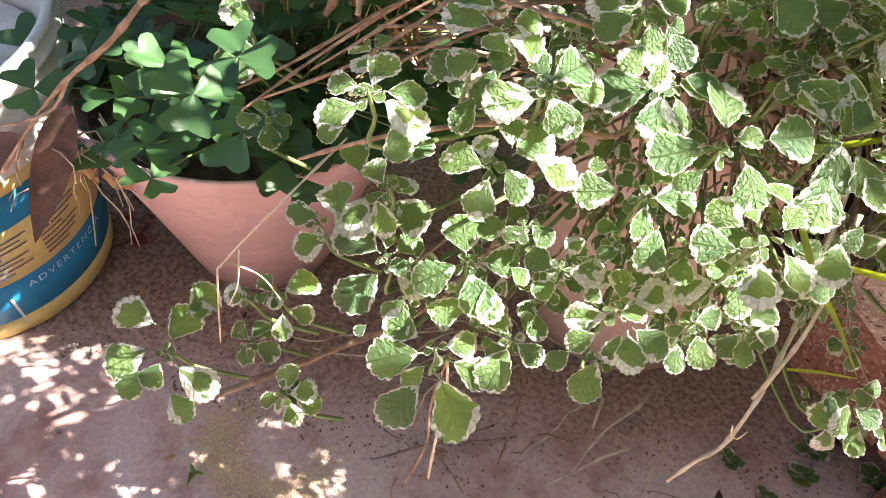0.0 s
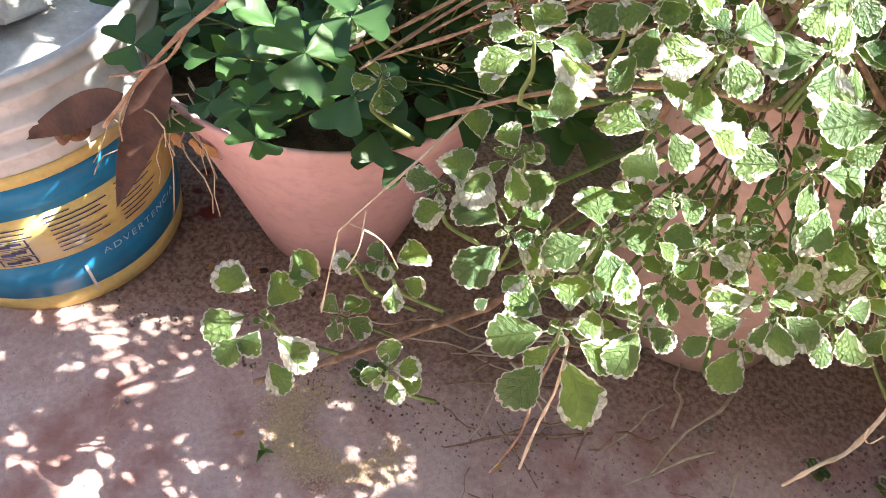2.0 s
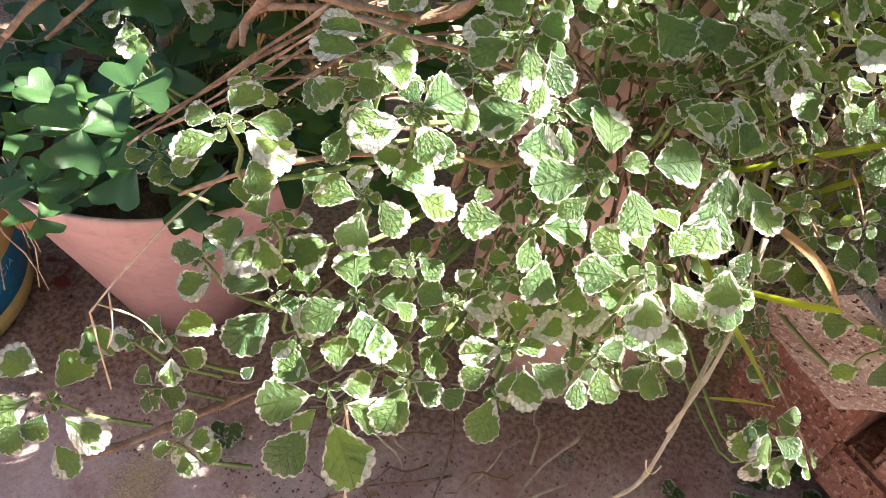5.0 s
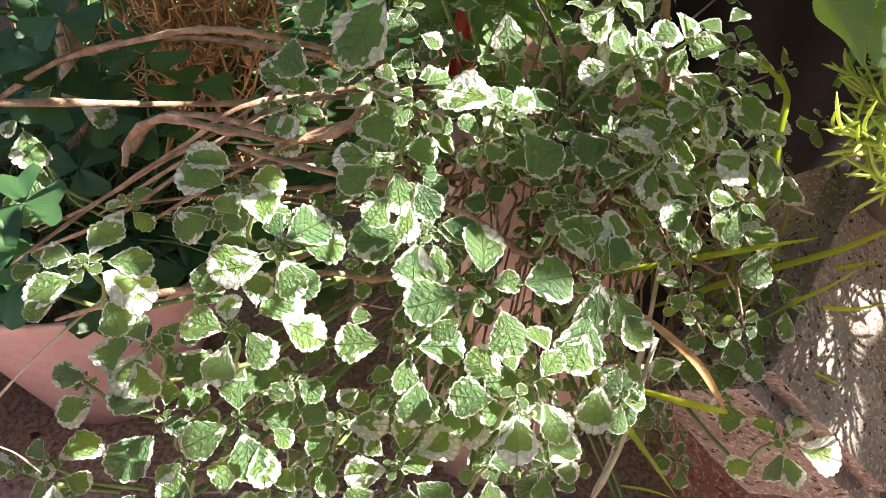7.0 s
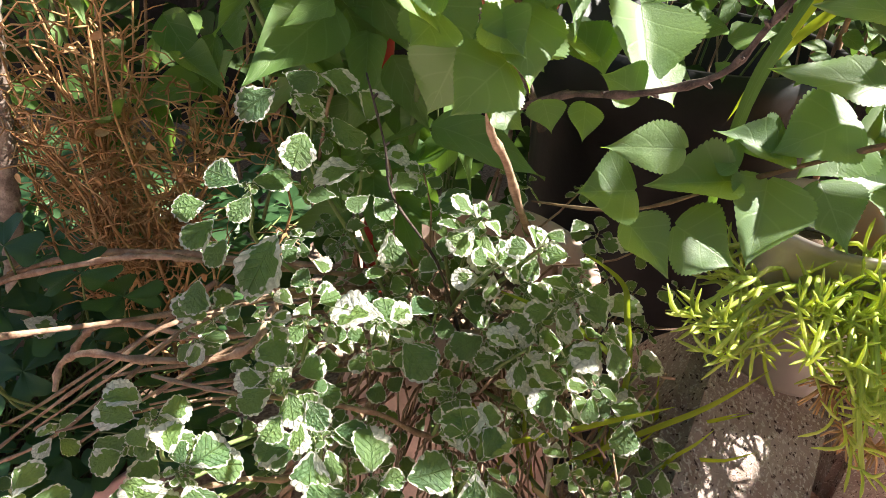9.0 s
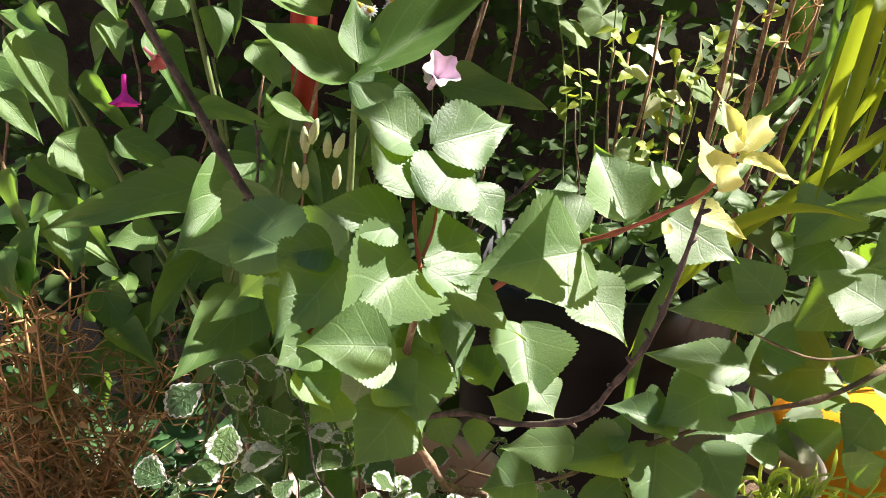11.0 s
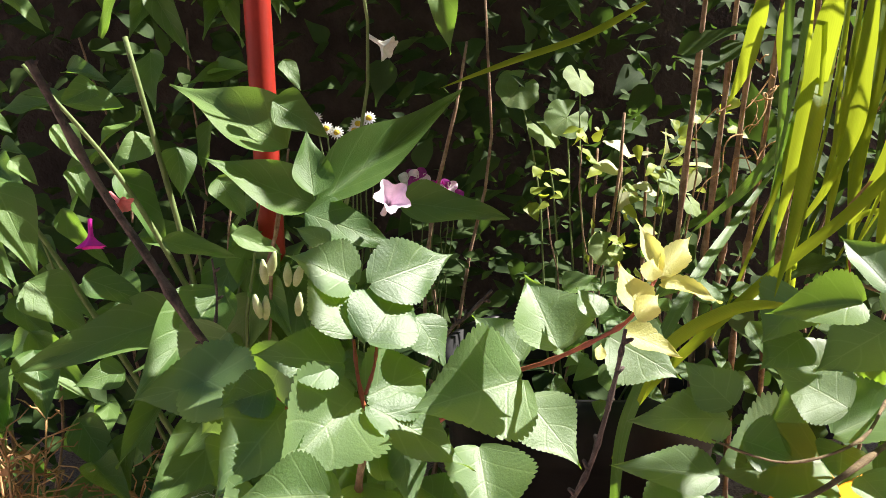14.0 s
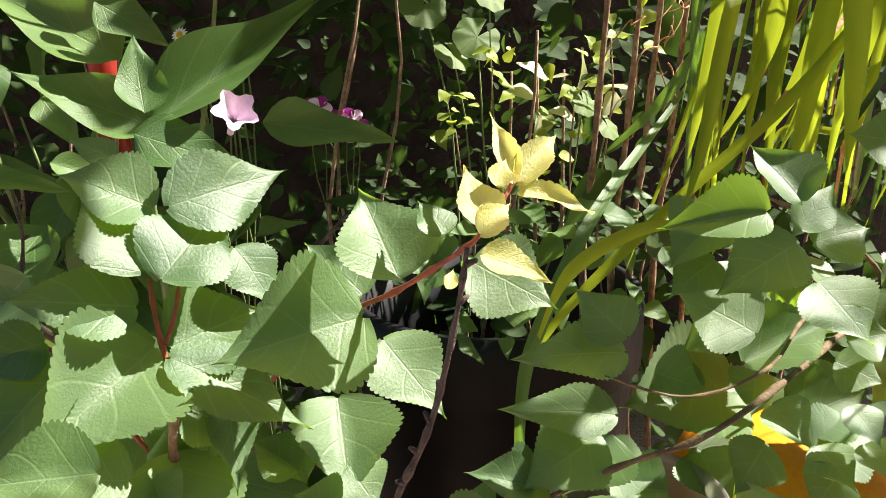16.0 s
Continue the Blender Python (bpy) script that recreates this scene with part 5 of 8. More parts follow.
s = sprig((0.335, -0.001, 0.594))
leaf_to(VAR, s, (0.331, -0.003, 0.595), (0.304, 0.003, 0.603), None)
leaf_to(VAR, s, (0.334, 0.000, 0.596), (0.357, 0.018, 0.596), None)
leaf_to(VAR, s, (0.316, -0.021, 0.589), (0.295, -0.030, 0.587), None)
leaf_to(VAR, s, (0.323, -0.027, 0.583), (0.308, -0.047, 0.573), None)
leaf_to(VAR, s, (0.338, -0.006, 0.591), (0.331, -0.023, 0.581), None)
leaf_to(VAR, s, (0.333, -0.036, 0.575), (0.326, -0.053, 0.566), None)
leaf_to(VAR_PALE, s, (0.361, -0.021, 0.576), (0.350, -0.056, 0.554), None)
leaf_to(VAR, s, (0.326, -0.063, 0.562), (0.325, -0.082, 0.549), None)
s = sprig((0.419, 0.029, 0.561))
leaf_to(VAR, s, (0.408, 0.026, 0.561), (0.393, 0.025, 0.562), None)
leaf_to(VAR_PALE, s, (0.423, 0.028, 0.560), (0.431, 0.006, 0.543), None)
leaf_to(VAR_PALE, s, (0.414, 0.036, 0.566), (0.420, 0.048, 0.571), None)
s = sprig((0.485, 0.036, 0.574))
leaf_to(VAR, s, (0.481, 0.035, 0.574), (0.458, 0.052, 0.584), None)
leaf_to(VAR, s, (0.484, 0.040, 0.577), (0.508, 0.042, 0.573), None)
leaf_to(VAR, s, (0.484, 0.030, 0.571), (0.480, 0.013, 0.560), None)
leaf_to(VAR, s, (0.498, 0.025, 0.567), (0.519, 0.010, 0.553), None)
leaf_to(VAR_PALE, s, (0.490, 0.027, 0.569), (0.490, 0.004, 0.553), None)
s = sprig((0.440, -0.030, 0.529))
leaf_to(VAR, s, (0.426, -0.037, 0.527), (0.397, -0.028, 0.533), None)
leaf_to(VAR, s, (0.438, -0.038, 0.525), (0.429, -0.017, 0.534), None)
leaf_to(VAR, s, (0.447, -0.028, 0.529), (0.460, -0.010, 0.534), None)
leaf_to(VAR, s, (0.440, -0.048, 0.520), (0.429, -0.046, 0.521), None)
leaf_to(VAR, s, (0.453, -0.041, 0.521), (0.470, -0.054, 0.510), None)
leaf_to(VAR, s, (0.461, -0.053, 0.514), (0.461, -0.062, 0.509), None)
s = sprig((0.374, -0.081, 0.530))
leaf_to(VAR, s, (0.376, -0.087, 0.526), (0.366, -0.080, 0.531), None)
leaf_to(VAR, s, (0.392, -0.085, 0.524), (0.405, -0.076, 0.523), None)
leaf_to(VAR, s, (0.401, -0.096, 0.517), (0.411, -0.088, 0.517), None)
s = sprig((0.386, -0.052, 0.531))
leaf_to(VAR, s, (0.386, -0.052, 0.531), (0.378, -0.065, 0.525), None)
leaf_to(VAR, s, (0.390, -0.040, 0.537), (0.403, -0.026, 0.539), None)
leaf_to(VAR, s, (0.377, -0.044, 0.537), (0.363, -0.039, 0.541), None)
leaf_to(VAR_PALE, s, (0.347, -0.054, 0.539), (0.339, -0.064, 0.535), None)
s = sprig((0.541, 0.009, 0.488))
leaf_to(VAR, s, (0.533, 0.008, 0.488), (0.524, 0.011, 0.489), None)
leaf_to(VAR, s, (0.542, 0.005, 0.486), (0.536, -0.007, 0.479), None)
leaf_to(VAR_PALE, s, (0.558, 0.004, 0.485), (0.562, 0.024, 0.493), None)
leaf_to(VAR, s, (0.578, 0.000, 0.482), (0.597, -0.008, 0.475), None)
leaf_to(VAR_PALE, s, (0.569, 0.023, 0.494), (0.555, 0.030, 0.497), None)
# creamy shoots on the right side, paler to stand in for sunlight there
for p, size in (((0.557, -0.014, 0.556), 0.024), ((0.486, 0.010, 0.588), 0.022), ((0.577, -0.029, 0.539), 0.026), ((0.543, -0.018, 0.547), 0.022), ((0.526, -0.035, 0.521), 0.024), ((0.501, -0.005, 0.563), 0.021), ((0.528, 0.002, 0.576), 0.022), ((0.556, -0.048, 0.509), 0.025)):
    shoot(shrub, p, size, (0.45, -0.35, 0.8), VAR_PALE)
shoot(shrub, (0.236, -0.228, 0.27), 0.0205)
shoot(shrub, (0.545, -0.088, 0.388), 0.0227)
shoot(shrub, (0.611, 0.0, 0.456), 0.0281)
shoot(shrub, (0.627, -0.04, 0.385), 0.031)
shoot(shrub, (0.48, -0.15, 0.419), 0.0245)
shoot(shrub, (0.483, -0.14, 0.439), 0.021)
shoot(shrub, (0.541, -0.1, 0.392), 0.0202)
shoot(shrub, (0.302, 0.0, 0.484), 0.0239)
shoot(shrub, (0.536, 0.0, 0.525), 0.0235)
shoot(shrub, (0.502, -0.02, 0.519), 0.0266)
shoot(shrub, (0.174, -0.17, 0.221), 0.0224)
shoot(shrub, (0.171, -0.1, 0.391), 0.0193)
shoot(shrub, (0.644, -0.08, 0.238), 0.0293)
shoot(shrub, (0.638, -0.02, 0.426), 0.0266)

# what grows in full sun: the loose leaves above leave the way to it open
SUNNY = [p for p, s in spots] + [Vector(p) for p in ((0.30, 0.06, 0.77), (0.36, 0.06, 0.80), (0.40, 0.05, 0.77), (0.25, 0.06, 0.75), (0.43, 0.09, 0.90), (0.39, 0.10, 0.92), (0.48, 0.12, 0.88), (0.715, 0.44, 0.765), (0.65, 0.5, 0.80), (0.79, 0.5, 0.83), (0.687, 0.6, 0.91), (0.74, 0.61, 0.87), (0.78, 0.61, 0.88), (0.82, 0.61, 0.89))] + [Vector((0.69 + 0.04 * i, -0.02 + 0.05 * j, 0.55)) for i in range(6) for j in range(3)]


def shades(p, gap=0.034, plants=None):
    """Whether a leaf at p would stand between the sun and a sunlit plant."""
    for h in plants or SUNNY:
        v = p - h
        s = v.dot(SUN_FROM)
        if s > 0.03 and (v - SUN_FROM * s).length < gap:
            return True
    return False


# the rest of the foliage, further in and below
fill = Build()
twigs = Build()
fr = random.Random(77)
near = list(spots)
for i in range(100):
    p, s = near[fr.randrange(len(near))]
    if p.x < 0.24:
        continue
    q = p + Vector((fr.uniform(-0.05, 0.05), fr.uniform(0.0, 0.10), fr.uniform(-0.075, 0.02)))
    if shades(q, 0.022):
        continue
    out = q - Vector((0.46, 0.10, 0.30))
    ax = Vector((out.x * 0.8 + 0.2 + fr.uniform(-0.3, 0.3), out.y - 0.1 + fr.uniform(-0.25, 0.2), 0.6))
    sz = fr.uniform(0.010, 0.021)
    for m, k2 in rosette(q, sz, ax, fr, False):
        fill.add(VAR_B[k2], m)
    if i % 2:
        twigs.tube(bend(q, ROOT.lerp(q, fr.uniform(0.1, 0.5)) + Vector((0, 0, -0.02)), fr.uniform(-0.02, 0.02), 0.006, 6, i), 0.0008, 0.0016, 4)
for i in range(60):
    q = Vector((fr.uniform(0.36, 0.62), fr.uniform(-0.06, 0.15), 0))
    q.z = 0.425 + 0.10 * fr.random() + 0.25 * max(0.0, q.y) * fr.random()
    if shades(q, 0.02):
        continue
    ax = Vector(((q.x - 0.48) * 2 + fr.uniform(-0.4, 0.4) + 0.15, fr.uniform(-0.7, 0.2), 0.7))
    for m, k2 in rosette(q, fr.uniform(0.011, 0.022), ax, fr, False):
        fill.add(VAR_B[k2], m)
    twigs.tube(bend(q, (q.x * 0.6 + 0.19 + fr.uniform(-0.05, 0.05), 0.13 + fr.uniform(-0.06, 0.09), 0.39), fr.uniform(-0.01, 0.03), 0.006, 6, i), 0.0007, 0.0015, 4)
for i in range(60):
    q = Vector((fr.uniform(0.38, 0.62), fr.uniform(-0.10, 0.03), fr.uniform(0.27, 0.44)))
    for m, k2 in rosette(q, fr.uniform(0.010, 0.019), (fr.uniform(-0.4, 0.6), fr.uniform(-0.8, 0.0), 0.6), fr, False):
        fill.add(VAR_B[k2], m)
    twigs.tube(bend(q, (q.x * 0.7 + 0.14 + fr.uniform(-0.05, 0.05), 0.12 + fr.uniform(-0.04, 0.05), 0.42), fr.uniform(0.0, 0.04), 0.008, 7, i), 0.0008, 0.0016, 4)
for i in range(60):
    p = Vector((fr.uniform(0.40, 0.60), fr.uniform(-0.06, 0.03), fr.uniform(0.33, 0.47)))
    twigs.tube(bend(p, p + Vector((fr.uniform(-0.06, 0.06), fr.uniform(0.02, 0.10), fr.uniform(-0.03, 0.05))), 0.01, 0.006, 6, i + 300), 0.0009, 0.0014, 4)
part("inner_foliage", fill, "variegated", shrub, "smaller leaves inside the bush", kind="stuff")
part("inner_twig", twigs, "bark", shrub, "thin woody twig tangle inside the bush", kind="stuff")


def branch(plant, pts, r0, r1, mat="bark", name="branch", knots=4, n=5, label=""):
    b = Build()
    line = through_pts(pts, n)
    k = 0.74 if mat == "darkbark" else 0.62
    b.tube(line, r0 * k, r1 * k, 7, 0.07, knots)
    if mat == "darkbark":
        for i in range(2, len(line) - 3, 3):
            d = (line[i + 1] - line[i]).normalized()
            s = Matrix.Rotation(i * 1.9, 3, d) @ d.orthogonal().normalized() - d * 0.5
            b.tube([line[i], line[i] + s * 0.0022, line[i] + s * 0.0034, line[i] + s * 0.0040], 0.0016, 0.0006, 5, 0.2)
    return part(name, b, mat, plant, label)


branch(shrub, [(0.223, -0.16, 0.417), (0.258, -0.17, 0.447), (0.288, -0.17, 0.465), (0.33, -0.15, 0.471), (0.363, -0.12, 0.459), (0.402, -0.08, 0.44), (0.45, 0.08, 0.43), (0.47, 0.16, 0.385)], 0.0016, 0.0034)
branch(shrub, [(0.307, -0.10, 0.513), (0.331, -0.10, 0.51), (0.361, -0.10, 0.509), (0.401, -0.08, 0.492), (0.435, -0.05, 0.461), (0.476, -0.02, 0.423), (0.48, 0.07, 0.44), (0.49, 0.15, 0.385)], 0.0018, 0.0036)
branch(shrub, [(0.157, 0.03, 0.393), (0.17, 0.03, 0.415), (0.191, 0.028, 0.435), (0.234, 0.02, 0.448), (0.279, 0.01, 0.454), (0.328, 0.0, 0.472), (0.346, 0.0, 0.488), (0.347, 0.01, 0.51)], 0.0045, 0.0030)
branch(shrub, [(0.079, 0.0, 0.316), (0.136, 0.0, 0.359), (0.191, 0.02, 0.401), (0.228, 0.05, 0.423), (0.274, 0.07, 0.465)], 0.0018, 0.0032)
branch(shrub, [(-0.01, 0.03, 0.36), (0.024, 0.04, 0.391), (0.045, 0.06, 0.411), (0.082, 0.07, 0.436), (0.136, 0.08, 0.459), (0.20, 0.09, 0.47), (0.30, 0.10, 0.47), (0.40, 0.12, 0.46), (0.46, 0.18, 0.385)], 0.0030, 0.0040)
branch(shrub, [(0.121, -0.14, 0.478), (0.102, -0.15, 0.454), (0.071, -0.155, 0.425), (0.038, -0.16, 0.387), (-0.006, -0.165, 0.329)], 0.0030, 0.0020)
branch(shrub, [(0.071, -0.155, 0.425), (0.055, -0.16, 0.400), (0.030, -0.165, 0.385), (0.016, -0.17, 0.381)], 0.0016, 0.0011, name="twig")
branch(shrub, [(0.020, -0.162, 0.362), (0.012, -0.166, 0.345), (0.010, -0.168, 0.325)], 0.0014, 0.0009, name="twig")
branch(shrub, [(0.121, -0.14, 0.478), (0.15, -0.10, 0.50), (0.24, 0.0, 0.47), (0.40, 0.10, 0.46), (0.46, 0.17, 0.385)], 0.0030, 0.0036)
branch(shrub, [(0.249, -0.15, 0.434), (0.238, -0.20, 0.431), (0.205, -0.222, 0.385), (0.198, -0.222, 0.366), (0.181, -0.21, 0.278)], 0.0011, 0.0008, "straw")
branch(shrub, [(0.205, -0.222, 0.385), (0.222, -0.215, 0.372), (0.232, -0.212, 0.350)], 0.0009, 0.0006, "straw", "twig")
branch(shrub, [(0.215, -0.222, 0.398), (0.213, -0.225, 0.372), (0.206, -0.226, 0.352)], 0.0008, 0.0006, "straw", "twig")
branch(shrub, [(0.114, -0.205, 0.138), (0.149, -0.17, 0.135), (0.188, -0.13, 0.137), (0.237, -0.08, 0.139), (0.275, -0.045, 0.15), (0.33, 0.0, 0.22), (0.36, 0.04, 0.38), (0.40, 0.08, 0.46), (0.44, 0.14, 0.40)], 0.0045, 0.0070)
branch(shrub, [(0.504, -0.175, 0.225), (0.514, -0.17, 0.254), (0.527, -0.16, 0.268), (0.536, -0.14, 0.302), (0.55, -0.10, 0.311), (0.56, -0.06, 0.326), (0.56, 0.03, 0.42), (0.53, 0.14, 0.44), (0.51, 0.17, 0.385)], 0.0018, 0.0032, "straw")
branch(shrub, [(0.521, -0.165, 0.300), (0.524, -0.165, 0.290), (0.529, -0.165, 0.287), (0.531, -0.165, 0.298)], 0.0010, 0.0008, "straw", "twig")
branch(shrub, [(0.533, -0.14, 0.300), (0.540, -0.13, 0.325), (0.552, -0.10, 0.356), (0.56, -0.05, 0.40)], 0.0018, 0.0026, "straw", "twig")
branch(shrub, [(0.338, -0.20, 0.159), (0.338, -0.20, 0.222), (0.34, -0.20, 0.276), (0.336, -0.20, 0.325)], 0.0018, 0.0014, "straw")
branch(shrub, [(0.318, -0.19, 0.115), (0.33, -0.19, 0.19), (0.329, -0.19, 0.254), (0.335, -0.18, 0.31)], 0.0015, 0.0014, "bark")
for i in range(16):
    p = Vector((fr.uniform(0.20, 0.36), fr.uniform(-0.03, 0.08), fr.uniform(0.30, 0.47)))
    q = Vector((fr.uniform(0.42, 0.52), fr.uniform(0.12, 0.20), 0.385))
    b = Build()
    b.tube(bend(p, q, fr.uniform(-0.03, 0.05), 0.012, 10, 50 + i), fr.uniform(0.0009, 0.0016), 0.0024, 5, 0.08, 3)
    part("twig", b, "bark", shrub)
branch(shrub, [(0.026, 0.046, 0.394), (0.096, 0.047, 0.448), (0.196, 0.020, 0.500), (0.233, 0.014, 0.515), (0.262, 0.015, 0.519), (0.289, 0.020, 0.517), (0.40, 0.10, 0.47)], 0.0034, 0.0034)
branch(shrub, [(0.229, -0.084, 0.471), (0.230, -0.074, 0.486), (0.261, -0.088, 0.512), (0.296, -0.089, 0.514), (0.333, -0.070, 0.506), (0.359, -0.074, 0.525), (0.365, -0.050, 0.537)], 0.0032, 0.0038)
branch(shrub, [(0.170, -0.106, 0.407), (0.238, -0.116, 0.459), (0.278, -0.092, 0.491), (0.305, -0.034, 0.503), (0.36, 0.03, 0.50)], 0.0014, 0.0024)
branch(shrub, [(0.163, -0.118, 0.404), (0.205, -0.075, 0.436), (0.257, -0.060, 0.480), (0.292, -0.030, 0.500), (0.38, 0.05, 0.49)], 0.0014, 0.0026)
branch(shrub, [(0.188, -0.064, 0.409), (0.262, -0.046, 0.470), (0.320, 0.001, 0.496), (0.40, 0.06, 0.48)], 0.0014, 0.0024)
branch(shrub, [(0.258, -0.121, 0.462), (0.303, -0.089, 0.491), (0.353, -0.053, 0.513), (0.42, 0.02, 0.49)], 0.0014, 0.0022)
# dead stems lying on the ground below
litter = thing("dry_stalk_heap", (0.36, 0.0, 0.0), "dry tan stalks lying on the ground under the shrub", "stalks")
for i in range(30):
    p = Vector((fr.uniform(0.26, 0.56), fr.uniform(-0.06, 0.10), fr.uniform(0.006, 0.05)))
    d = Vector((fr.uniform(-1, 0.5), fr.uniform(-0.7, 0.2), 0)).normalized() * fr.uniform(0.06, 0.17)
    q = p + d
    q.z = fr.uniform(0.004, 0.02)
    b = Build()
    b.tube(bend(p, q, 0.006, 0.006, 8, i), fr.uniform(0.0010, 0.0022), 0.0009, 5, 0.1, 3)
    part("stalk", b, "straw" if i % 3 else "bark", litter)

# ---------------------------------------------------------------- bricks, cement block and the pots on the right


def brick_mesh(name, size, seed, mat, wear=0.006):
    """A worn block with rounded, chipped edges."""
    bm = bmesh.new()
    bmesh.ops.create_cube(bm, size=1.0)
    for v in bm.verts:
        v.co = Vector((v.co.x * size[0], v.co.y * size[1], v.co.z * size[2]))
    bmesh.ops.bevel(bm, geom=bm.edges[:], offset=wear, segments=2, affect='EDGES')
    bmesh.ops.subdivide_edges(bm, edges=[e for e in bm.edges if e.calc_length() > 0.03], cuts=7, use_grid_fill=True)
    o = Vector((seed * 3.1, seed * 1.7, seed))
    for v in bm.verts:
        v.co += v.normal * 0.0022 * noise.noise(v.co * 30 + o) + v.normal * 0.0012 * noise.noise(v.co * 150 + o)
    me = bpy.data.meshes.new(name)
    bm.to_mesh(me)
    bm.free()
    for p in me.polygons:
        p.use_smooth = True
    me.set_sharp_from_angle(angle=radians(38))
    me.materials.append(M[mat])
    return me


BR = [brick_mesh("brick", (0.24, 0.12, 0.068), i, "brick") for i in range(3)]
for i, (x, y, z, rz) in enumerate(((0.835, 0.20, 0.034, 44), (0.786, 0.147, 0.103, 47), (0.778, 0.136, 0.172, 45), (0.89, 0.05, 0.034, 50), (0.875, 0.055, 0.103, 41), (0.885, 0.045, 0.172, 48))):
    solo("brick", BR[i % 3], None, pose(x, y, z, 0, 0, rz), "worn red clay brick in a rough stack", "brick", group="stacked bricks")
# a rough cement lump leans on the bricks: its long way, its slope and its face
ax_n, ax_u = Vector((0.459, -0.468, 0.755)).normalized(), Vector((-0.353, -0.876, -0.328))
ax_u = (ax_u - ax_n * ax_u.dot(ax_n)).normalized()
ax_v = ax_n.cross(ax_u)
m = Matrix((ax_u, ax_v, ax_n)).transposed().to_4x4()
m.translation = Vector((0.686, 0.061, 0.437)) + ax_u * 0.035 + ax_v * 0.058 - ax_n * 0.06
me = brick_mesh("cement_block", (0.22, 0.155, 0.12), 9, "cement", 0.014)
solo("cement_block", me, None, m, "rough pinkish cement lump leaning on the brick stack", "block")


def round_pot(name, at, r0, r1, h, mat, label, category="pot", wall=0.006, soil="soil", fill=0.85):
    at = Vector(at)
    p = thing(name, at, label, category)
    b = Build()
    b.lathe([(0.0, 0.003), (r0 - 0.006, 0.003), (r0, 0.0), (r0 + 0.003, 0.006), (r0 + (r1 - r0) * 0.5, h * 0.5), (r1 - 0.002, h * 0.86), (r1 + 0.006, h * 0.87), (r1 + 0.007, h * 0.97), (r1 + 0.003, h), (r1 - wall, h), (r1 - wall - 0.004, h * 0.8)], 44)
    part("wall", b, mat, p, at=Matrix.Translation(at))
    if soil:
        b = Build()
        rs = r1 - wall - 0.003
        b.lathe([(0.0, h * fill + 0.006), (rs * 0.6, h * fill + 0.004), (rs, h * fill)], 24, 0.02)
        part("soil", b, soil, p, at=Matrix.Translation(at))
    return p


# black form that fills the dark gap behind the sapling
round_pot("black_pot", (0.69, 0.47, 0.0), 0.14, 0.17, 0.62, "black", "tall black pot-shaped form filling the dark gap behind", fill=0.5)
clay = M["claypot"]
clear = thing("clear_pot", (0.752, 0.105, 0.440), "cloudy clear plastic pot holding the trailing succulent", "pot")
b = Build()
b.lathe([(0.0, 0.002), (0.042, 0.002), (0.046, 0.0), (0.049, 0.006), (0.056, 0.07), (0.062, 0.130), (0.0655, 0.132), (0.066, 0.138), (0.0635, 0.140), (0.060, 0.132), (0.053, 0.07), (0.046, 0.008), (0.0, 0.006)], 44)
part("wall", b, "clear", clear, at=Matrix.Translation((0.752, 0.105, 0.440)))
b = Build()
b.lathe([(0.0, 0.012), (0.043, 0.012), (0.049, 0.06), (0.054, 0.098), (0.03, 0.106), (0.0, 0.108)], 28, 0.02)
part("soil", b, "soil", clear, at=Matrix.Translation((0.752, 0.105, 0.440)))
me = brick_mesh("cement_block", (0.17, 0.17, 0.413), 6, "cement", 0.01)
solo("cement_block", me, None, pose(0.985, 0.285, 0.2065, 0, 0, 0), "upright cement block under the orange pot", "block")
op = thing("orange_pot", (0.922, 0.205, 0.415), "bright orange plastic pot turned upside down", "pot")
b = Build()
b.lathe([(0.112, 0.0), (0.114, 0.006), (0.110, 0.010), (0.108, 0.05), (0.102, 0.095), (0.088, 0.128), (0.062, 0.146), (0.03, 0.152), (0.0, 0.153)], 48)
part("wall", b, "orange", op, at=Matrix.Translation((0.922, 0.205, 0.415)))
b = Build()
b.lathe([(0.112, 0.0), (0.119, 0.001), (0.120, 0.012), (0.112, 0.014)], 48)
part("rim", b, "orange", op, at=Matrix.Translation((0.922, 0.205, 0.415)))

# trailing succulent with finger-like leaves
succ = thing("finger_succulent", (0.745, 0.07, 0.50), "trailing succulent with yellow-green finger-like leaves", "plant")
nr = random.Random(31)
FING = []
for i in range(5):
    b = Build()
    b.tube(bend((0, 0, 0), (0, 1, 0), (0.10, 0.2, 0.05, -0.08, 0.26)[i], 0.0, 7, i), 0.036, 0.040, 6)
    n0 = len(b.v)
    for j in range(6):
        b.v[n0 - 6 + j] = tuple(Vector(b.v[n0 - 6 + j]).lerp(Vector((0, 1.02, 0)), 0.7))
        b.v[j] = tuple(Vector(b.v[j]).lerp(Vector((0, 0, 0)), 0.5))
    FING.append(b)
FM = [b.mesh("leaf", "needle") for b in FING]
rest = Build()
count = 0
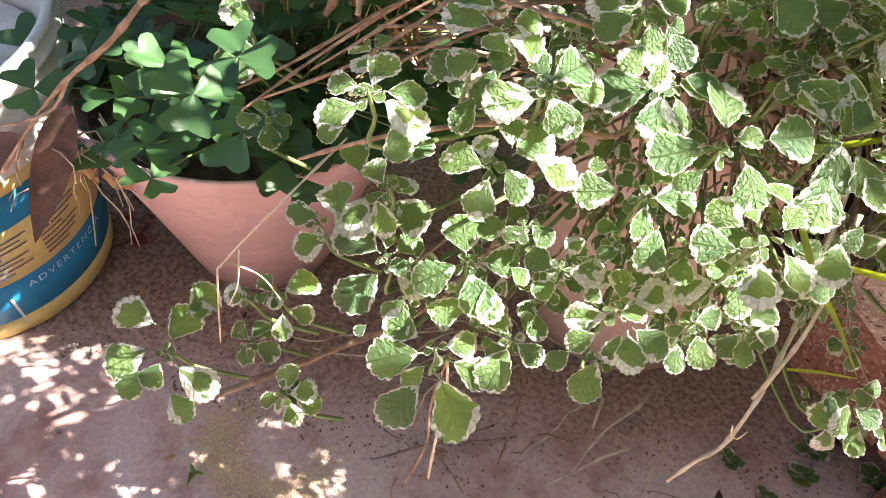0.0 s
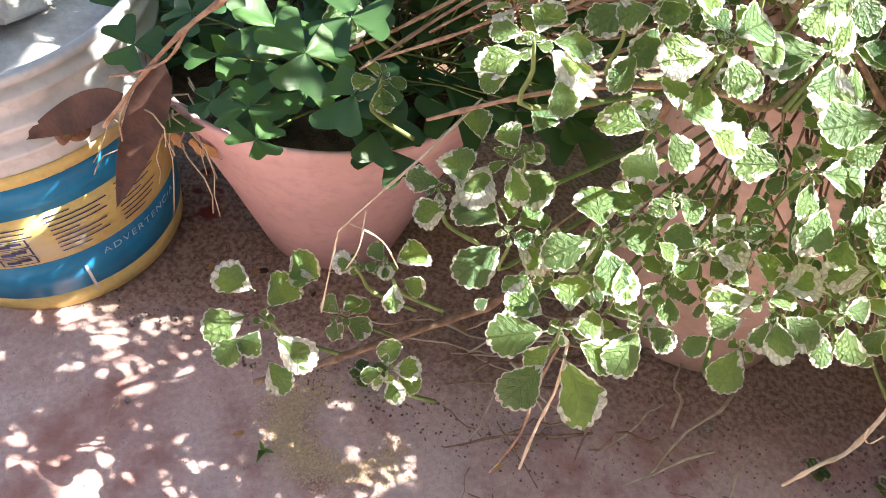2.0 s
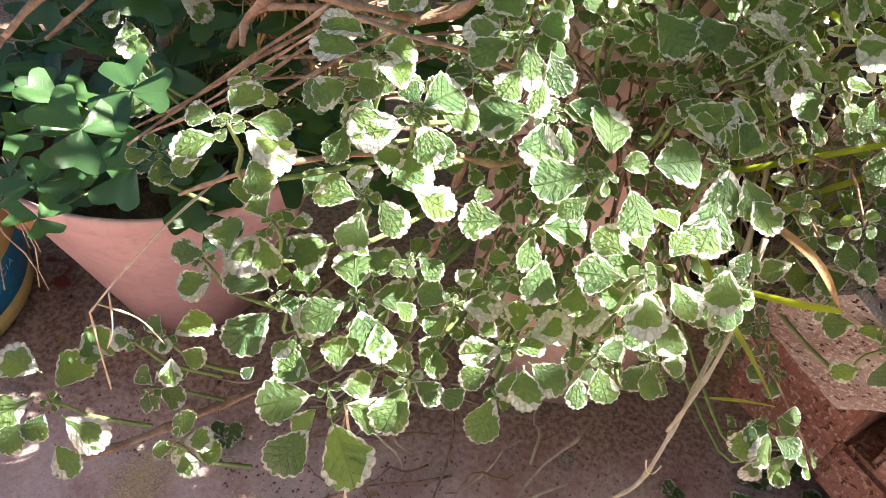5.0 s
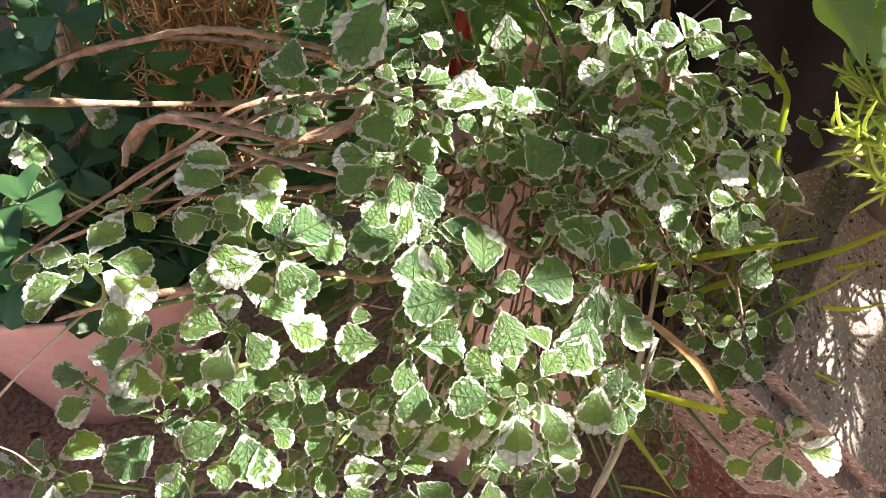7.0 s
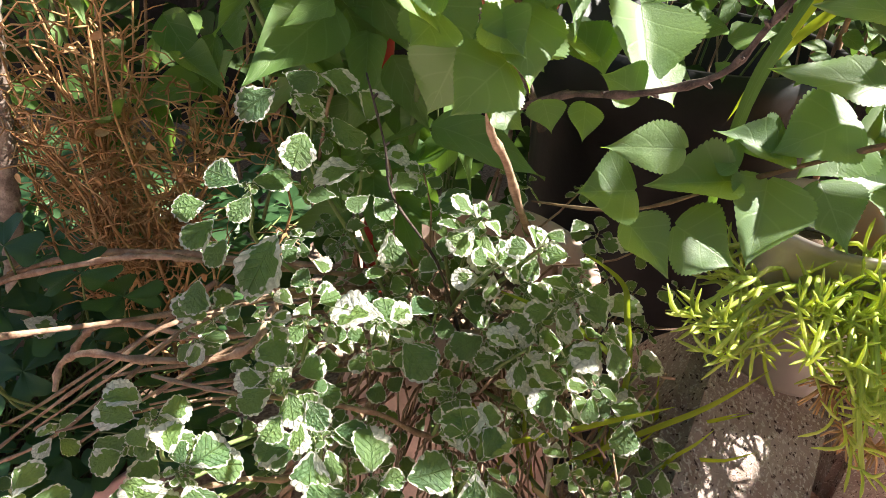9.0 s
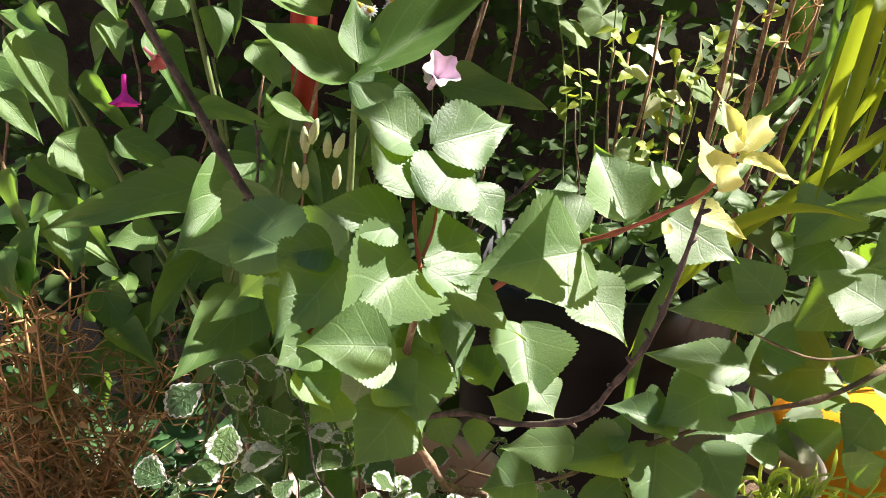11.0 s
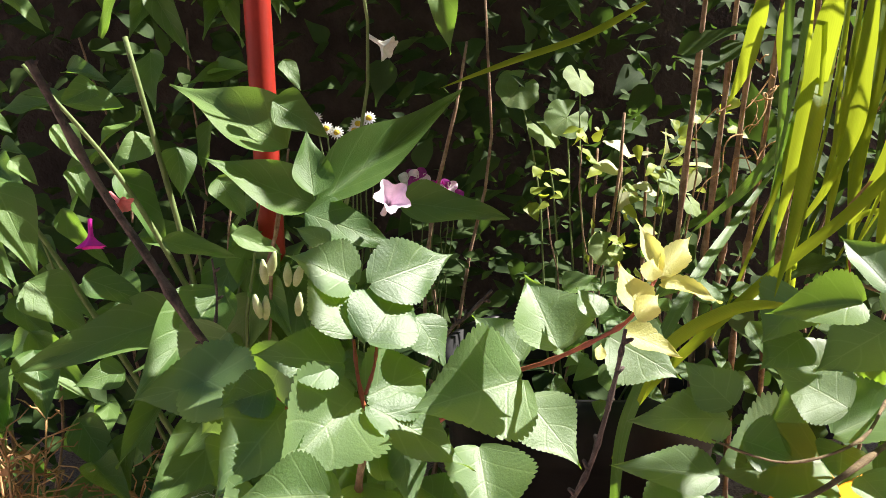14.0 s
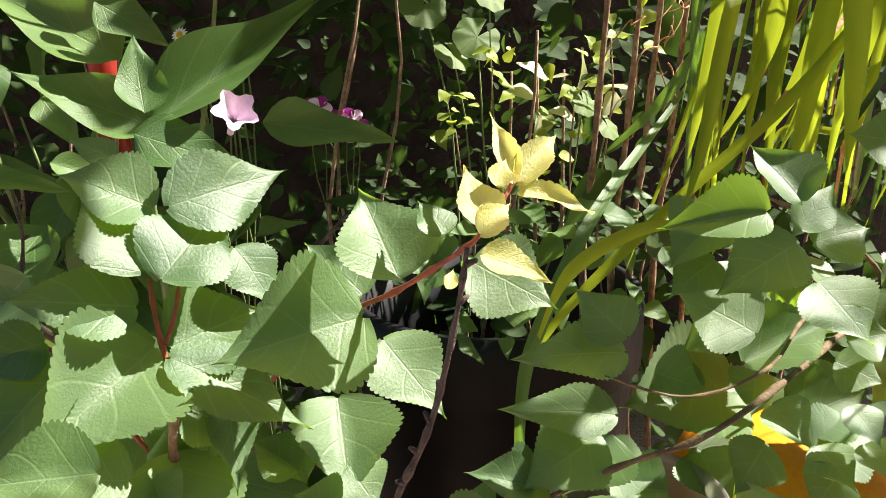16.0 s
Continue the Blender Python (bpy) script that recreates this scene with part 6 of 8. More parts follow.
for i in range(66):
    a = nr.uniform(0, 2 * math.pi)
    rad = nr.uniform(0.02, 0.135)
    tip = Vector((0.765 + math.cos(a) * rad * (1.15 if math.cos(a) < 0 else 1.2), 0.045 + math.sin(a) * rad * 0.8 - 0.015, 0.532 + 0.042 * (1 - rad / 0.1) - 0.55 * max(0, rad - 0.05) * max(0.0, -math.sin(a) + 0.3) * (0.4 + 1.3 * max(0.0, math.cos(a))) + nr.uniform(-0.02, 0.022)))
    stem = Build()
    stem.tube(bend((0.750 + nr.uniform(-0.03, 0.03), 0.09 + nr.uniform(-0.03, 0.03), 0.50), tip, 0.03, 0.004, 7, i), 0.0022, 0.0016, 5)
    part("stem", stem, "needle", succ)
    d = (tip - Vector((0.745, 0.07, 0.49))).normalized()
    for k2 in range(15):
        s = k2 / 14
        foot = tip - d * 0.055 * (1 - s)
        o = d.orthogonal().normalized()
        o = Matrix.Rotation(k2 * 2.4 + i, 3, d) @ o
        way = d * (0.35 + 0.9 * s) + o * (1.15 - 0.75 * s) + Vector((0, 0, 0.25))
        m = leaf_frame(foot, way, d, nr.uniform(0.020, 0.040), 0.8)
        if count < 290 and tip.y < 0.05:
            part("leaf", FM[(i + k2) % 5], None, succ, at=m)
            count += 1
        else:
            rest.add(FING[(i + k2) % 5], m)
part("hind_leaves", rest, "needle", succ, kind="stuff")
for cx, cy, cz in ((0.735, 0.0, 0.500), (0.752, -0.012, 0.472), (0.772, -0.016, 0.466)):
    b = Build()
    for i in range(34):
        d = Vector((nr.uniform(-1, 1), nr.uniform(-1, 0.2), nr.uniform(-1, 0.5))).normalized()
        b.tube(bend((cx, cy, cz), Vector((cx, cy, cz)) + d * nr.uniform(0.012, 0.026), 0.002, 0.001, 4, i), 0.0013, 0.0006, 4)
    part("withered_tuft", b, "tanleaf", succ, "withered brown tuft")

# grass among the shrub
grass = thing("grass_clump", (0.6, 0.02, 0.30), "long green grass blades growing through the shrub", "grass")


def ribbon(plant, pts, w, mat, label="", name="blade", face=(0, -0.8, 0.6), n=6, keel=0.3):
    """A long folded blade along pts."""
    line = through_pts(pts, n)
    b = Build()
    rows, uvs = [], []
    for i, p in enumerate(line):
        s = i / (len(line) - 1)
        d = (line[min(i + 1, len(line) - 1)] - line[max(i - 1, 0)]).normalized()
        x = d.cross(Vector(face)).normalized()
        z = x.cross(d)
        ww = w * 0.5 * max(0.03, strap(s))
        rows.append([tuple(p + x * u * ww + z * keel * abs(u) * ww) for u in (-1, -0.5, 0, 0.5, 1)])
        uvs.append([(u * 0.5 + 0.5, s) for u in (-1, -0.5, 0, 0.5, 1)])
    b.grid(rows, uvs)
    return part(name, b, mat, plant, label)


ribbon(grass, [(0.60, 0.0, 0.40), (0.602, 0.0, 0.482), (0.591, 0.0, 0.534), (0.582, 0.0, 0.56), (0.555, 0.02, 0.568)], 0.0045, "blade")
ribbon(grass, [(0.60, 0.0, 0.42), (0.601, 0.0, 0.482), (0.56, 0.0, 0.519), (0.527, 0.0, 0.533), (0.503, 0.01, 0.534)], 0.004, "blade")
ribbon(grass, [(0.50, -0.01, 0.40), (0.546, -0.02, 0.432), (0.591, -0.03, 0.467), (0.63, -0.032, 0.49)], 0.004, "blade")
ribbon(grass, [(0.56, -0.02, 0.40), (0.606, -0.02, 0.442), (0.663, 0.0, 0.467), (0.694, 0.0, 0.507)], 0.0042, "blade")
ribbon(grass, [(0.50, -0.10, 0.44), (0.513, -0.10, 0.418), (0.539, -0.10, 0.381), (0.57, -0.10, 0.346), (0.605, -0.095, 0.300)], 0.0042, "blade")
ribbon(grass, [(0.606, -0.094, 0.298), (0.601, -0.06, 0.254), (0.587, -0.03, 0.207)], 0.0042, "blade")
ribbon(grass, [(0.545, -0.06, 0.425), (0.575, -0.09, 0.425), (0.60, -0.10, 0.400)], 0.005, "tanleaf", "withered tan blade")
ribbon(grass, [(0.60, -0.10, 0.402), (0.58, -0.085, 0.385), (0.54, -0.07, 0.372)], 0.0045, "blade")
for i in range(14):
    p = Vector((0.60 + nr.uniform(-0.08, 0.06), 0.03 + nr.uniform(-0.03, 0.05), 0.32))
    q = p + Vector((nr.uniform(-0.1, 0.12), nr.uniform(-0.06, 0.04), nr.uniform(0.06, 0.16)))
    ribbon(grass, bend(p, q, 0.02, 0.004, 5, i), 0.0032, "blade", n=3)

# ---------------------------------------------------------------- apricot saplings
sapling = thing("apricot_sapling", (0.57, 0.25, 0.0), "young apricot sapling with serrated green leaves and red shoots", "tree")
branch(sapling, [(0.57, 0.25, 0.0), (0.57, 0.25, 0.30), (0.56, 0.20, 0.44), (0.54, 0.12, 0.51), (0.517, 0.052, 0.566), (0.498, 0.0, 0.632), (0.485, -0.04, 0.674), (0.491, -0.08, 0.74), (0.497, -0.085, 0.773), (0.498, -0.09, 0.791)], 0.0062, 0.0024, "bark")
branch(sapling, [(0.489, -0.03, 0.69), (0.52, -0.04, 0.75), (0.562, -0.07, 0.797), (0.585, -0.09, 0.815), (0.602, -0.105, 0.830), (0.616, -0.11, 0.842), (0.630, -0.10, 0.860)], 0.0022, 0.0013, "redstem", "red_shoot", label="glossy red shoot")
branch(sapling, [(0.498, -0.09, 0.788), (0.494, -0.085, 0.806), (0.492, -0.08, 0.822)], 0.0018, 0.0012, "redstem", "red_shoot", label="glossy red shoot")
branch(sapling, [(0.498, -0.09, 0.798), (0.502, -0.085, 0.810), (0.503, -0.08, 0.820)], 0.0014, 0.001, "redstem", "red_shoot", label="glossy red shoot")
branch(sapling, [(0.434, -0.07, 0.795), (0.446, -0.075, 0.793), (0.463, -0.08, 0.778), (0.487, -0.06, 0.71)], 0.0012, 0.0020, "redstem", "red_shoot", label="glossy red shoot")
branch(sapling, [(0.61, -0.126, 0.842), (0.607, -0.127, 0.824), (0.601, -0.129, 0.798), (0.595, -0.129, 0.778), (0.586, -0.12, 0.753), (0.576, -0.11, 0.73), (0.548, -0.09, 0.712), (0.519, -0.06, 0.698), (0.488, -0.04, 0.676)], 0.0011, 0.0024, "darkbark", "dark_twig", label="bare dark twig with buds")
branch(sapling, [(0.329, -0.042, 0.955), (0.3341, -0.0397, 0.9406), (0.3515, -0.0317, 0.8925), (0.374, -0.0282, 0.849), (0.4005, -0.0305, 0.804), (0.425, 0.0, 0.755), (0.49, 0.01, 0.70), (0.52, 0.10, 0.62)], 0.0027, 0.0036, "darkbark", "dark_twig", 9, label="bare dark twig with buds")
branch(sapling, [(0.385, 0.035, 0.836), (0.387, 0.033, 0.81), (0.386, 0.02, 0.781)], 0.0009, 0.0014, "darkbark", "dark_twig")
branch(sapling, [(0.561, 0.0, 0.824), (0.546, 0.0, 0.808), (0.535, 0.0, 0.798), (0.51, -0.01, 0.76)], 0.0013, 0.0018, "darkbark", "dark_twig")
branch(sapling, [(0.399, 0.05, 0.662), (0.417, 0.03, 0.621), (0.426, 0.02, 0.589), (0.459, 0.02, 0.543), (0.48, 0.05, 0.46)], 0.0009, 0.0014, "darkbark", "dark_twig")
leaf_to(APR, sapling, (0.492, -0.085, 0.795), (0.463, -0.133, 0.776), (0.542, -0.507, 0.670), wide=0.99)
leaf_to(APR, sapling, (0.488, -0.087, 0.813), (0.450, -0.107, 0.825), (0.523, -0.520, 0.675), wide=0.82)
leaf_to(APR, sapling, (0.493, -0.089, 0.827), (0.473, -0.072, 0.863), (0.564, -0.520, 0.642), wide=0.93)
leaf_to(APR, sapling, (0.500, -0.090, 0.824), (0.519, -0.056, 0.848), (0.283, -0.809, 0.516), wide=0.81)
leaf_to(APR, sapling, (0.500, -0.071, 0.847), (0.544, -0.038, 0.857), (0.540, -0.694, 0.475), wide=0.69)
leaf_to(APR, sapling, (0.492, -0.066, 0.846), (0.461, -0.075, 0.864), (0.646, -0.575, 0.502), wide=0.95)
leaf_to(APR, sapling, (0.498, -0.085, 0.795), (0.530, -0.058, 0.801), (0.422, -0.635, 0.647), wide=1.02)
leaf_to(APR, sapling, (0.500, -0.092, 0.793), (0.554, -0.092, 0.764), (0.328, -0.516, 0.791), wide=0.56)
leaf_to(APR, sapling, (0.572, -0.083, 0.803), (0.521, -0.113, 0.801), (0.460, -0.660, 0.594), wide=0.89)
leaf_to(APR, sapling, (0.587, -0.098, 0.824), (0.573, -0.078, 0.853), (0.268, -0.721, 0.640), wide=1.16)
leaf_to(APR, sapling, (0.572, -0.074, 0.809), (0.550, -0.064, 0.831), (0.286, -0.708, 0.645), wide=1.03)
leaf_to(APR, sapling, (0.604, -0.101, 0.840), (0.596, -0.093, 0.852), (0.394, -0.674, 0.625), wide=1.02)
leaf_to(APR, sapling, (0.578, -0.046, 0.777), (0.605, -0.068, 0.748), (0.210, -0.618, 0.757), wide=0.97)
leaf_to(APR, sapling, (0.618, -0.060, 0.816), (0.652, -0.071, 0.798), (0.203, -0.801, 0.564), wide=1.13)
leaf_to(APR, sapling, (0.520, -0.059, 0.826), (0.539, -0.069, 0.803), (0.464, -0.547, 0.696), wide=0.82)
leaf_to(APR, sapling, (0.489, -0.119, 0.759), (0.456, -0.132, 0.772), (0.450, -0.516, 0.729), wide=0.95)
leaf_to(APR, sapling, (0.485, -0.068, 0.739), (0.510, -0.080, 0.716), (0.317, -0.470, 0.824), wide=1.35)
leaf_to(APR, sapling, (0.497, -0.074, 0.763), (0.523, -0.075, 0.748), (0.461, -0.603, 0.651), wide=1.04)
leaf_to(APR, sapling, (0.449, -0.075, 0.787), (0.435, -0.104, 0.774), (0.641, -0.568, 0.515), wide=1.26)
leaf_to(APR, sapling, (0.478, -0.060, 0.864), (0.463, -0.063, 0.875), (0.571, -0.584, 0.578), wide=0.78)
leaf_to(APR, sapling, (0.570, -0.071, 0.778), (0.549, -0.081, 0.778), (0.245, -0.586, 0.773), wide=0.83)
leaf_to(APR, sapling, (0.559, -0.050, 0.715), (0.573, -0.063, 0.700), (0.288, -0.609, 0.739), wide=1.35)
leaf_to(APR, sapling, (0.512, -0.068, 0.764), (0.522, -0.096, 0.736), (0.497, -0.466, 0.732), wide=0.50)
leaf_to(APR, sapling, (0.435, -0.058, 0.794), (0.383, -0.087, 0.797), (0.454, -0.600, 0.658), wide=0.74)
leaf_to(APR, sapling, (0.461, -0.095, 0.793), (0.437, -0.134, 0.769), (0.226, -0.587, 0.778), wide=0.75)
leaf_to(APR, sapling, (0.488, -0.138, 0.775), (0.452, -0.150, 0.780), (0.204, -0.664, 0.719), wide=0.89)
leaf_to(APR, sapling, (0.492, -0.080, 0.745), (0.505, -0.111, 0.717), (0.340, -0.517, 0.785), wide=1.06)
leaf_to(APR, sapling, (0.553, -0.023, 0.737), (0.560, -0.063, 0.702), (0.285, -0.736, 0.614), wide=1.03)
leaf_to(APR, sapling, (0.535, -0.051, 0.716), (0.513, -0.044, 0.729), (0.275, -0.606, 0.746), wide=1.16)
leaf_to(APR, sapling, (0.503, -0.064, 0.754), (0.524, -0.066, 0.746), (0.262, -0.711, 0.653), wide=1.35)
leaf_to(APR, sapling, (0.466, -0.126, 0.756), (0.447, -0.134, 0.758), (0.495, -0.577, 0.650), wide=1.35)
leaf_to(APR, sapling, (0.456, -0.094, 0.803), (0.434, -0.109, 0.800), (0.441, -0.711, 0.548), wide=0.97)
leaf_to(APR, sapling, (0.443, -0.106, 0.780), (0.435, -0.123, 0.769), (0.228, -0.719, 0.657), wide=1.35)
leaf_to(APR, sapling, (0.554, -0.070, 0.705), (0.535, -0.066, 0.714), (0.226, -0.643, 0.731), wide=1.35)
leaf_to(APR, sapling, (0.531, -0.064, 0.697), (0.531, -0.081, 0.683), (0.153, -0.560, 0.814), wide=0.88)
leaf_to(APR, sapling, (0.491, -0.099, 0.722), (0.472, -0.127, 0.707), (0.388, -0.555, 0.735), wide=1.09)
leaf_to(APR, sapling, (0.464, -0.122, 0.744), (0.455, -0.138, 0.735), (0.479, -0.484, 0.732), wide=1.35)
leaf_to(APR, sapling, (0.510, -0.065, 0.696), (0.517, -0.076, 0.685), (0.119, -0.572, 0.812), wide=1.19)
leaf_to(APR, sapling, (0.454, -0.124, 0.766), (0.440, -0.137, 0.762), (0.225, -0.696, 0.682), wide=1.35)
leaf_to(APR, sapling, (0.486, -0.074, 0.695), (0.505, -0.078, 0.685), (0.387, -0.636, 0.668), wide=1.08)
leaf_to(APR, sapling, (0.449, -0.127, 0.756), (0.466, -0.136, 0.740), (0.459, -0.549, 0.699), wide=1.17)
leaf_to(APR, sapling, (0.481, -0.095, 0.738), (0.499, -0.102, 0.725), (0.232, -0.671, 0.705), wide=1.35)
leaf_to(APR, sapling, (0.529, -0.038, 0.726), (0.540, -0.053, 0.709), (0.262, -0.730, 0.631), wide=1.32)

SUNNY += [p for p in (world_of(o) @ Vector((0, 0.5, 0)) for o in sapling.children if o.name.startswith("leaf")) if p.z > 0.775]
leaf_to(YOUNG, sapling, (0.616, -0.120, 0.847), (0.612, -0.105, 0.867), (0.216, -0.652, 0.727), wide=1.13, label="yellow young leaf")
leaf_to(YOUNG, sapling, (0.628, -0.103, 0.858), (0.623, -0.086, 0.883), (0.082, -0.750, 0.657), wide=0.60, label="yellow young leaf")
leaf_to(YOUNG, sapling, (0.630, -0.101, 0.858), (0.649, -0.085, 0.875), (0.280, -0.617, 0.735), wide=0.59, label="yellow young leaf")
leaf_to(YOUNG, sapling, (0.631, -0.099, 0.854), (0.659, -0.101, 0.848), (0.100, -0.608, 0.788), wide=0.62, label="yellow young leaf")
leaf_to(YOUNG, sapling, (0.614, -0.128, 0.847), (0.626, -0.118, 0.856), (0.076, -0.772, 0.632), wide=0.88, label="yellow young leaf")
leaf_to(YOUNG, sapling, (0.605, -0.097, 0.818), (0.608, -0.090, 0.824), (0.227, -0.667, 0.709), wide=0.98, label="yellow young leaf")
leaf_to(YOUNG, sapling, (0.619, -0.086, 0.827), (0.647, -0.089, 0.818), (0.214, -0.612, 0.761), wide=1.10, label="yellow young leaf")
leaf_to(YOUNG, sapling, (0.621, -0.113, 0.859), (0.626, -0.105, 0.868), (0.162, -0.721, 0.674), wide=1.18, label="yellow young leaf")

second = thing("apricot_sapling", (1.075, 0.20, 0.0), "branching apricot sapling with dull green leaves beside the pots, unseen crown added for shade", "tree")
branch(second, [(0.519, 0.05, 0.585), (0.575, 0.0, 0.612), (0.635, 0.01, 0.634), (0.704, 0.01, 0.666), (0.755, 0.0, 0.692), (0.84, 0.06, 0.70), (0.93, 0.15, 0.68), (1.02, 0.20, 0.62)], 0.0012, 0.0040, "olivebark")
branch(second, [(1.075, 0.20, 0.0), (1.07, 0.20, 0.42), (1.0, 0.20, 0.67), (0.93, 0.19, 0.75), (0.87, 0.18, 0.78), (0.855, 0.17, 0.79)], 0.0050, 0.0014, "olivebark")
branch(second, [(0.87, 0.18, 0.775), (0.858, 0.17, 0.79), (0.852, 0.165, 0.81)], 0.0014, 0.0010, "redstem", "red_shoot", label="glossy red shoot")
branch(second, [(1.0, 0.20, 0.67), (0.94, 0.17, 0.70), (0.86, 0.10, 0.715), (0.80, 0.03, 0.715), (0.74, 0.0, 0.715), (0.69, -0.01, 0.735)], 0.0026, 0.0009, "olivebark")
leaf_to(APR, second, (0.753, -0.038, 0.827), (0.701, -0.041, 0.822), (-0.062, -0.820, 0.568), wide=0.64)
leaf_to(APR, second, (0.819, 0.049, 0.810), (0.798, 0.078, 0.840), (0.071, -0.698, 0.712), wide=1.06)
leaf_to(APR, second, (0.787, -0.006, 0.802), (0.739, -0.022, 0.782), (-0.127, -0.671, 0.731), wide=0.83)
leaf_to(APR, second, (0.817, 0.043, 0.795), (0.845, 0.061, 0.819), (-0.111, -0.754, 0.648), wide=0.70)
leaf_to(APR, second, (0.824, 0.042, 0.787), (0.860, 0.044, 0.796), (-0.152, -0.656, 0.739), wide=1.24)
leaf_to(APR, second, (0.921, 0.108, 0.831), (0.886, 0.122, 0.839), (-0.059, -0.810, 0.584), wide=1.35)
leaf_to(APR, second, (0.783, 0.019, 0.742), (0.748, 0.043, 0.763), (0.019, -0.700, 0.714), wide=1.20)
leaf_to(APR, second, (0.815, 0.089, 0.690), (0.887, 0.106, 0.713), (-0.182, -0.615, 0.767), wide=0.69)
leaf_to(APR, second, (0.848, 0.070, 0.752), (0.865, 0.034, 0.724), (-0.090, -0.581, 0.809), wide=1.21)
leaf_to(APR, second, (0.702, -0.006, 0.755), (0.679, 0.014, 0.778), (-0.043, -0.763, 0.645), wide=0.97)
leaf_to(APR, second, (0.705, 0.006, 0.741), (0.642, -0.001, 0.744), (0.265, -0.545, 0.796), wide=0.60)
leaf_to(APR, second, (0.860, 0.189, 0.615), (0.757, 0.179, 0.609), (-0.100, -0.523, 0.847), wide=1.22)
leaf_to(APR, second, (0.703, 0.012, 0.699), (0.638, 0.014, 0.710), (0.249, -0.614, 0.749), wide=0.55)
leaf_to(APR, second, (0.699, 0.029, 0.676), (0.649, 0.002, 0.663), (0.077, -0.618, 0.782), wide=0.98)
leaf_to(APR, second, (0.656, 0.013, 0.654), (0.618, 0.018, 0.666), (0.193, -0.508, 0.840), wide=0.72)
leaf_to(APR, second, (0.816, 0.148, 0.583), (0.825, 0.109, 0.556), (-0.137, -0.579, 0.804), wide=1.35)
leaf_to(APR, second, (0.840, 0.069, 0.657), (0.896, 0.078, 0.670), (-0.033, -0.664, 0.747), wide=1.02)
leaf_to(APR, second, (0.844, 0.045, 0.646), (0.897, 0.053, 0.659), (-0.103, -0.617, 0.781), wide=0.95)
leaf_to(APR, second, (0.851, 0.047, 0.708), (0.874, 0.031, 0.699), (-0.252, -0.618, 0.745), wide=1.32)
leaf_to(APR, second, (0.707, 0.052, 0.642), (0.749, 0.043, 0.633), (0.134, -0.632, 0.763), wide=1.08)
leaf_to(APR, second, (0.866, 0.168, 0.640), (0.850, 0.139, 0.617), (-0.083, -0.704, 0.705), wide=1.26)
leaf_to(APR, second, (0.857, 0.048, 0.722), (0.884, 0.046, 0.726), (-0.160, -0.737, 0.657), wide=1.35)
leaf_to(APR, second, (0.784, 0.171, 0.643), (0.822, 0.159, 0.632), (-0.114, -0.685, 0.719), wide=1.35)
leaf_to(APR, second, (0.747, 0.039, 0.628), (0.711, 0.042, 0.632), (-0.010, -0.622, 0.783), wide=1.26)
leaf_to(APR, second, (0.851, 0.114, 0.703), (0.865, 0.093, 0.686), (-0.156, -0.523, 0.838), wide=1.35)
leaf_to(APR, second, (0.587, -0.046, 0.673), (0.545, -0.055, 0.674), (0.293, -0.737, 0.609), wide=0.66)
leaf_to(APR, second, (0.634, 0.001, 0.640), (0.577, -0.015, 0.636), (0.293, -0.540, 0.789), wide=0.66)
leaf_to(APR, second, (0.601, -0.017, 0.614), (0.641, -0.030, 0.600), (0.015, -0.674, 0.738), wide=1.27)
leaf_to(APR, second, (0.567, -0.047, 0.647), (0.535, -0.057, 0.647), (0.033, -0.656, 0.754), wide=1.35)
leaf_to(APR, second, (0.570, -0.028, 0.619), (0.598, -0.050, 0.599), (0.128, -0.452, 0.883), wide=0.94)
leaf_to(APR, second, (0.687, 0.018, 0.638), (0.705, -0.015, 0.612), (-0.070, -0.561, 0.825), wide=0.98)
leaf_to(APR, second, (0.655, 0.013, 0.638), (0.644, -0.034, 0.603), (0.140, -0.626, 0.767), wide=0.89)
leaf_to(APR, second, (0.823, 0.179, 0.569), (0.860, 0.153, 0.551), (-0.134, -0.508, 0.851), wide=1.35)
leaf_to(APR, second, (0.632, 0.002, 0.648), (0.613, 0.008, 0.655), (0.137, -0.581, 0.802), wide=1.35)
leaf_to(APR, second, (0.715, 0.059, 0.658), (0.679, 0.030, 0.635), (0.005, -0.719, 0.695), wide=1.07)
leaf_to(APR, second, (0.665, 0.022, 0.656), (0.634, 0.015, 0.653), (-0.000, -0.545, 0.839), wide=1.28)
leaf_to(APR, second, (0.805, 0.034, 0.661), (0.780, 0.018, 0.636), (0.1, -0.75, 0.6), wide=1.1)
leaf_to(APR, second, (0.831, 0.023, 0.665), (0.841, -0.005, 0.651), (0.1, -0.75, 0.6), wide=1.1)
leaf_to(APR, second, (0.839, 0.012, 0.654), (0.818, -0.002, 0.634), (0.1, -0.75, 0.6), wide=1.1)
leaf_to(APR, second, (0.853, 0.013, 0.670), (0.862, -0.013, 0.660), (0.1, -0.75, 0.6), wide=1.1)
leaf_to(APR, second, (0.811, 0.043, 0.682), (0.824, 0.017, 0.669), (0.1, -0.75, 0.6), wide=1.1)
leaf_to(APR, second, (0.860, -0.006, 0.647), (0.870, -0.027, 0.648), (0.1, -0.75, 0.6), wide=1.1)
leaf_to(APR, second, (0.786, 0.021, 0.625), (0.807, 0.008, 0.641), (0.1, -0.75, 0.6), wide=1.1)
leaf_to(APR, second, (0.850, 0.025, 0.689), (0.857, 0.001, 0.677), (0.1, -0.75, 0.6), wide=1.1)
SUNNY += [p for p in (world_of(o) @ Vector((0, 0.5, 0)) for o in second.children if o.name.startswith("leaf")) if p.z > 0.80 or p.z < 0.66 and int(p.x * 1000) % 3 == 0]
tr = random.Random(66)
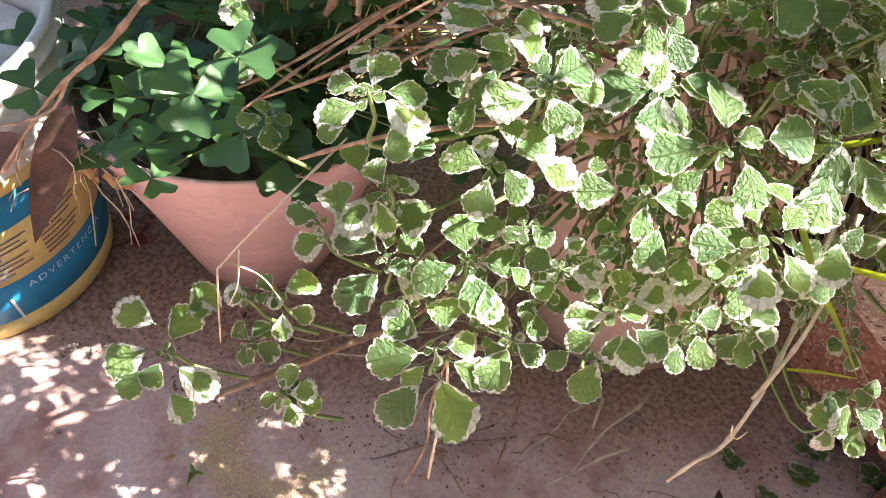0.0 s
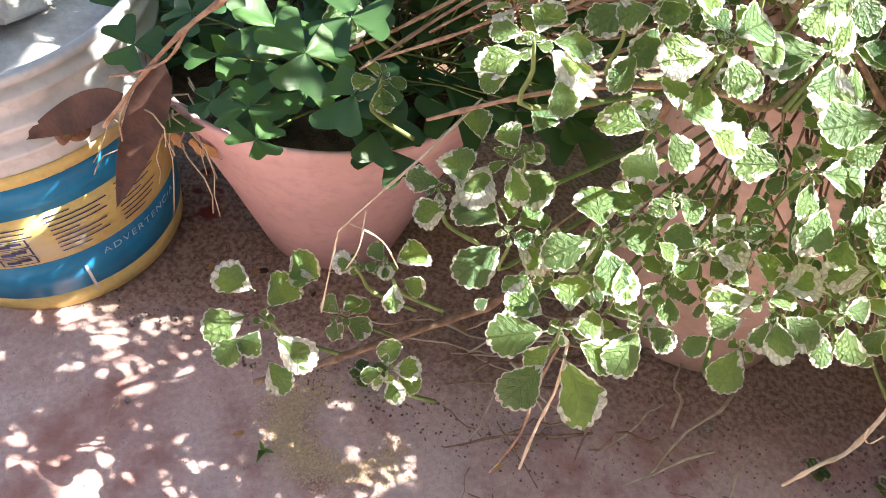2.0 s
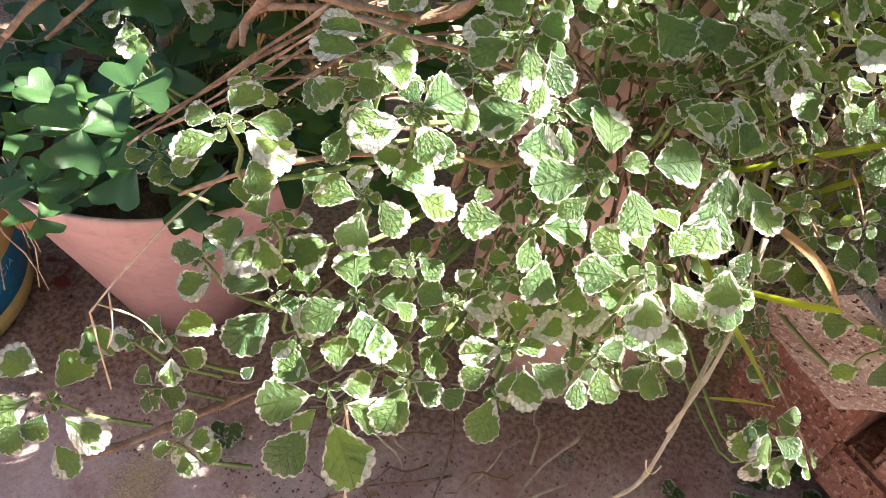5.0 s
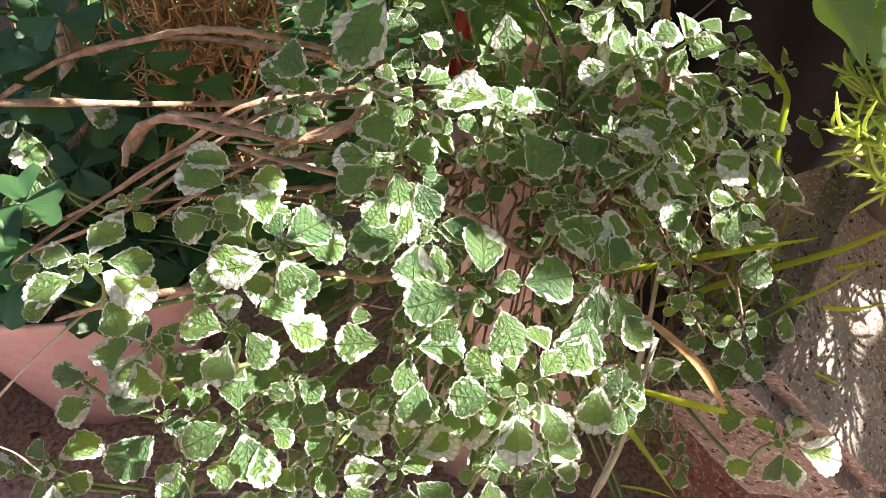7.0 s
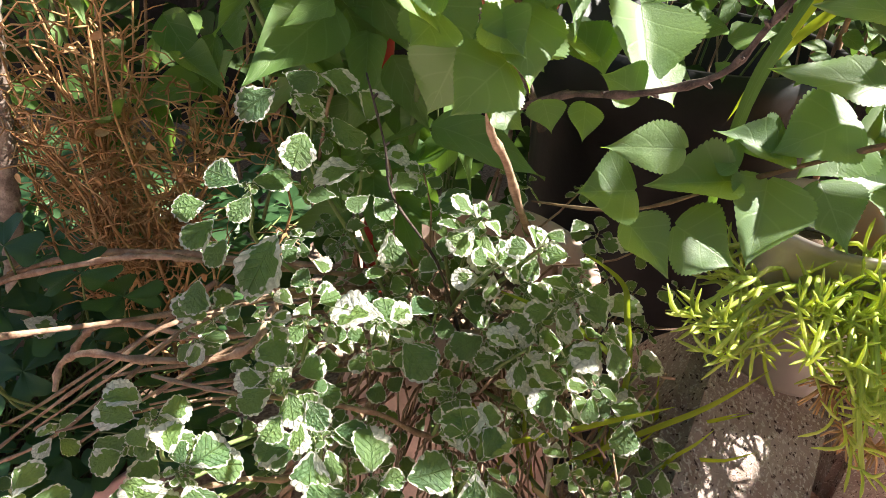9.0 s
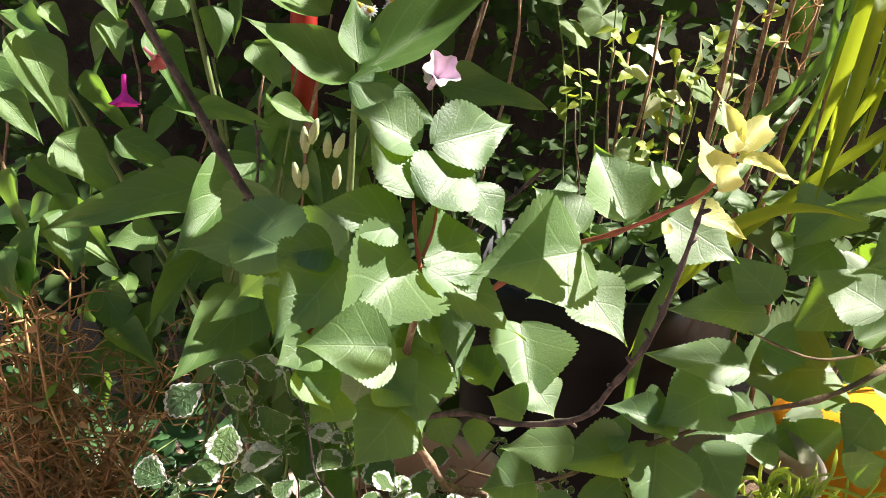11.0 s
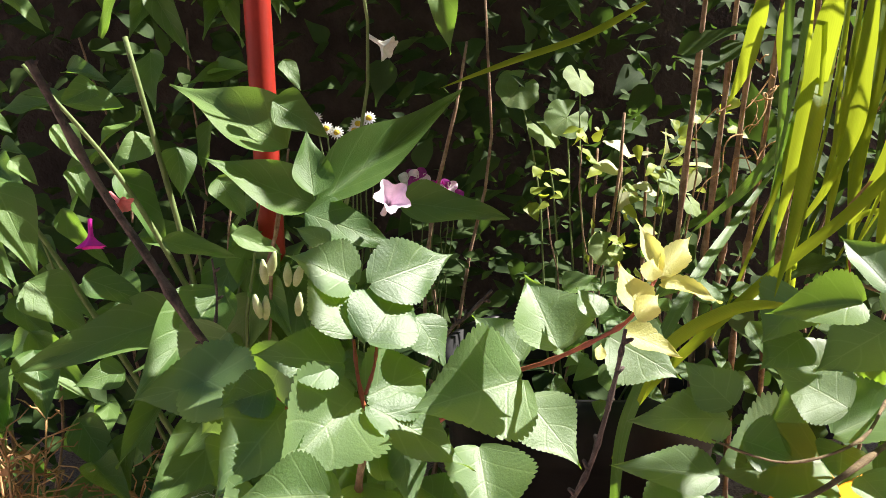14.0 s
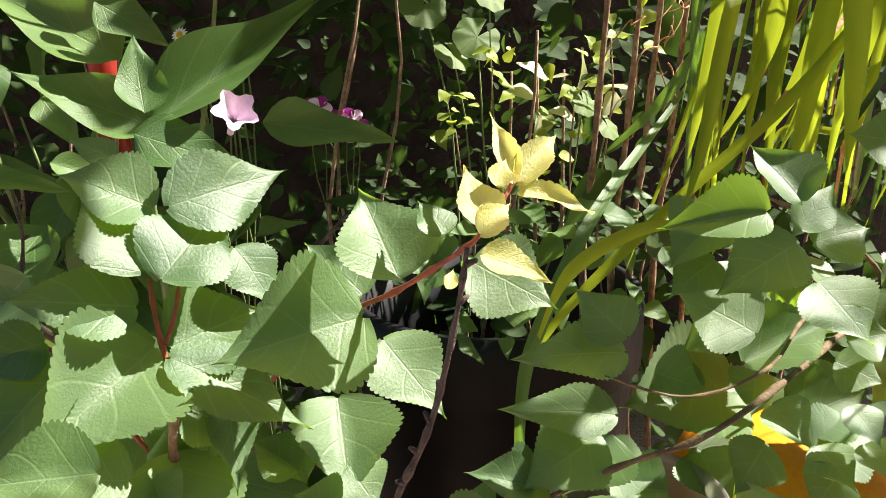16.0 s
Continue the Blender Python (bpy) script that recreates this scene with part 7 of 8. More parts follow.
# Unseen leaves, added past the sapling's right edge to shade the stones and floor.
for i in range(230):
    p = Vector((tr.uniform(0.96, 1.36), tr.uniform(-0.26, 0.24), tr.uniform(0.60, 0.86)))
    if shades(p, 0.045):
        continue
    d = Vector((tr.uniform(-1, 1), tr.uniform(-0.7, 0.3), tr.uniform(-0.7, 0.2))).normalized()
    leaf_to(APR, second, p, p + d * tr.uniform(0.045, 0.065), (tr.uniform(-0.2, 0.6), -0.35, 0.85))
branch(second, [(1.07, 0.20, 0.42), (1.12, 0.16, 0.60), (1.20, 0.10, 0.78)], 0.0034, 0.0012, "olivebark")
branch(second, [(1.02, 0.20, 0.64), (1.06, 0.06, 0.72), (1.12, -0.14, 0.80)], 0.0026, 0.0010, "olivebark")
# an unseen tier above, added to keep sun off the floor
for i in range(170):
    p = Vector((tr.uniform(0.99, 1.40), tr.uniform(-0.12, 0.10), tr.uniform(1.05, 1.30)))
    if shades(p, 0.04):
        continue
    d = Vector((tr.uniform(-1, 1), tr.uniform(-0.7, 0.3), tr.uniform(-0.7, 0.2))).normalized()
    leaf_to(APR, second, p, p + d * tr.uniform(0.05, 0.068), SUN_FROM)
branch(second, [(1.08, 0.06, 1.0), (1.12, 0.03, 1.12), (1.20, 0.0, 1.26)], 0.0016, 0.0008, "olivebark")
# unseen leaves added to shade the sapling's own lower leaves
for i in range(90):
    p = Vector((tr.uniform(0.96, 1.22), tr.uniform(-0.05, 0.18), tr.uniform(0.84, 1.02)))
    if shades(p):
        continue
    d = Vector((tr.uniform(-1, 1), tr.uniform(-0.7, 0.3), tr.uniform(-0.7, 0.2))).normalized()
    leaf_to(APR, second, p, p + d * tr.uniform(0.05, 0.068), SUN_FROM)
branch(second, [(1.0, 0.20, 0.67), (1.04, 0.12, 0.80), (1.08, 0.06, 1.0)], 0.0030, 0.0012, "olivebark")
# leaves added along the sun's way to the stones, to darken them
for i in range(46):
    p = Vector((0.80, 0.06, 0.28)) + SUN_FROM * tr.uniform(0.42, 0.62) + Vector((tr.uniform(-0.06, 0.06), tr.uniform(-0.09, 0.09), tr.uniform(-0.05, 0.05)))
    if shades(p):
        continue
    d = Vector((tr.uniform(-1, 1), tr.uniform(-0.7, 0.3), tr.uniform(-0.7, 0.2))).normalized()
    leaf_to(APR, second, p, p + d * tr.uniform(0.05, 0.068), SUN_FROM)
for i in range(34):
    p = Vector((tr.uniform(0.82, 1.05), tr.uniform(0.08, 0.22), tr.uniform(0.60, 0.78)))
    if shades(p):
        continue
    d = Vector((tr.uniform(-1, 0.6), tr.uniform(-0.7, 0.1), tr.uniform(-0.7, 0.2))).normalized()
    leaf_to(APR, second, p, p + d * tr.uniform(0.045, 0.065), (tr.uniform(-0.2, 0.6), -0.45, 0.85))
for i in range(24):
    p = Vector((tr.uniform(0.40, 0.57), tr.uniform(-0.08, 0.03), tr.uniform(0.68, 0.80)))
    if shades(p, 0.025):
        continue
    d = Vector((tr.uniform(-1, 1), tr.uniform(-0.6, 0.1), tr.uniform(-1.0, -0.1))).normalized()
    leaf_to(APR, sapling, p, p + d * tr.uniform(0.04, 0.058), (tr.uniform(-0.2, 0.6), -0.55, 0.75))

# ---------------------------------------------------------------- broad-leaved flowering plants behind
marvel = thing("broad_leaved_plant", (0.40, 0.20, 0.10), "lush broad-leaved flowering plant with pale pointed leaves, its unseen top added for shade", "plant")
branch(marvel, [(0.40, 0.20, 0.10), (0.41, 0.17, 0.45), (0.43, 0.11, 0.72), (0.44, 0.08, 0.85)], 0.0065, 0.0035, "greenstem", "stem", 0)
branch(marvel, [(0.40, 0.20, 0.20), (0.34, 0.18, 0.60), (0.33, 0.14, 0.80), (0.30, 0.13, 0.98)], 0.006, 0.003, "greenstem", "stem", 0)
branch(marvel, [(0.36, 0.18, 0.50), (0.25, 0.15, 0.75), (0.20, 0.13, 0.86), (0.12, 0.12, 0.93)], 0.005, 0.002, "greenstem", "stem", 0)
branch(marvel, [(0.33, 0.14, 0.78), (0.29, 0.12, 0.88), (0.24, 0.10, 0.96)], 0.004, 0.002, "greenstem", "stem", 0)
leaf_to(MIR, marvel, (0.410, 0.144, 0.897), (0.331, 0.134, 0.956), (0.379, -0.770, 0.513), wide=1.33)
leaf_to(MIR, marvel, (0.432, 0.130, 0.856), (0.355, 0.112, 0.891), (0.296, -0.837, 0.461), wide=1.16)
leaf_to(MIR, marvel, (0.440, 0.096, 0.861), (0.539, 0.178, 0.931), (0.360, -0.762, 0.539), wide=0.76)
leaf_to(MIR, marvel, (0.442, 0.083, 0.869), (0.433, 0.106, 0.911), (0.438, -0.825, 0.357), wide=1.50)
leaf_to(MIR, marvel, (0.436, 0.079, 0.858), (0.499, 0.087, 0.833), (0.316, -0.758, 0.570), wide=1.48)
leaf_to(MIR, marvel, (0.489, 0.184, 0.850), (0.590, 0.204, 0.838), (0.372, -0.820, 0.436), wide=0.74)
leaf_to(MIR, marvel, (0.405, 0.130, 0.933), (0.446, 0.135, 0.909), (0.279, -0.860, 0.428), wide=1.46)
leaf_to(MIR, marvel, (0.327, 0.123, 0.770), (0.237, 0.046, 0.766), (0.559, -0.523, 0.643), wide=1.06)
leaf_to(MIR, marvel, (0.371, 0.091, 0.802), (0.335, 0.009, 0.742), (0.297, -0.616, 0.730), wide=1.05)
leaf_to(MIR, marvel, (0.205, 0.124, 0.743), (0.227, 0.094, 0.696), (0.436, -0.654, 0.618), wide=1.60)
leaf_to(MIR, marvel, (0.327, 0.138, 0.900), (0.338, 0.123, 0.867), (0.622, -0.621, 0.476), wide=1.60)
leaf_to(MIR, marvel, (0.202, 0.108, 0.878), (0.239, 0.091, 0.815), (0.610, -0.707, 0.357), wide=1.46)
leaf_to(MIR, marvel, (0.254, 0.126, 0.887), (0.268, 0.116, 0.859), (0.538, -0.686, 0.490), wide=1.60)
leaf_to(MIR, marvel, (0.225, 0.097, 0.806), (0.267, 0.097, 0.767), (0.612, -0.611, 0.503), wide=1.60)
leaf_to(MIR, marvel, (0.265, 0.099, 0.808), (0.309, 0.112, 0.784), (0.594, -0.519, 0.615), wide=1.60)
leaf_to(MIR, marvel, (0.359, 0.119, 0.685), (0.317, 0.043, 0.647), (0.404, -0.523, 0.750), wide=1.47)
leaf_to(MIR, marvel, (0.322, 0.109, 0.833), (0.374, 0.129, 0.816), (0.337, -0.774, 0.537), wide=0.74)
leaf_to(MIR, marvel, (0.380, 0.091, 0.841), (0.415, 0.101, 0.828), (0.398, -0.736, 0.548), wide=1.31)
leaf_to(MIR, marvel, (0.245, 0.121, 0.918), (0.269, 0.121, 0.889), (0.564, -0.641, 0.521), wide=1.60)
leaf_to(MIR, marvel, (0.411, 0.144, 0.963), (0.425, 0.138, 0.941), (0.504, -0.781, 0.369), wide=1.60)
leaf_to(MIR, marvel, (0.304, 0.147, 0.907), (0.284, 0.119, 0.886), (0.471, -0.822, 0.321), wide=1.60)
leaf_to(MIR, marvel, (0.218, 0.106, 0.894), (0.236, 0.109, 0.877), (0.555, -0.627, 0.547), wide=1.60)
leaf_to(MIR, marvel, (0.191, 0.087, 0.836), (0.220, 0.088, 0.807), (0.535, -0.621, 0.573), wide=1.60)
leaf_to(MIR, marvel, (0.365, 0.095, 0.696), (0.340, 0.066, 0.686), (0.525, -0.531, 0.665), wide=1.60)
leaf_to(MIR, marvel, (0.298, 0.081, 0.743), (0.272, 0.058, 0.742), (0.554, -0.541, 0.633), wide=1.60)
leaf_to(MIR, marvel, (0.351, 0.156, 0.875), (0.375, 0.146, 0.842), (0.305, -0.774, 0.556), wide=1.60)
leaf_to(MIR, marvel, (0.162, 0.159, 0.929), (0.185, 0.170, 0.913), (0.652, -0.541, 0.531), wide=1.60)
leaf_to(MIR, marvel, (0.256, 0.166, 0.947), (0.237, 0.140, 0.930), (0.616, -0.626, 0.478), wide=1.60)

SUNNY += [world_of(o) @ Vector((0, 0.5, 0)) for o in marvel.children if o.name.startswith("leaf")]
# unseen crown added between the sun and the floor, lower leaves and stones
OPEN = [h for h in SUNNY if h.x > 0.30 or h.z > 0.45] + [world_of(o) @ Vector((0, 0.6, 0)) for o in sapling.children if o.data.name.startswith("leaf") and world_of(o).translation.z > 0.74]
HIGH = [h for h in OPEN if h.x > 0.42 or h.z > 0.52]
TOPS = [h for h in OPEN if h.z > 0.62]
for i in range(2300):
    guard = OPEN
    if i < 1500:
        p, z, gap = Vector((tr.uniform(-0.35, 0.35), tr.uniform(-0.36, 0.0), tr.uniform(0.0, 0.12))), tr.uniform(1.20, 1.55), 0.034
        if p.x < -0.06 and i % 2:
            guard, gap = HIGH, 0.03
            p.z += tr.uniform(0.0, 0.2) if p.x < -0.12 else 0.0
    elif i < 1800:
        p, z, gap = Vector((tr.uniform(0.38, 0.62), tr.uniform(-0.12, 0.02), tr.uniform(0.62, 0.74))), tr.uniform(1.08, 1.40), 0.045
    elif i < 2100:
        p, z, gap = Vector((tr.uniform(0.66, 1.0), tr.uniform(-0.02, 0.16), tr.uniform(0.64, 0.78))), tr.uniform(1.10, 1.45), 0.04
    else:
        p, z, gap = Vector((tr.uniform(0.62, 0.80), tr.uniform(-0.05, 0.08), tr.uniform(0.34, 0.44))), tr.uniform(1.08, 1.40), 0.03
        guard = TOPS if i % 12 == 0 else OPEN
    if i < 1500 and i % 12 == 0:
        p, guard, gap = Vector((tr.uniform(-0.08, 0.13), tr.uniform(-0.02, 0.20), 0.30)), HIGH, 0.03
    p += SUN_FROM * ((z - p.z) / SUN_FROM.z)
    if shades(p, gap, guard):
        continue
    d = Vector((tr.uniform(-1, 1), tr.uniform(-0.7, 0.3), tr.uniform(-0.7, 0.2))).normalized()
    leaf_to(APR, second, p, p + d * tr.uniform(0.05, 0.075), SUN_FROM)
mr = random.Random(90)
for i in range(230):
    p = Vector((mr.uniform(-0.06, 0.46), mr.uniform(0.13, 0.34), mr.uniform(0.52, 1.12)))
    if p.x > 0.33 and p.z > 0.86 or shades(p, 0.07):
        continue
    d = Vector((mr.uniform(-1, 1), mr.uniform(-0.8, 0.1), mr.uniform(-1.0, 0.3))).normalized()
    leaf_to(MIR, marvel, p, p + d * mr.uniform(0.045, 0.085), (mr.uniform(-0.4, 0.4), -0.6, 0.7))

for i in range(30):
    p = Vector((mr.uniform(0.31, 0.46), mr.uniform(0.10, 0.22), mr.uniform(0.50, 0.84)))
    if shades(p, 0.04):
        continue
    d = Vector((mr.uniform(-1, 1), mr.uniform(-0.8, 0.0), mr.uniform(-1.0, 0.0))).normalized()
    leaf_to(MIR, marvel, p, p + d * mr.uniform(0.06, 0.10), (mr.uniform(-0.4, 0.4), -0.6, 0.7))
for i in range(23):
    p = Vector((0.383 + mr.uniform(-0.025, 0.025), mr.uniform(0.135, 0.16), 0.50 + 0.015 * i))
    d = Vector((mr.uniform(-0.6, 0.6), mr.uniform(-0.5, 0.0), mr.uniform(-1.0, -0.3))).normalized()
    leaf_to(MIR, marvel, p, p + d * mr.uniform(0.05, 0.075), (mr.uniform(-0.3, 0.4), -0.75, 0.6), wide=1.4)
for i in range(12):
    p = Vector((mr.uniform(0.05, 0.42), mr.uniform(0.14, 0.26), mr.uniform(0.40, 0.70)))
    b = Build()
    b.tube(bend(p, p + Vector((mr.uniform(-0.12, 0.12), mr.uniform(-0.06, 0.02), mr.uniform(0.25, 0.45))), mr.uniform(-0.03, 0.03), 0.008, 10, i, (1, 0, 0)), 0.0019, 0.0010, 5, 0.05, 4)
    part("stem", b, ("greenstem", "bark")[i % 2], marvel)
# the top of the bush, above the flowers, added unseen to block the sun
for i in range(330):
    p = Vector((mr.uniform(0.05, 0.75), mr.uniform(0.22, 0.42), mr.uniform(1.05, 1.42)))
    if p.z > 1.18 and i % 3:
        p.y -= 0.22
        p.x = mr.uniform(0.35, 0.78)
    if shades(p, 0.085):
        continue
    d = Vector((mr.uniform(-1, 1), mr.uniform(-0.8, 0.1), mr.uniform(-1.0, 0.3))).normalized()
    leaf_to(MIR, marvel, p, p + d * mr.uniform(0.06, 0.10), (mr.uniform(-0.4, 0.6), -0.4, 0.8))


def trumpet(plant, at, way, size, mat, name="flower", label=""):
    """A five-lobed trumpet flower."""
    b = Build()
    rows, uvs = [], []
    for i in range(9):
        s = i / 8
        r = 0.10 + (0.9 * max(0, s - 0.55) / 0.45) ** 1.5 * 0.55
        rows.append([(r * (1 + 0.22 * s * math.cos(5 * a)) * math.cos(a), s * 1.3, r * (1 + 0.22 * s * math.cos(5 * a)) * math.sin(a)) for a in [2 * math.pi * j / 25 for j in range(25)]])
        uvs.append([(j / 25, s) for j in range(25)])
    b.grid(rows, uvs, True)
    return part(name, b, mat, plant, label, at=leaf_frame(at, way, (0, 0, 1) if abs(Vector(way).normalized().z) < 0.9 else (0, 1, 0), size))


trumpet(marvel, (0.160, 0.12, 0.950), (0.7, -0.5, -0.3), 0.018, "coral", label="coral trumpet flower")
b = Build()
b.add(blade(lance, 0.34, rows=14, cols=6, cup=0.4, wave=0.10, arch=0.12, seed=5), leaf_frame((0.077, 0.118, 0.600), (0.02, 0.0, -1), (0.3, -0.9, 0.2), 0.046))
part("withered_leaf", b, "tanleaf", marvel, "withered orange leaf")
trumpet(marvel, (0.146, 0.12, 0.850), (0.3, -0.4, -0.9), 0.011, "magenta", label="magenta trumpet flower")
for k2 in range(3):
    b = Build()
    b.add(blade(lance, 0.22, rows=12, cols=4, cup=0.5, wave=0.15, arch=0.25, seed=k2 + 70), leaf_frame((0.172 + 0.004 * k2, 0.122, 0.968), (-0.2 + 0.25 * k2, -0.2, -0.9), (0.2, -0.9, 0.2), 0.040 - 0.006 * k2))
    part("withered_leaf", b, "tanleaf", marvel, "withered curled tan leaf")
trumpet(marvel, (0.277, 0.096, 0.852), (0.1, -0.3, -1), 0.016, "magenta", label="magenta trumpet flower")
trumpet(marvel, (0.290, 0.103, 0.870), (0.5, -0.3, -0.35), 0.013, "coral", label="folded coral flower bud")
trumpet(marvel, (0.489, 0.085, 0.856), (0.3, -0.65, 0.5), 0.020, "pink", label="pale pink trumpet flower")
trumpet(marvel, (0.455, 0.30, 0.992), (0.8, -0.3, -0.5), 0.02, "petal", label="white hanging flower")
for i in range(7):
    p = Vector((0.405 + mr.uniform(-0.02, 0.03), 0.06 + mr.uniform(0, 0.03), 0.80 + mr.uniform(-0.02, 0.02)))
    b = Build()
    d = Vector((mr.uniform(-0.4, 0.4), -0.2, 1)).normalized()
    b.tube([p, p + d * 0.004, p + d * 0.009, p + d * 0.014, p + d * 0.018], 0.0016, 0.0010, 7)
    for ring in (1, 2, 3):
        for j in range(7):
            cpt = p + d * (0.004, 0.009, 0.014)[ring - 1]
            b.v[ring * 7 + j] = tuple(cpt + (Vector(b.v[ring * 7 + j]) - cpt) * (2.0, 2.6, 2.0)[ring - 1])
    part("bud", b, "bud", marvel, "pale green bud")

# red pole
b = Build()
b.lathe([(0.0, 0.0), (0.0105, 0.0), (0.0105, 0.4), (0.0107, 0.8), (0.0105, 1.2), (0.0105, 1.6), (0.0, 1.602)], 24)
solo("red_pole", b, "red", (0.383, 0.185, 0.0), "upright red-painted metal pole", "pole")

# daisies and pansies
daisies = thing("daisies", (0.43, 0.36, 0.0), "white daisies with yellow centres on thin stems", "flowers")
for i, (x, z) in enumerate(((0.371, 0.880), (0.357, 0.886), (0.395, 0.868), (0.400, 0.884), (0.418, 0.900), (0.415, 0.882), (0.405, 0.893), (0.343, 0.90))):
    b, dsk = Build(), Build()
    face = Vector((mr.uniform(-0.3, 0.3), -0.9, 0.5)).normalized()
    cpt = Vector((0.427 + (x - 0.388) * 0.72, 0.33 + mr.uniform(-0.01, 0.01), 0.905 + (z - 0.887) * 0.72))
    sd = face.orthogonal().normalized()
    for j in range(14):
        way = Matrix.Rotation(j * 2 * math.pi / 14, 3, face) @ sd
        b.add(SMALL_B[j % 4], leaf_frame(cpt + way * 0.0014, way, face, 0.0068, 0.75))
    dsk.lathe([(0.0, 0.0022), (0.0022, 0.0016), (0.0034, 0.0)], 10)
    fl = part("flower", b, "petal", daisies)
    part("disc", dsk, "yolk", fl, at=look(cpt, cpt - face))
    b = Build()
    b.tube(bend((0.42 + 0.003 * i, 0.36, 0.3), cpt + Vector((0, 0.003, 0)), 0.02, 0.01, 9, i), 0.0014, 0.001, 4)
    part("stem", b, "greenstem", daisies)
pansies = thing("pansies", (0.50, 0.62, 0.40), "purple and white pansies in bloom", "flowers")
for i, (x, z, mats) in enumerate(((0.468, 0.818, ("petal", "purple")), (0.482, 0.822, ("purple", "pink")), (0.505, 0.805, ("purple", "magenta")), (0.522, 0.806, ("pink", "purple")), (0.530, 0.795, ("purple", "magenta")), (0.515, 0.790, ("petal", "magenta")))):
    cpt = Vector((x, 0.60 + mr.uniform(-0.01, 0.01), z))
    face = Vector((mr.uniform(-0.4, 0.4), -1, 0.35)).normalized()
    for j in range(5):
        way = Matrix.Rotation(j * 2 * math.pi / 5 + i, 3, face) @ face.orthogonal().normalized()
        b = Build()
        b.add(blade(oval, 0.95, rows=8, cols=6, wave=0.12, cup=0.2, seed=i * 5 + j), leaf_frame(cpt + face * 0.001 * j, way, face, 0.017))
        part("petal", b, mats[j % 2], pansies)
    b = Build()
    b.tube(bend((0.50, 0.63, 0.42), cpt, 0.02, 0.01, 8, i), 0.0014, 0.001, 4)
    part("stem", b, "greenstem", pansies)

# sword-leaved clump and canes on the right
sword = thing("sword_leaf_clump", (0.95, 0.30, 0.30), "tall clump of arching yellow-green strap leaves", "plant")
ribbon(sword, [(0.93, 0.36, 1.10), (0.889, 0.30, 0.985), (0.831, 0.20, 0.897), (0.809, 0.17, 0.83), (0.781, 0.13, 0.782)], 0.012, "blade", face=(-0.3, -1, 0.2))
ribbon(sword, [(0.673, 0.16, 0.50), (0.673, 0.15, 0.64), (0.691, 0.15, 0.709), (0.74, 0.20, 0.772), (0.822, 0.30, 0.826), (0.885, 0.35, 0.883)], 0.011, "broad", face=(-0.5, -1, 0.2))
ribbon(sword, [(0.68, 0.12, 0.70), (0.696, 0.10, 0.753), (0.733, 0.10, 0.778), (0.767, 0.10, 0.784), (0.815, 0.12, 0.772)], 0.013, "blade", face=(0, -0.4, 1))
ribbon(sword, [(0.72, 0.32, 1.02), (0.663, 0.30, 0.989), (0.588, 0.28, 0.964), (0.523, 0.278, 0.942)], 0.010, "blade", face=(0, -0.6, 0.8))
for pts, w in (([(0.98, 0.36, 0.95), (0.927, 0.33, 0.873), (0.907, 0.33, 0.832), (0.883, 0.33, 0.796)], 0.012), ([(0.97, 0.38, 1.06), (0.944, 0.36, 0.923), (0.93, 0.36, 0.784)], 0.015), ([(1.00, 0.34, 1.02), (0.968, 0.30, 0.892), (0.964, 0.30, 0.823), (0.963, 0.30, 0.765)], 0.018), ([(1.03, 0.32, 1.03), (0.988, 0.28, 0.909), (0.977, 0.28, 0.849), (0.969, 0.28, 0.759)], 0.016), ([(1.08, 0.37, 0.78), (1.053, 0.36, 0.796), (0.978, 0.36, 0.81), (0.957, 0.36, 0.794)], 0.012), ([(0.98, 0.22, 0.96), (0.89, 0.20, 0.858), (0.80, 0.20, 0.774), (0.707, 0.20, 0.677), (0.678, 0.20, 0.61)], 0.014)):
    ribbon(sword, pts, w * 0.68, "blade", face=(-0.2, -1, 0.3))
for pts, w, mat in (
    ([(0.863, 0.249, 1.016), (0.861, 0.253, 0.989), (0.854, 0.259, 0.927), (0.832, 0.256, 0.8)], 0.021, "blade"),
    ([(0.833, 0.324, 1.028), (0.829, 0.329, 0.998), (0.823, 0.334, 0.961), (0.812, 0.339, 0.926)], 0.016, "blade"),
    ([(0.903, 0.186, 1.006), (0.909, 0.185, 0.981), (0.92, 0.181, 0.906), (0.919, 0.169, 0.802)], 0.021, "blade"),
    ([(0.943, 0.235, 0.981), (0.937, 0.24, 0.951), (0.924, 0.246, 0.88), (0.896, 0.253, 0.815)], 0.020, "blade"),
    ([(0.915, 0.207, 0.952), (0.912, 0.209, 0.915), (0.906, 0.209, 0.863), (0.895, 0.202, 0.786)], 0.018, "blade"),
    ([(0.885, 0.311, 0.948), (0.868, 0.318, 0.901), (0.83, 0.328, 0.841), (0.779, 0.336, 0.792)], 0.012, "broad"),
    ([(0.863, 0.334, 1.029), (0.86, 0.339, 0.998), (0.862, 0.341, 0.971), (0.862, 0.342, 0.942)], 0.013, "blade"),
    ([(0.95, 0.216, 1.01), (0.951, 0.22, 0.966), (0.953, 0.22, 0.9), (0.937, 0.222, 0.827)], 0.018, "blade"),
    ([(0.927, 0.307, 1.024), (0.927, 0.313, 0.963), (0.925, 0.315, 0.898), (0.903, 0.319, 0.831)], 0.017, "blade"),
):
    ribbon(sword, pts, w, mat, face=(-0.25, -1, 0.15), keel=0.18)
wr = random.Random(44)
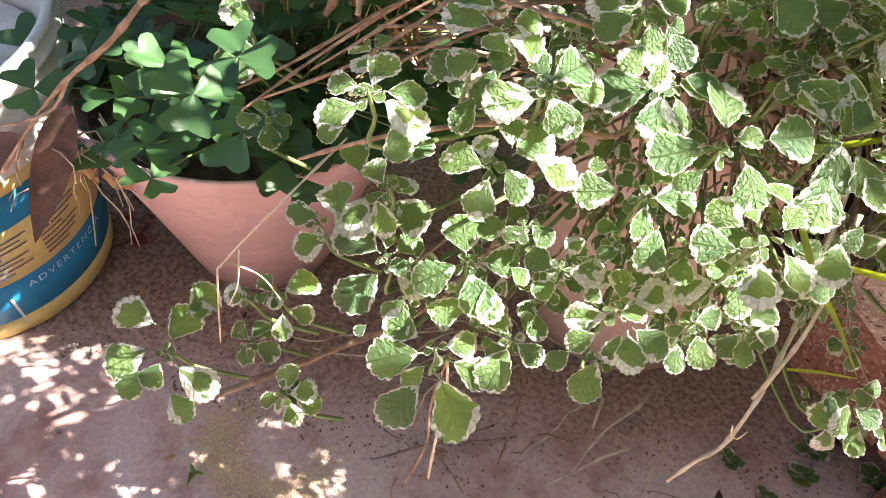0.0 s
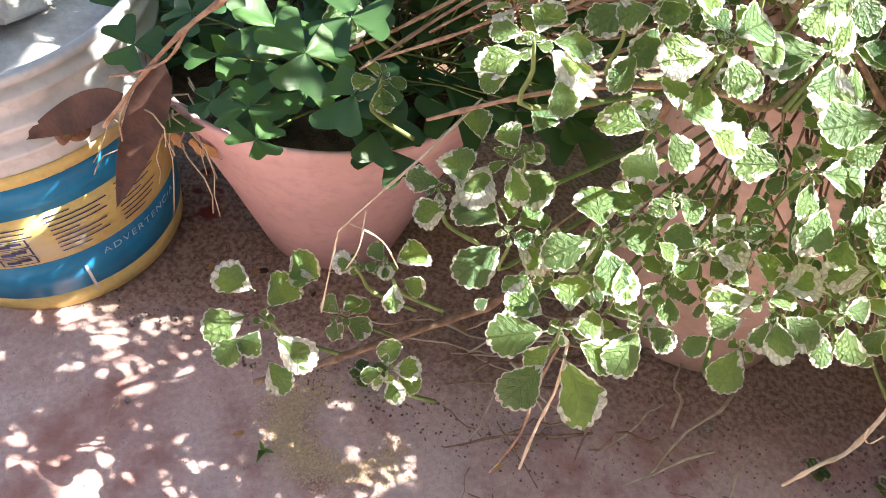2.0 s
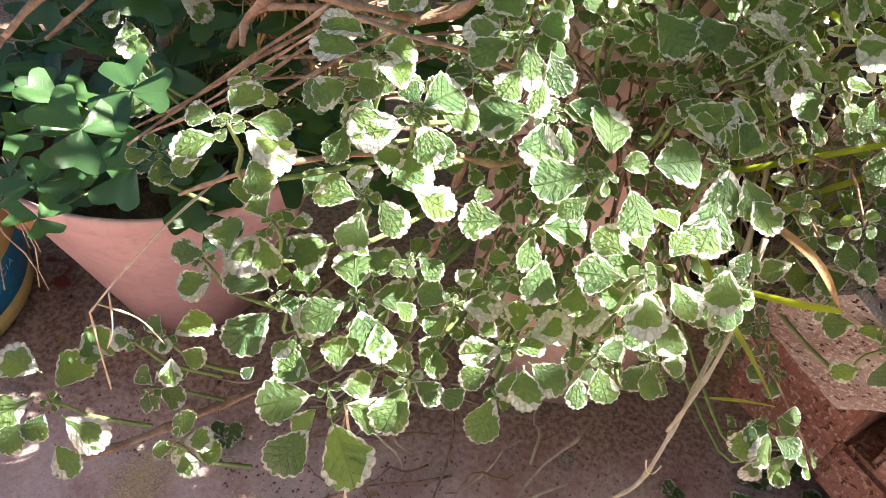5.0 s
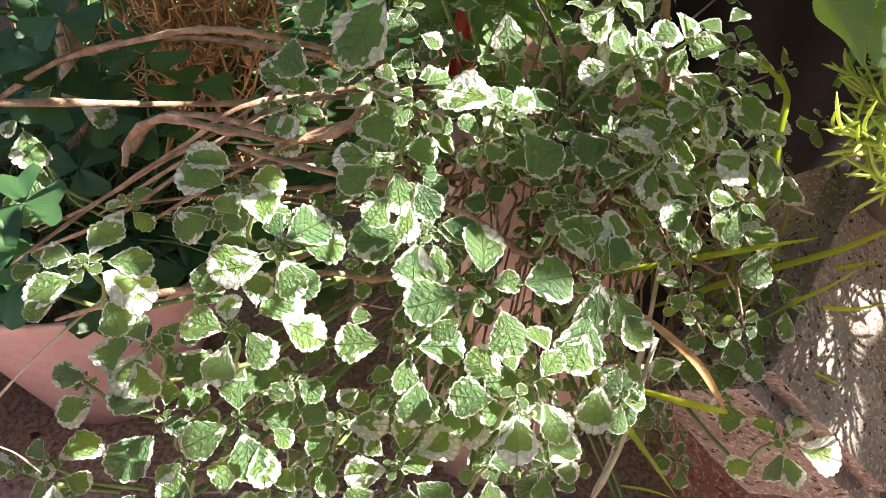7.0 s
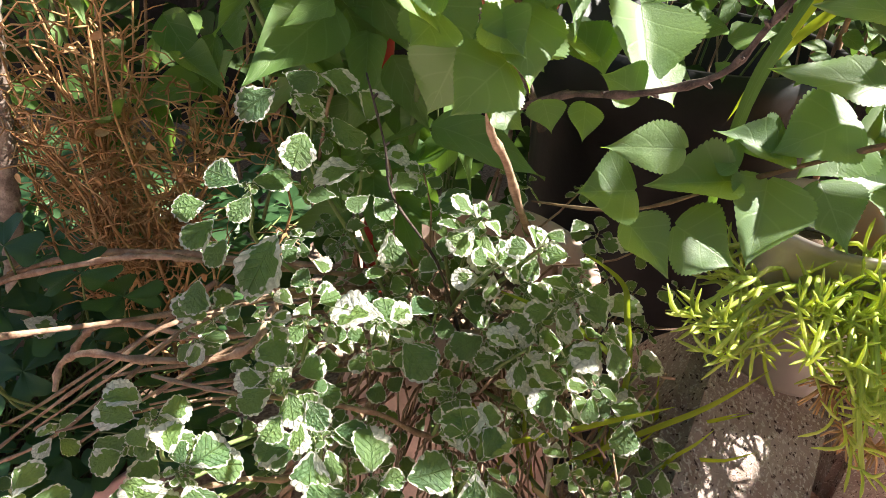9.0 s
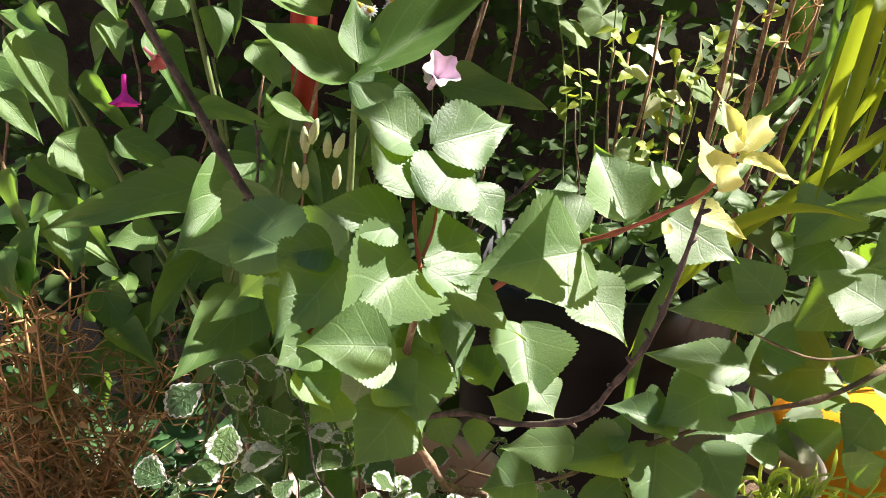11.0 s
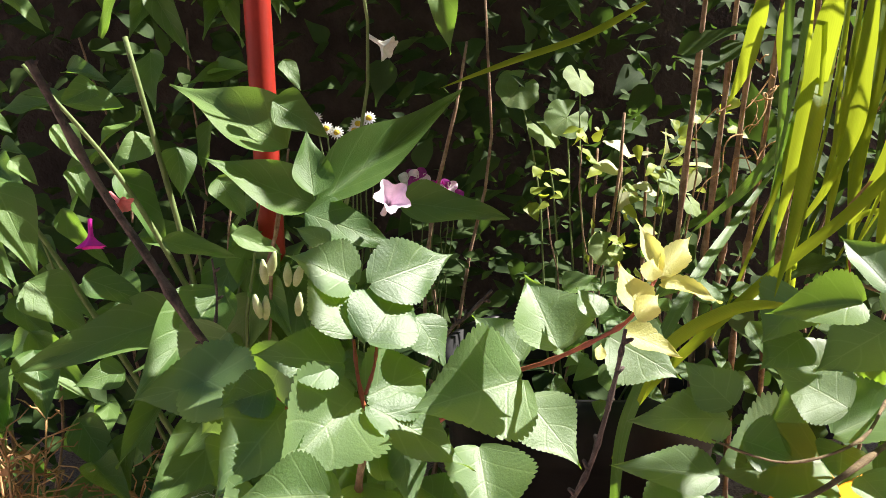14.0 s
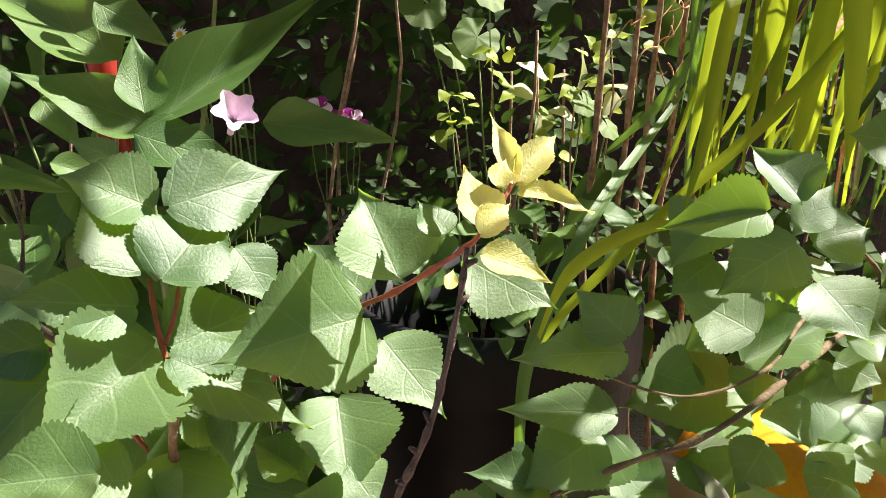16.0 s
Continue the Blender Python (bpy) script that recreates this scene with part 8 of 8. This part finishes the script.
for i in range(15):
    x, y = wr.uniform(0.90, 1.20), wr.uniform(0.34, 0.48)
    ribbon(sword, [(x + 0.06, y + 0.06, 1.12), (x + 0.02, y, 0.95), (x, y - 0.02, 0.86), (x - wr.uniform(0, 0.03), y - 0.03, wr.uniform(0.70, 0.80))], wr.uniform(0.006, 0.013), "blade", face=(wr.uniform(-0.6, 0.3), -1, 0.2))
# two blades in seven take the leaf colour darkened for shade
for i in range(30):
    x = wr.uniform(0.86, 1.28)
    p = Vector((x + wr.uniform(-0.05, 0.15), wr.uniform(0.25, 0.5), wr.uniform(0.95, 1.25)))
    q = Vector((x - wr.uniform(0.0, 0.10), p.y - wr.uniform(0.02, 0.15), wr.uniform(0.62, 0.90)))
    root = Vector((p.x + 0.04, p.y + 0.08, 0.7))
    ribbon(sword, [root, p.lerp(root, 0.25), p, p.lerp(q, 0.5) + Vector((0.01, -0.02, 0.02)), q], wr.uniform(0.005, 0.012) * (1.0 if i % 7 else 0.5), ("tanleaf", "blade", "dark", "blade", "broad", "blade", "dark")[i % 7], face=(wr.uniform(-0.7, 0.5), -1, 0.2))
for i in range(5):
    x = 0.80 + 0.03 * i + wr.uniform(-0.01, 0.01)
    branch(sword, [(x + 0.02, 0.50, 0.30), (x, 0.47, 0.62), (x + 0.005, 0.45, 0.80), (x + 0.02, 0.44, 1.10)], 0.006, 0.0045, "bark", "cane", 3, 8, "brown jointed cane")
for i in range(14):
    b = Build()
    p = Vector((wr.uniform(0.84, 0.98), wr.uniform(0.38, 0.44), wr.uniform(0.86, 0.98)))
    b.tube(bend(p, p + Vector((wr.uniform(-0.05, 0.05), -0.01, wr.uniform(-0.09, -0.03))), 0.012, 0.010, 16, i), 0.0010, 0.0006, 5)
    part("dry_thread", b, "tanleaf", sword, "curled dry brown thread")

# dead plant and banded trunk on the left
deadp = thing("dead_shrub", (0.17, 0.22, 0.17), "dead twiggy plant, rust brown and dry", "plant")
dr = random.Random(8)
for i in range(38):
    p = Vector((0.17 + dr.uniform(-0.06, 0.09), 0.17 + dr.uniform(-0.06, 0.06), 0.30))
    q = Vector((dr.uniform(0.05, 0.29), dr.uniform(0.08, 0.20), dr.uniform(0.50, 0.68)))
    st = Build()
    main = bend(p, q, dr.uniform(-0.02, 0.03), 0.012, 10, i, (1, 0, 0))
    st.tube(main, 0.0017, 0.0010, 5, 0.1)
    for j in range(28):
        a = main[dr.randrange(3, 10)]
        d = Vector((dr.uniform(-1, 1), dr.uniform(-1, 0.6), dr.uniform(-0.3, 1))).normalized()
        st.tube(bend(a, a + d * dr.uniform(0.015, 0.06), 0.004, 0.004, 5, j + i * 40), 0.0010, 0.0005, 4)
    for j in range(3):
        a = main[dr.randrange(3, 10)] + Vector((dr.uniform(-0.02, 0.02), dr.uniform(-0.02, 0.02), dr.uniform(-0.02, 0.02)))
        st.add(SMALL_B[j % 4], leaf_frame(a, (dr.uniform(-1, 1), dr.uniform(-1, 1), dr.uniform(-1, 0.4)), (0, -1, 0.5), dr.uniform(0.006, 0.014)))
    part("stem", st, "drygrass", deadp)
b = Build()
prof = []
for i in range(60):
    z = 0.17 + i * 0.0165
    prof += [(0.0098 - 0.00003 * i, z), (0.0107 - 0.00003 * i, z + 0.004), (0.0090 - 0.00003 * i, z + 0.013)]
b.lathe(prof, 16, 0.02)
solo("banded_trunk", b, "greybark", pose(0.012, 0.10, 0.02, 0, 8, 0), "slim ringed grey-brown trunk rising from the pot", "trunk")

# ---------------------------------------------------------------- foliage behind, its shade put into the leaf colour
hedge = thing("shade_foliage", (0.4, 0.7, 0.0), "dense dark green foliage behind, its shade put into the leaf colour", "plants", kind="stuff")
hr = random.Random(55)
b = Build()
# runs on unseen up to 1.9 m, added height that blocks sky light
for i in range(5200):
    p = Vector((hr.uniform(-0.8, 1.7), hr.uniform(0.42, 1.35), hr.uniform(0.1, 1.9)))
    if p.y < 0.70 and p.x < 0.80 and p.z > 0.60 and i % 3:
        continue
    if p.z > 1.25 and p.x > 0.75 or shades(p, 0.05):
        continue
    if p.y < 0.80 and 0.30 < p.x < 0.66 and 0.72 < p.z < 1.15:
        continue
    d = Vector((hr.uniform(-1, 1), hr.uniform(-1, 0.2), hr.uniform(-0.8, 0.6))).normalized()
    b.add(LOW_B[i % 6], leaf_frame(p, d, (hr.uniform(-0.5, 0.5), -0.5, 0.8), hr.uniform(0.03, 0.085)))
# Unseen canopy, added overhead to keep sun and sky off the background.
for i in range(1500):
    p = Vector((hr.uniform(-0.5, 1.2), hr.uniform(0.62, 1.35), hr.uniform(1.32, 1.6)))
    if shades(p, 0.07):
        continue
    d = Vector((hr.uniform(-1, 1), hr.uniform(-1, 0.6), hr.uniform(-0.8, 0.3))).normalized()
    b.add(LOW_B[i % 6], leaf_frame(p, d, (hr.uniform(-0.5, 0.5), -0.3, 0.8), hr.uniform(0.05, 0.10)))
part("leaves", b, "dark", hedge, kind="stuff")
b = Build()
for i in range(700):
    p = Vector((hr.uniform(0.45, 1.2), hr.uniform(0.5, 1.0), hr.uniform(0.55, 1.1)))
    if p.y < 0.80 and p.x < 0.62 and p.z > 0.74:
        continue
    d = Vector((hr.uniform(-1, 1), hr.uniform(-1, 0.2), hr.uniform(-0.5, 1))).normalized()
    b.add(SMALL_B[i % 4], leaf_frame(p, d, (hr.uniform(-0.5, 0.5), -0.5, 0.8), hr.uniform(0.012, 0.03)))
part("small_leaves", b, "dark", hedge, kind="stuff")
b = Build()
for i in range(14):
    p = Vector((hr.uniform(-0.5, 1.3), hr.uniform(0.45, 1.1), 0.0))
    b.tube(bend(p, p + Vector((hr.uniform(-0.15, 0.15), hr.uniform(-0.1, 0.1), hr.uniform(0.7, 1.2))), 0.06, 0.03, 10, i), 0.004, 0.002, 5)
part("stems", b, "bark", hedge, kind="stuff")

# sunlit weeds in front of the dark
weeds = thing("leafy_weed", (0.75, 0.52, 0.40), "patch of small yellow-green leafy weeds", "plants", kind="stuff")
b = Build()
for cx, cy, cz, n in ((0.715, 0.45, 0.765, 10), (0.65, 0.50, 0.80, 12), (0.79, 0.50, 0.83, 16), (0.74, 0.52, 0.74, 8), (0.83, 0.50, 0.90, 14), (0.70, 0.55, 0.87, 8)):
    for i in range(n):
        p = Vector((hr.gauss(cx, 0.022), hr.gauss(cy, 0.02), hr.gauss(cz, 0.022)))
        d = Vector((hr.uniform(-1, 1), hr.uniform(-1, 0.2), hr.uniform(-0.6, 0.8))).normalized()
        b.add(LOW_B[i % 6], leaf_frame(p, d, (hr.uniform(-0.2, 0.8), -0.5, 0.8), hr.uniform(0.012, 0.030), 1.2))
part("leaves", b, "lime", weeds, kind="stuff")
b = Build()
for i in range(70):
    p = Vector((hr.uniform(0.60, 0.82), hr.uniform(0.24, 0.34), hr.uniform(0.64, 0.76)))
    d = Vector((hr.uniform(-1, 1), hr.uniform(-1, 0.2), hr.uniform(-0.8, 0.4))).normalized()
    b.add(LOW_B[i % 6], leaf_frame(p, d, (hr.uniform(-0.2, 0.6), -0.6, 0.7), hr.uniform(0.022, 0.042)))
part("low_leaves", b, "broad", weeds, kind="stuff")
b = Build()
for cx, cy, cz in ((0.715, 0.45, 0.765), (0.65, 0.50, 0.80), (0.79, 0.50, 0.83), (0.74, 0.52, 0.74), (0.83, 0.50, 0.90), (0.70, 0.55, 0.87)):
    b.tube(bend((cx + 0.03, cy + 0.05, 0.30), (cx, cy, cz), 0.03, 0.015, 9, int(cx * 99)), 0.0020, 0.0012, 4)
part("stems", b, "bark", weeds, kind="stuff")
mallow = thing("mallow_plant", (0.68, 0.58, 0.0), "mallow with round lobed pale green leaves", "plant")
for i, (x, y, z, s) in enumerate(((0.687, 0.60, 0.905, 0.050), (0.655, 0.59, 0.885, 0.042), (0.715, 0.44, 0.755, 0.036), (0.62, 0.60, 0.945, 0.05), (0.80, 0.50, 0.83, 0.034), (0.83, 0.50, 0.80, 0.03), (0.70, 0.58, 0.955, 0.04))):
    b = Build()
    rows, uvs = [], []
    for j in range(5):
        q = j / 4
        rows.append([(q * math.sin(a) * (0.92 + 0.11 * abs(math.cos(3.5 * a)) ** 0.6), q * math.cos(a) * (0.92 + 0.11 * abs(math.cos(3.5 * a)) ** 0.6), 0.10 * q * q * math.sin(7 * a) * 0.5 - 0.12 * q * q) for a in [-2.9 + 5.8 * n / 42 for n in range(43)]])
        uvs.append([(n / 42, q) for n in range(43)])
    b.grid(rows, uvs)
    lf = part("leaf", b, "mallow", mallow, at=leaf_frame((x, y, z), (hr.uniform(-0.7, 0.7), -0.5, -0.6), (0.45, -0.5, 0.75), s * 0.62))
    b = Build()
    b.tube(bend((0.68, 0.58, 0.30), (x, y, z), 0.02, 0.01, 9, i, (1, 0, 0)), 0.0022, 0.0011, 5)
    part("stalk", b, "greenstem", mallow)


paleshrub = thing("pale_leaved_shrub", (0.75, 0.66, 0.0), "cream-green leaves painted pale for sunlight, on brown stems behind the sapling", "plant")
PALE = [blade(lance, 0.55, rows=10, cols=4, cup=0.2, arch=0.12, wave=0.05, seed=120 + i).mesh("leaf", "palegreen") for i in range(4)]
leaf_to(PALE, paleshrub, (0.780, 0.620, 0.851), (0.741, 0.600, 0.876), (0.55, -0.45, 0.7), wide=1.1)
leaf_to(PALE, paleshrub, (0.776, 0.620, 0.847), (0.808, 0.600, 0.859), (0.55, -0.45, 0.7), wide=1.1)
leaf_to(PALE, paleshrub, (0.785, 0.620, 0.807), (0.762, 0.600, 0.774), (0.55, -0.45, 0.7), wide=1.1)
leaf_to(PALE, paleshrub, (0.818, 0.620, 0.798), (0.781, 0.600, 0.813), (0.55, -0.45, 0.7), wide=1.1)
leaf_to(PALE, paleshrub, (0.821, 0.620, 0.822), (0.830, 0.600, 0.886), (0.55, -0.45, 0.7), wide=1.1)
leaf_to(PALE, paleshrub, (0.845, 0.620, 0.845), (0.866, 0.600, 0.892), (0.55, -0.45, 0.7), wide=1.1)
leaf_to(PALE, paleshrub, (0.857, 0.620, 0.837), (0.891, 0.600, 0.838), (0.55, -0.45, 0.7), wide=1.1)
leaf_to(PALE, paleshrub, (0.827, 0.620, 0.773), (0.825, 0.600, 0.808), (0.55, -0.45, 0.7), wide=1.1)
leaf_to(PALE, paleshrub, (0.874, 0.620, 0.829), (0.853, 0.600, 0.799), (0.55, -0.45, 0.7), wide=1.1)
leaf_to(PALE, paleshrub, (0.764, 0.620, 0.831), (0.721, 0.600, 0.838), (0.55, -0.45, 0.7), wide=1.1)
for i in range(3):
    branch(paleshrub, [(0.72 + 0.04 * i, 0.66, 0.0), (0.73 + 0.04 * i, 0.65, 0.5), (0.735 + 0.035 * i, 0.63, 0.86)], 0.005, 0.003, "bark", "stem", 4)

# ---------------------------------------------------------------- crumbs and litter on the ground
lr = random.Random(12)


def pebble(size, seed, mat, name, at, label):
    bm = bmesh.new()
    bmesh.ops.create_icosphere(bm, subdivisions=2, radius=1.0)
    o = Vector((seed * 1.3, seed * 2.1, 0))
    for v in bm.verts:
        v.co = Vector((v.co.x, v.co.y * 0.75, v.co.z * 0.5)) * size * (1 + 0.3 * noise.noise(v.co * 1.4 + o))
    me = bpy.data.meshes.new(name)
    bm.to_mesh(me)
    bm.free()
    me.materials.append(M[mat])
    solo(name, me, None, pose(at[0], at[1], size * 0.35, 0, 0, seed * 77), label, "pebble", group="pebbles on the ground")


for i, (x, y, s) in enumerate(((0.518, 0.008, 0.0085), (-0.088, -0.115, 0.007), (-0.055, -0.10, 0.006), (0.30, -0.21, 0.005), (-0.04, -0.206, 0.003), (0.44, -0.13, 0.004), (0.60, -0.10, 0.006), (0.05, -0.12, 0.004))):
    pebble(s, i, "cement", "pebble", (x, y), "small grey pebble lying on the dusty ground")


def scatter(n, box, lo, hi, lean=0.0):
    b = Build()
    for i in range(n):
        x, y = lr.uniform(box[0], box[1]), lr.uniform(box[2], box[3])
        s = lr.uniform(lo, hi) * lr.uniform(0.4, 1.0)
        o = len(b.v)
        ph = lr.uniform(0, 6)
        ring = [(x + s * math.cos(ph + a * 1.57) * lr.uniform(0.6, 1.1), y + s * math.sin(ph + a * 1.57) * lr.uniform(0.6, 1.1), 0.0005) for a in range(4)]
        b.v.extend(ring + [(x + lr.uniform(-0.2, 0.2) * s, y, s * lr.uniform(0.5, 0.9) + 0.002)])
        for a in range(4):
            b.face((o + a, o + (a + 1) % 4, o + 4))
    return b


solo("soil_crumbs", scatter(4600, (-0.25, 0.85, -0.13, 0.20), 0.0008, 0.0030), "crumb", (0, 0, 0), "brown soil crumbs strewn between the pots", "soil", kind="stuff", smooth=False)
solo("grit", scatter(1100, (-0.25, 0.80, -0.34, 0.0), 0.0004, 0.0014), "bark", (0, 0, 0), "dark specks of grit on the concrete", "grit", kind="stuff", smooth=False)
b = Build()
for i in range(4600):
    a, r = lr.gauss(4.2, 1.0), lr.gauss(0.055, 0.011)
    x, y, s = 0.165 + r * math.cos(a) * 1.1, -0.150 + r * math.sin(a) * 0.85, lr.uniform(0.0007, 0.0019)
    o = len(b.v)
    b.v.extend([(x - s, y - s, 0), (x + s, y - s * 0.6, 0), (x, y + s, 0), (x, y, s * 0.5 + 0.0008)])
    for f3 in ((0, 1, 3), (1, 2, 3), (2, 0, 3)):
        b.face([o + q for q in f3])
solo("sand", b, "sand", (0, 0, 0), "ring of pale yellow sand washed onto the concrete", "sand", kind="stuff", smooth=False)
for i in range(60):
    x, y = (lr.uniform(-0.15, 0.75), lr.uniform(-0.28, 0.05)) if i < 26 else (lr.uniform(0.24, 0.66), lr.uniform(-0.20, -0.05))
    d = Vector((lr.uniform(-1, 1), lr.uniform(-1, 1), 0)).normalized() * (lr.uniform(0.012, 0.05) if i < 26 else lr.uniform(0.03, 0.09))
    b = Build()
    b.tube(bend((0, 0, 0.0015), (d.x, d.y, 0.002), 0.003, 0.003, 6, i), 0.0007, 0.0005, 4)
    solo("stalk_bit", b, "straw" if i % 2 else "bark", (x, y, 0.001), "short dry stalk fallen on the ground", "litter", group="stalk bits on the ground")
for i in range(16):
    x, y = lr.uniform(-0.15, 0.8), lr.uniform(-0.25, 0.06)
    solo("fallen_leaf", SMALL_B[i % 4], "tanleaf" if i % 3 else "deadleaf", leaf_frame((x, y, 0.004), (lr.uniform(-1, 1), lr.uniform(-1, 1), 0.05), (0, 0, 1), lr.uniform(0.008, 0.018)), "small curled dead leaf fallen on the ground", "dead leaf", group="fallen leaves")
for j, (x, y) in enumerate(((0.63, 0.0), (0.36, -0.16), (0.108, -0.20), (0.67, -0.03), (0.165, -0.085), (0.72, 0.045), (0.755, 0.07), (0.785, 0.03), (0.705, 0.01))):
    sprout = thing("seedling", (x, y, 0.0), "small grey-green seedling growing from the concrete", "plant", group="seedlings on the ground")
    for i in range(9 if j != 2 else 3):
        a = i * 2.4
        m = leaf_frame((x, y, 0.003), (math.cos(a), math.sin(a), 0.5), (0, 0, 1), lr.uniform(0.009, 0.016) * (1.0 if j < 4 else 1.5))
        part("leaf", VAR[i % 10] if j != 2 else MIR[i % 8], None, sprout, at=m)
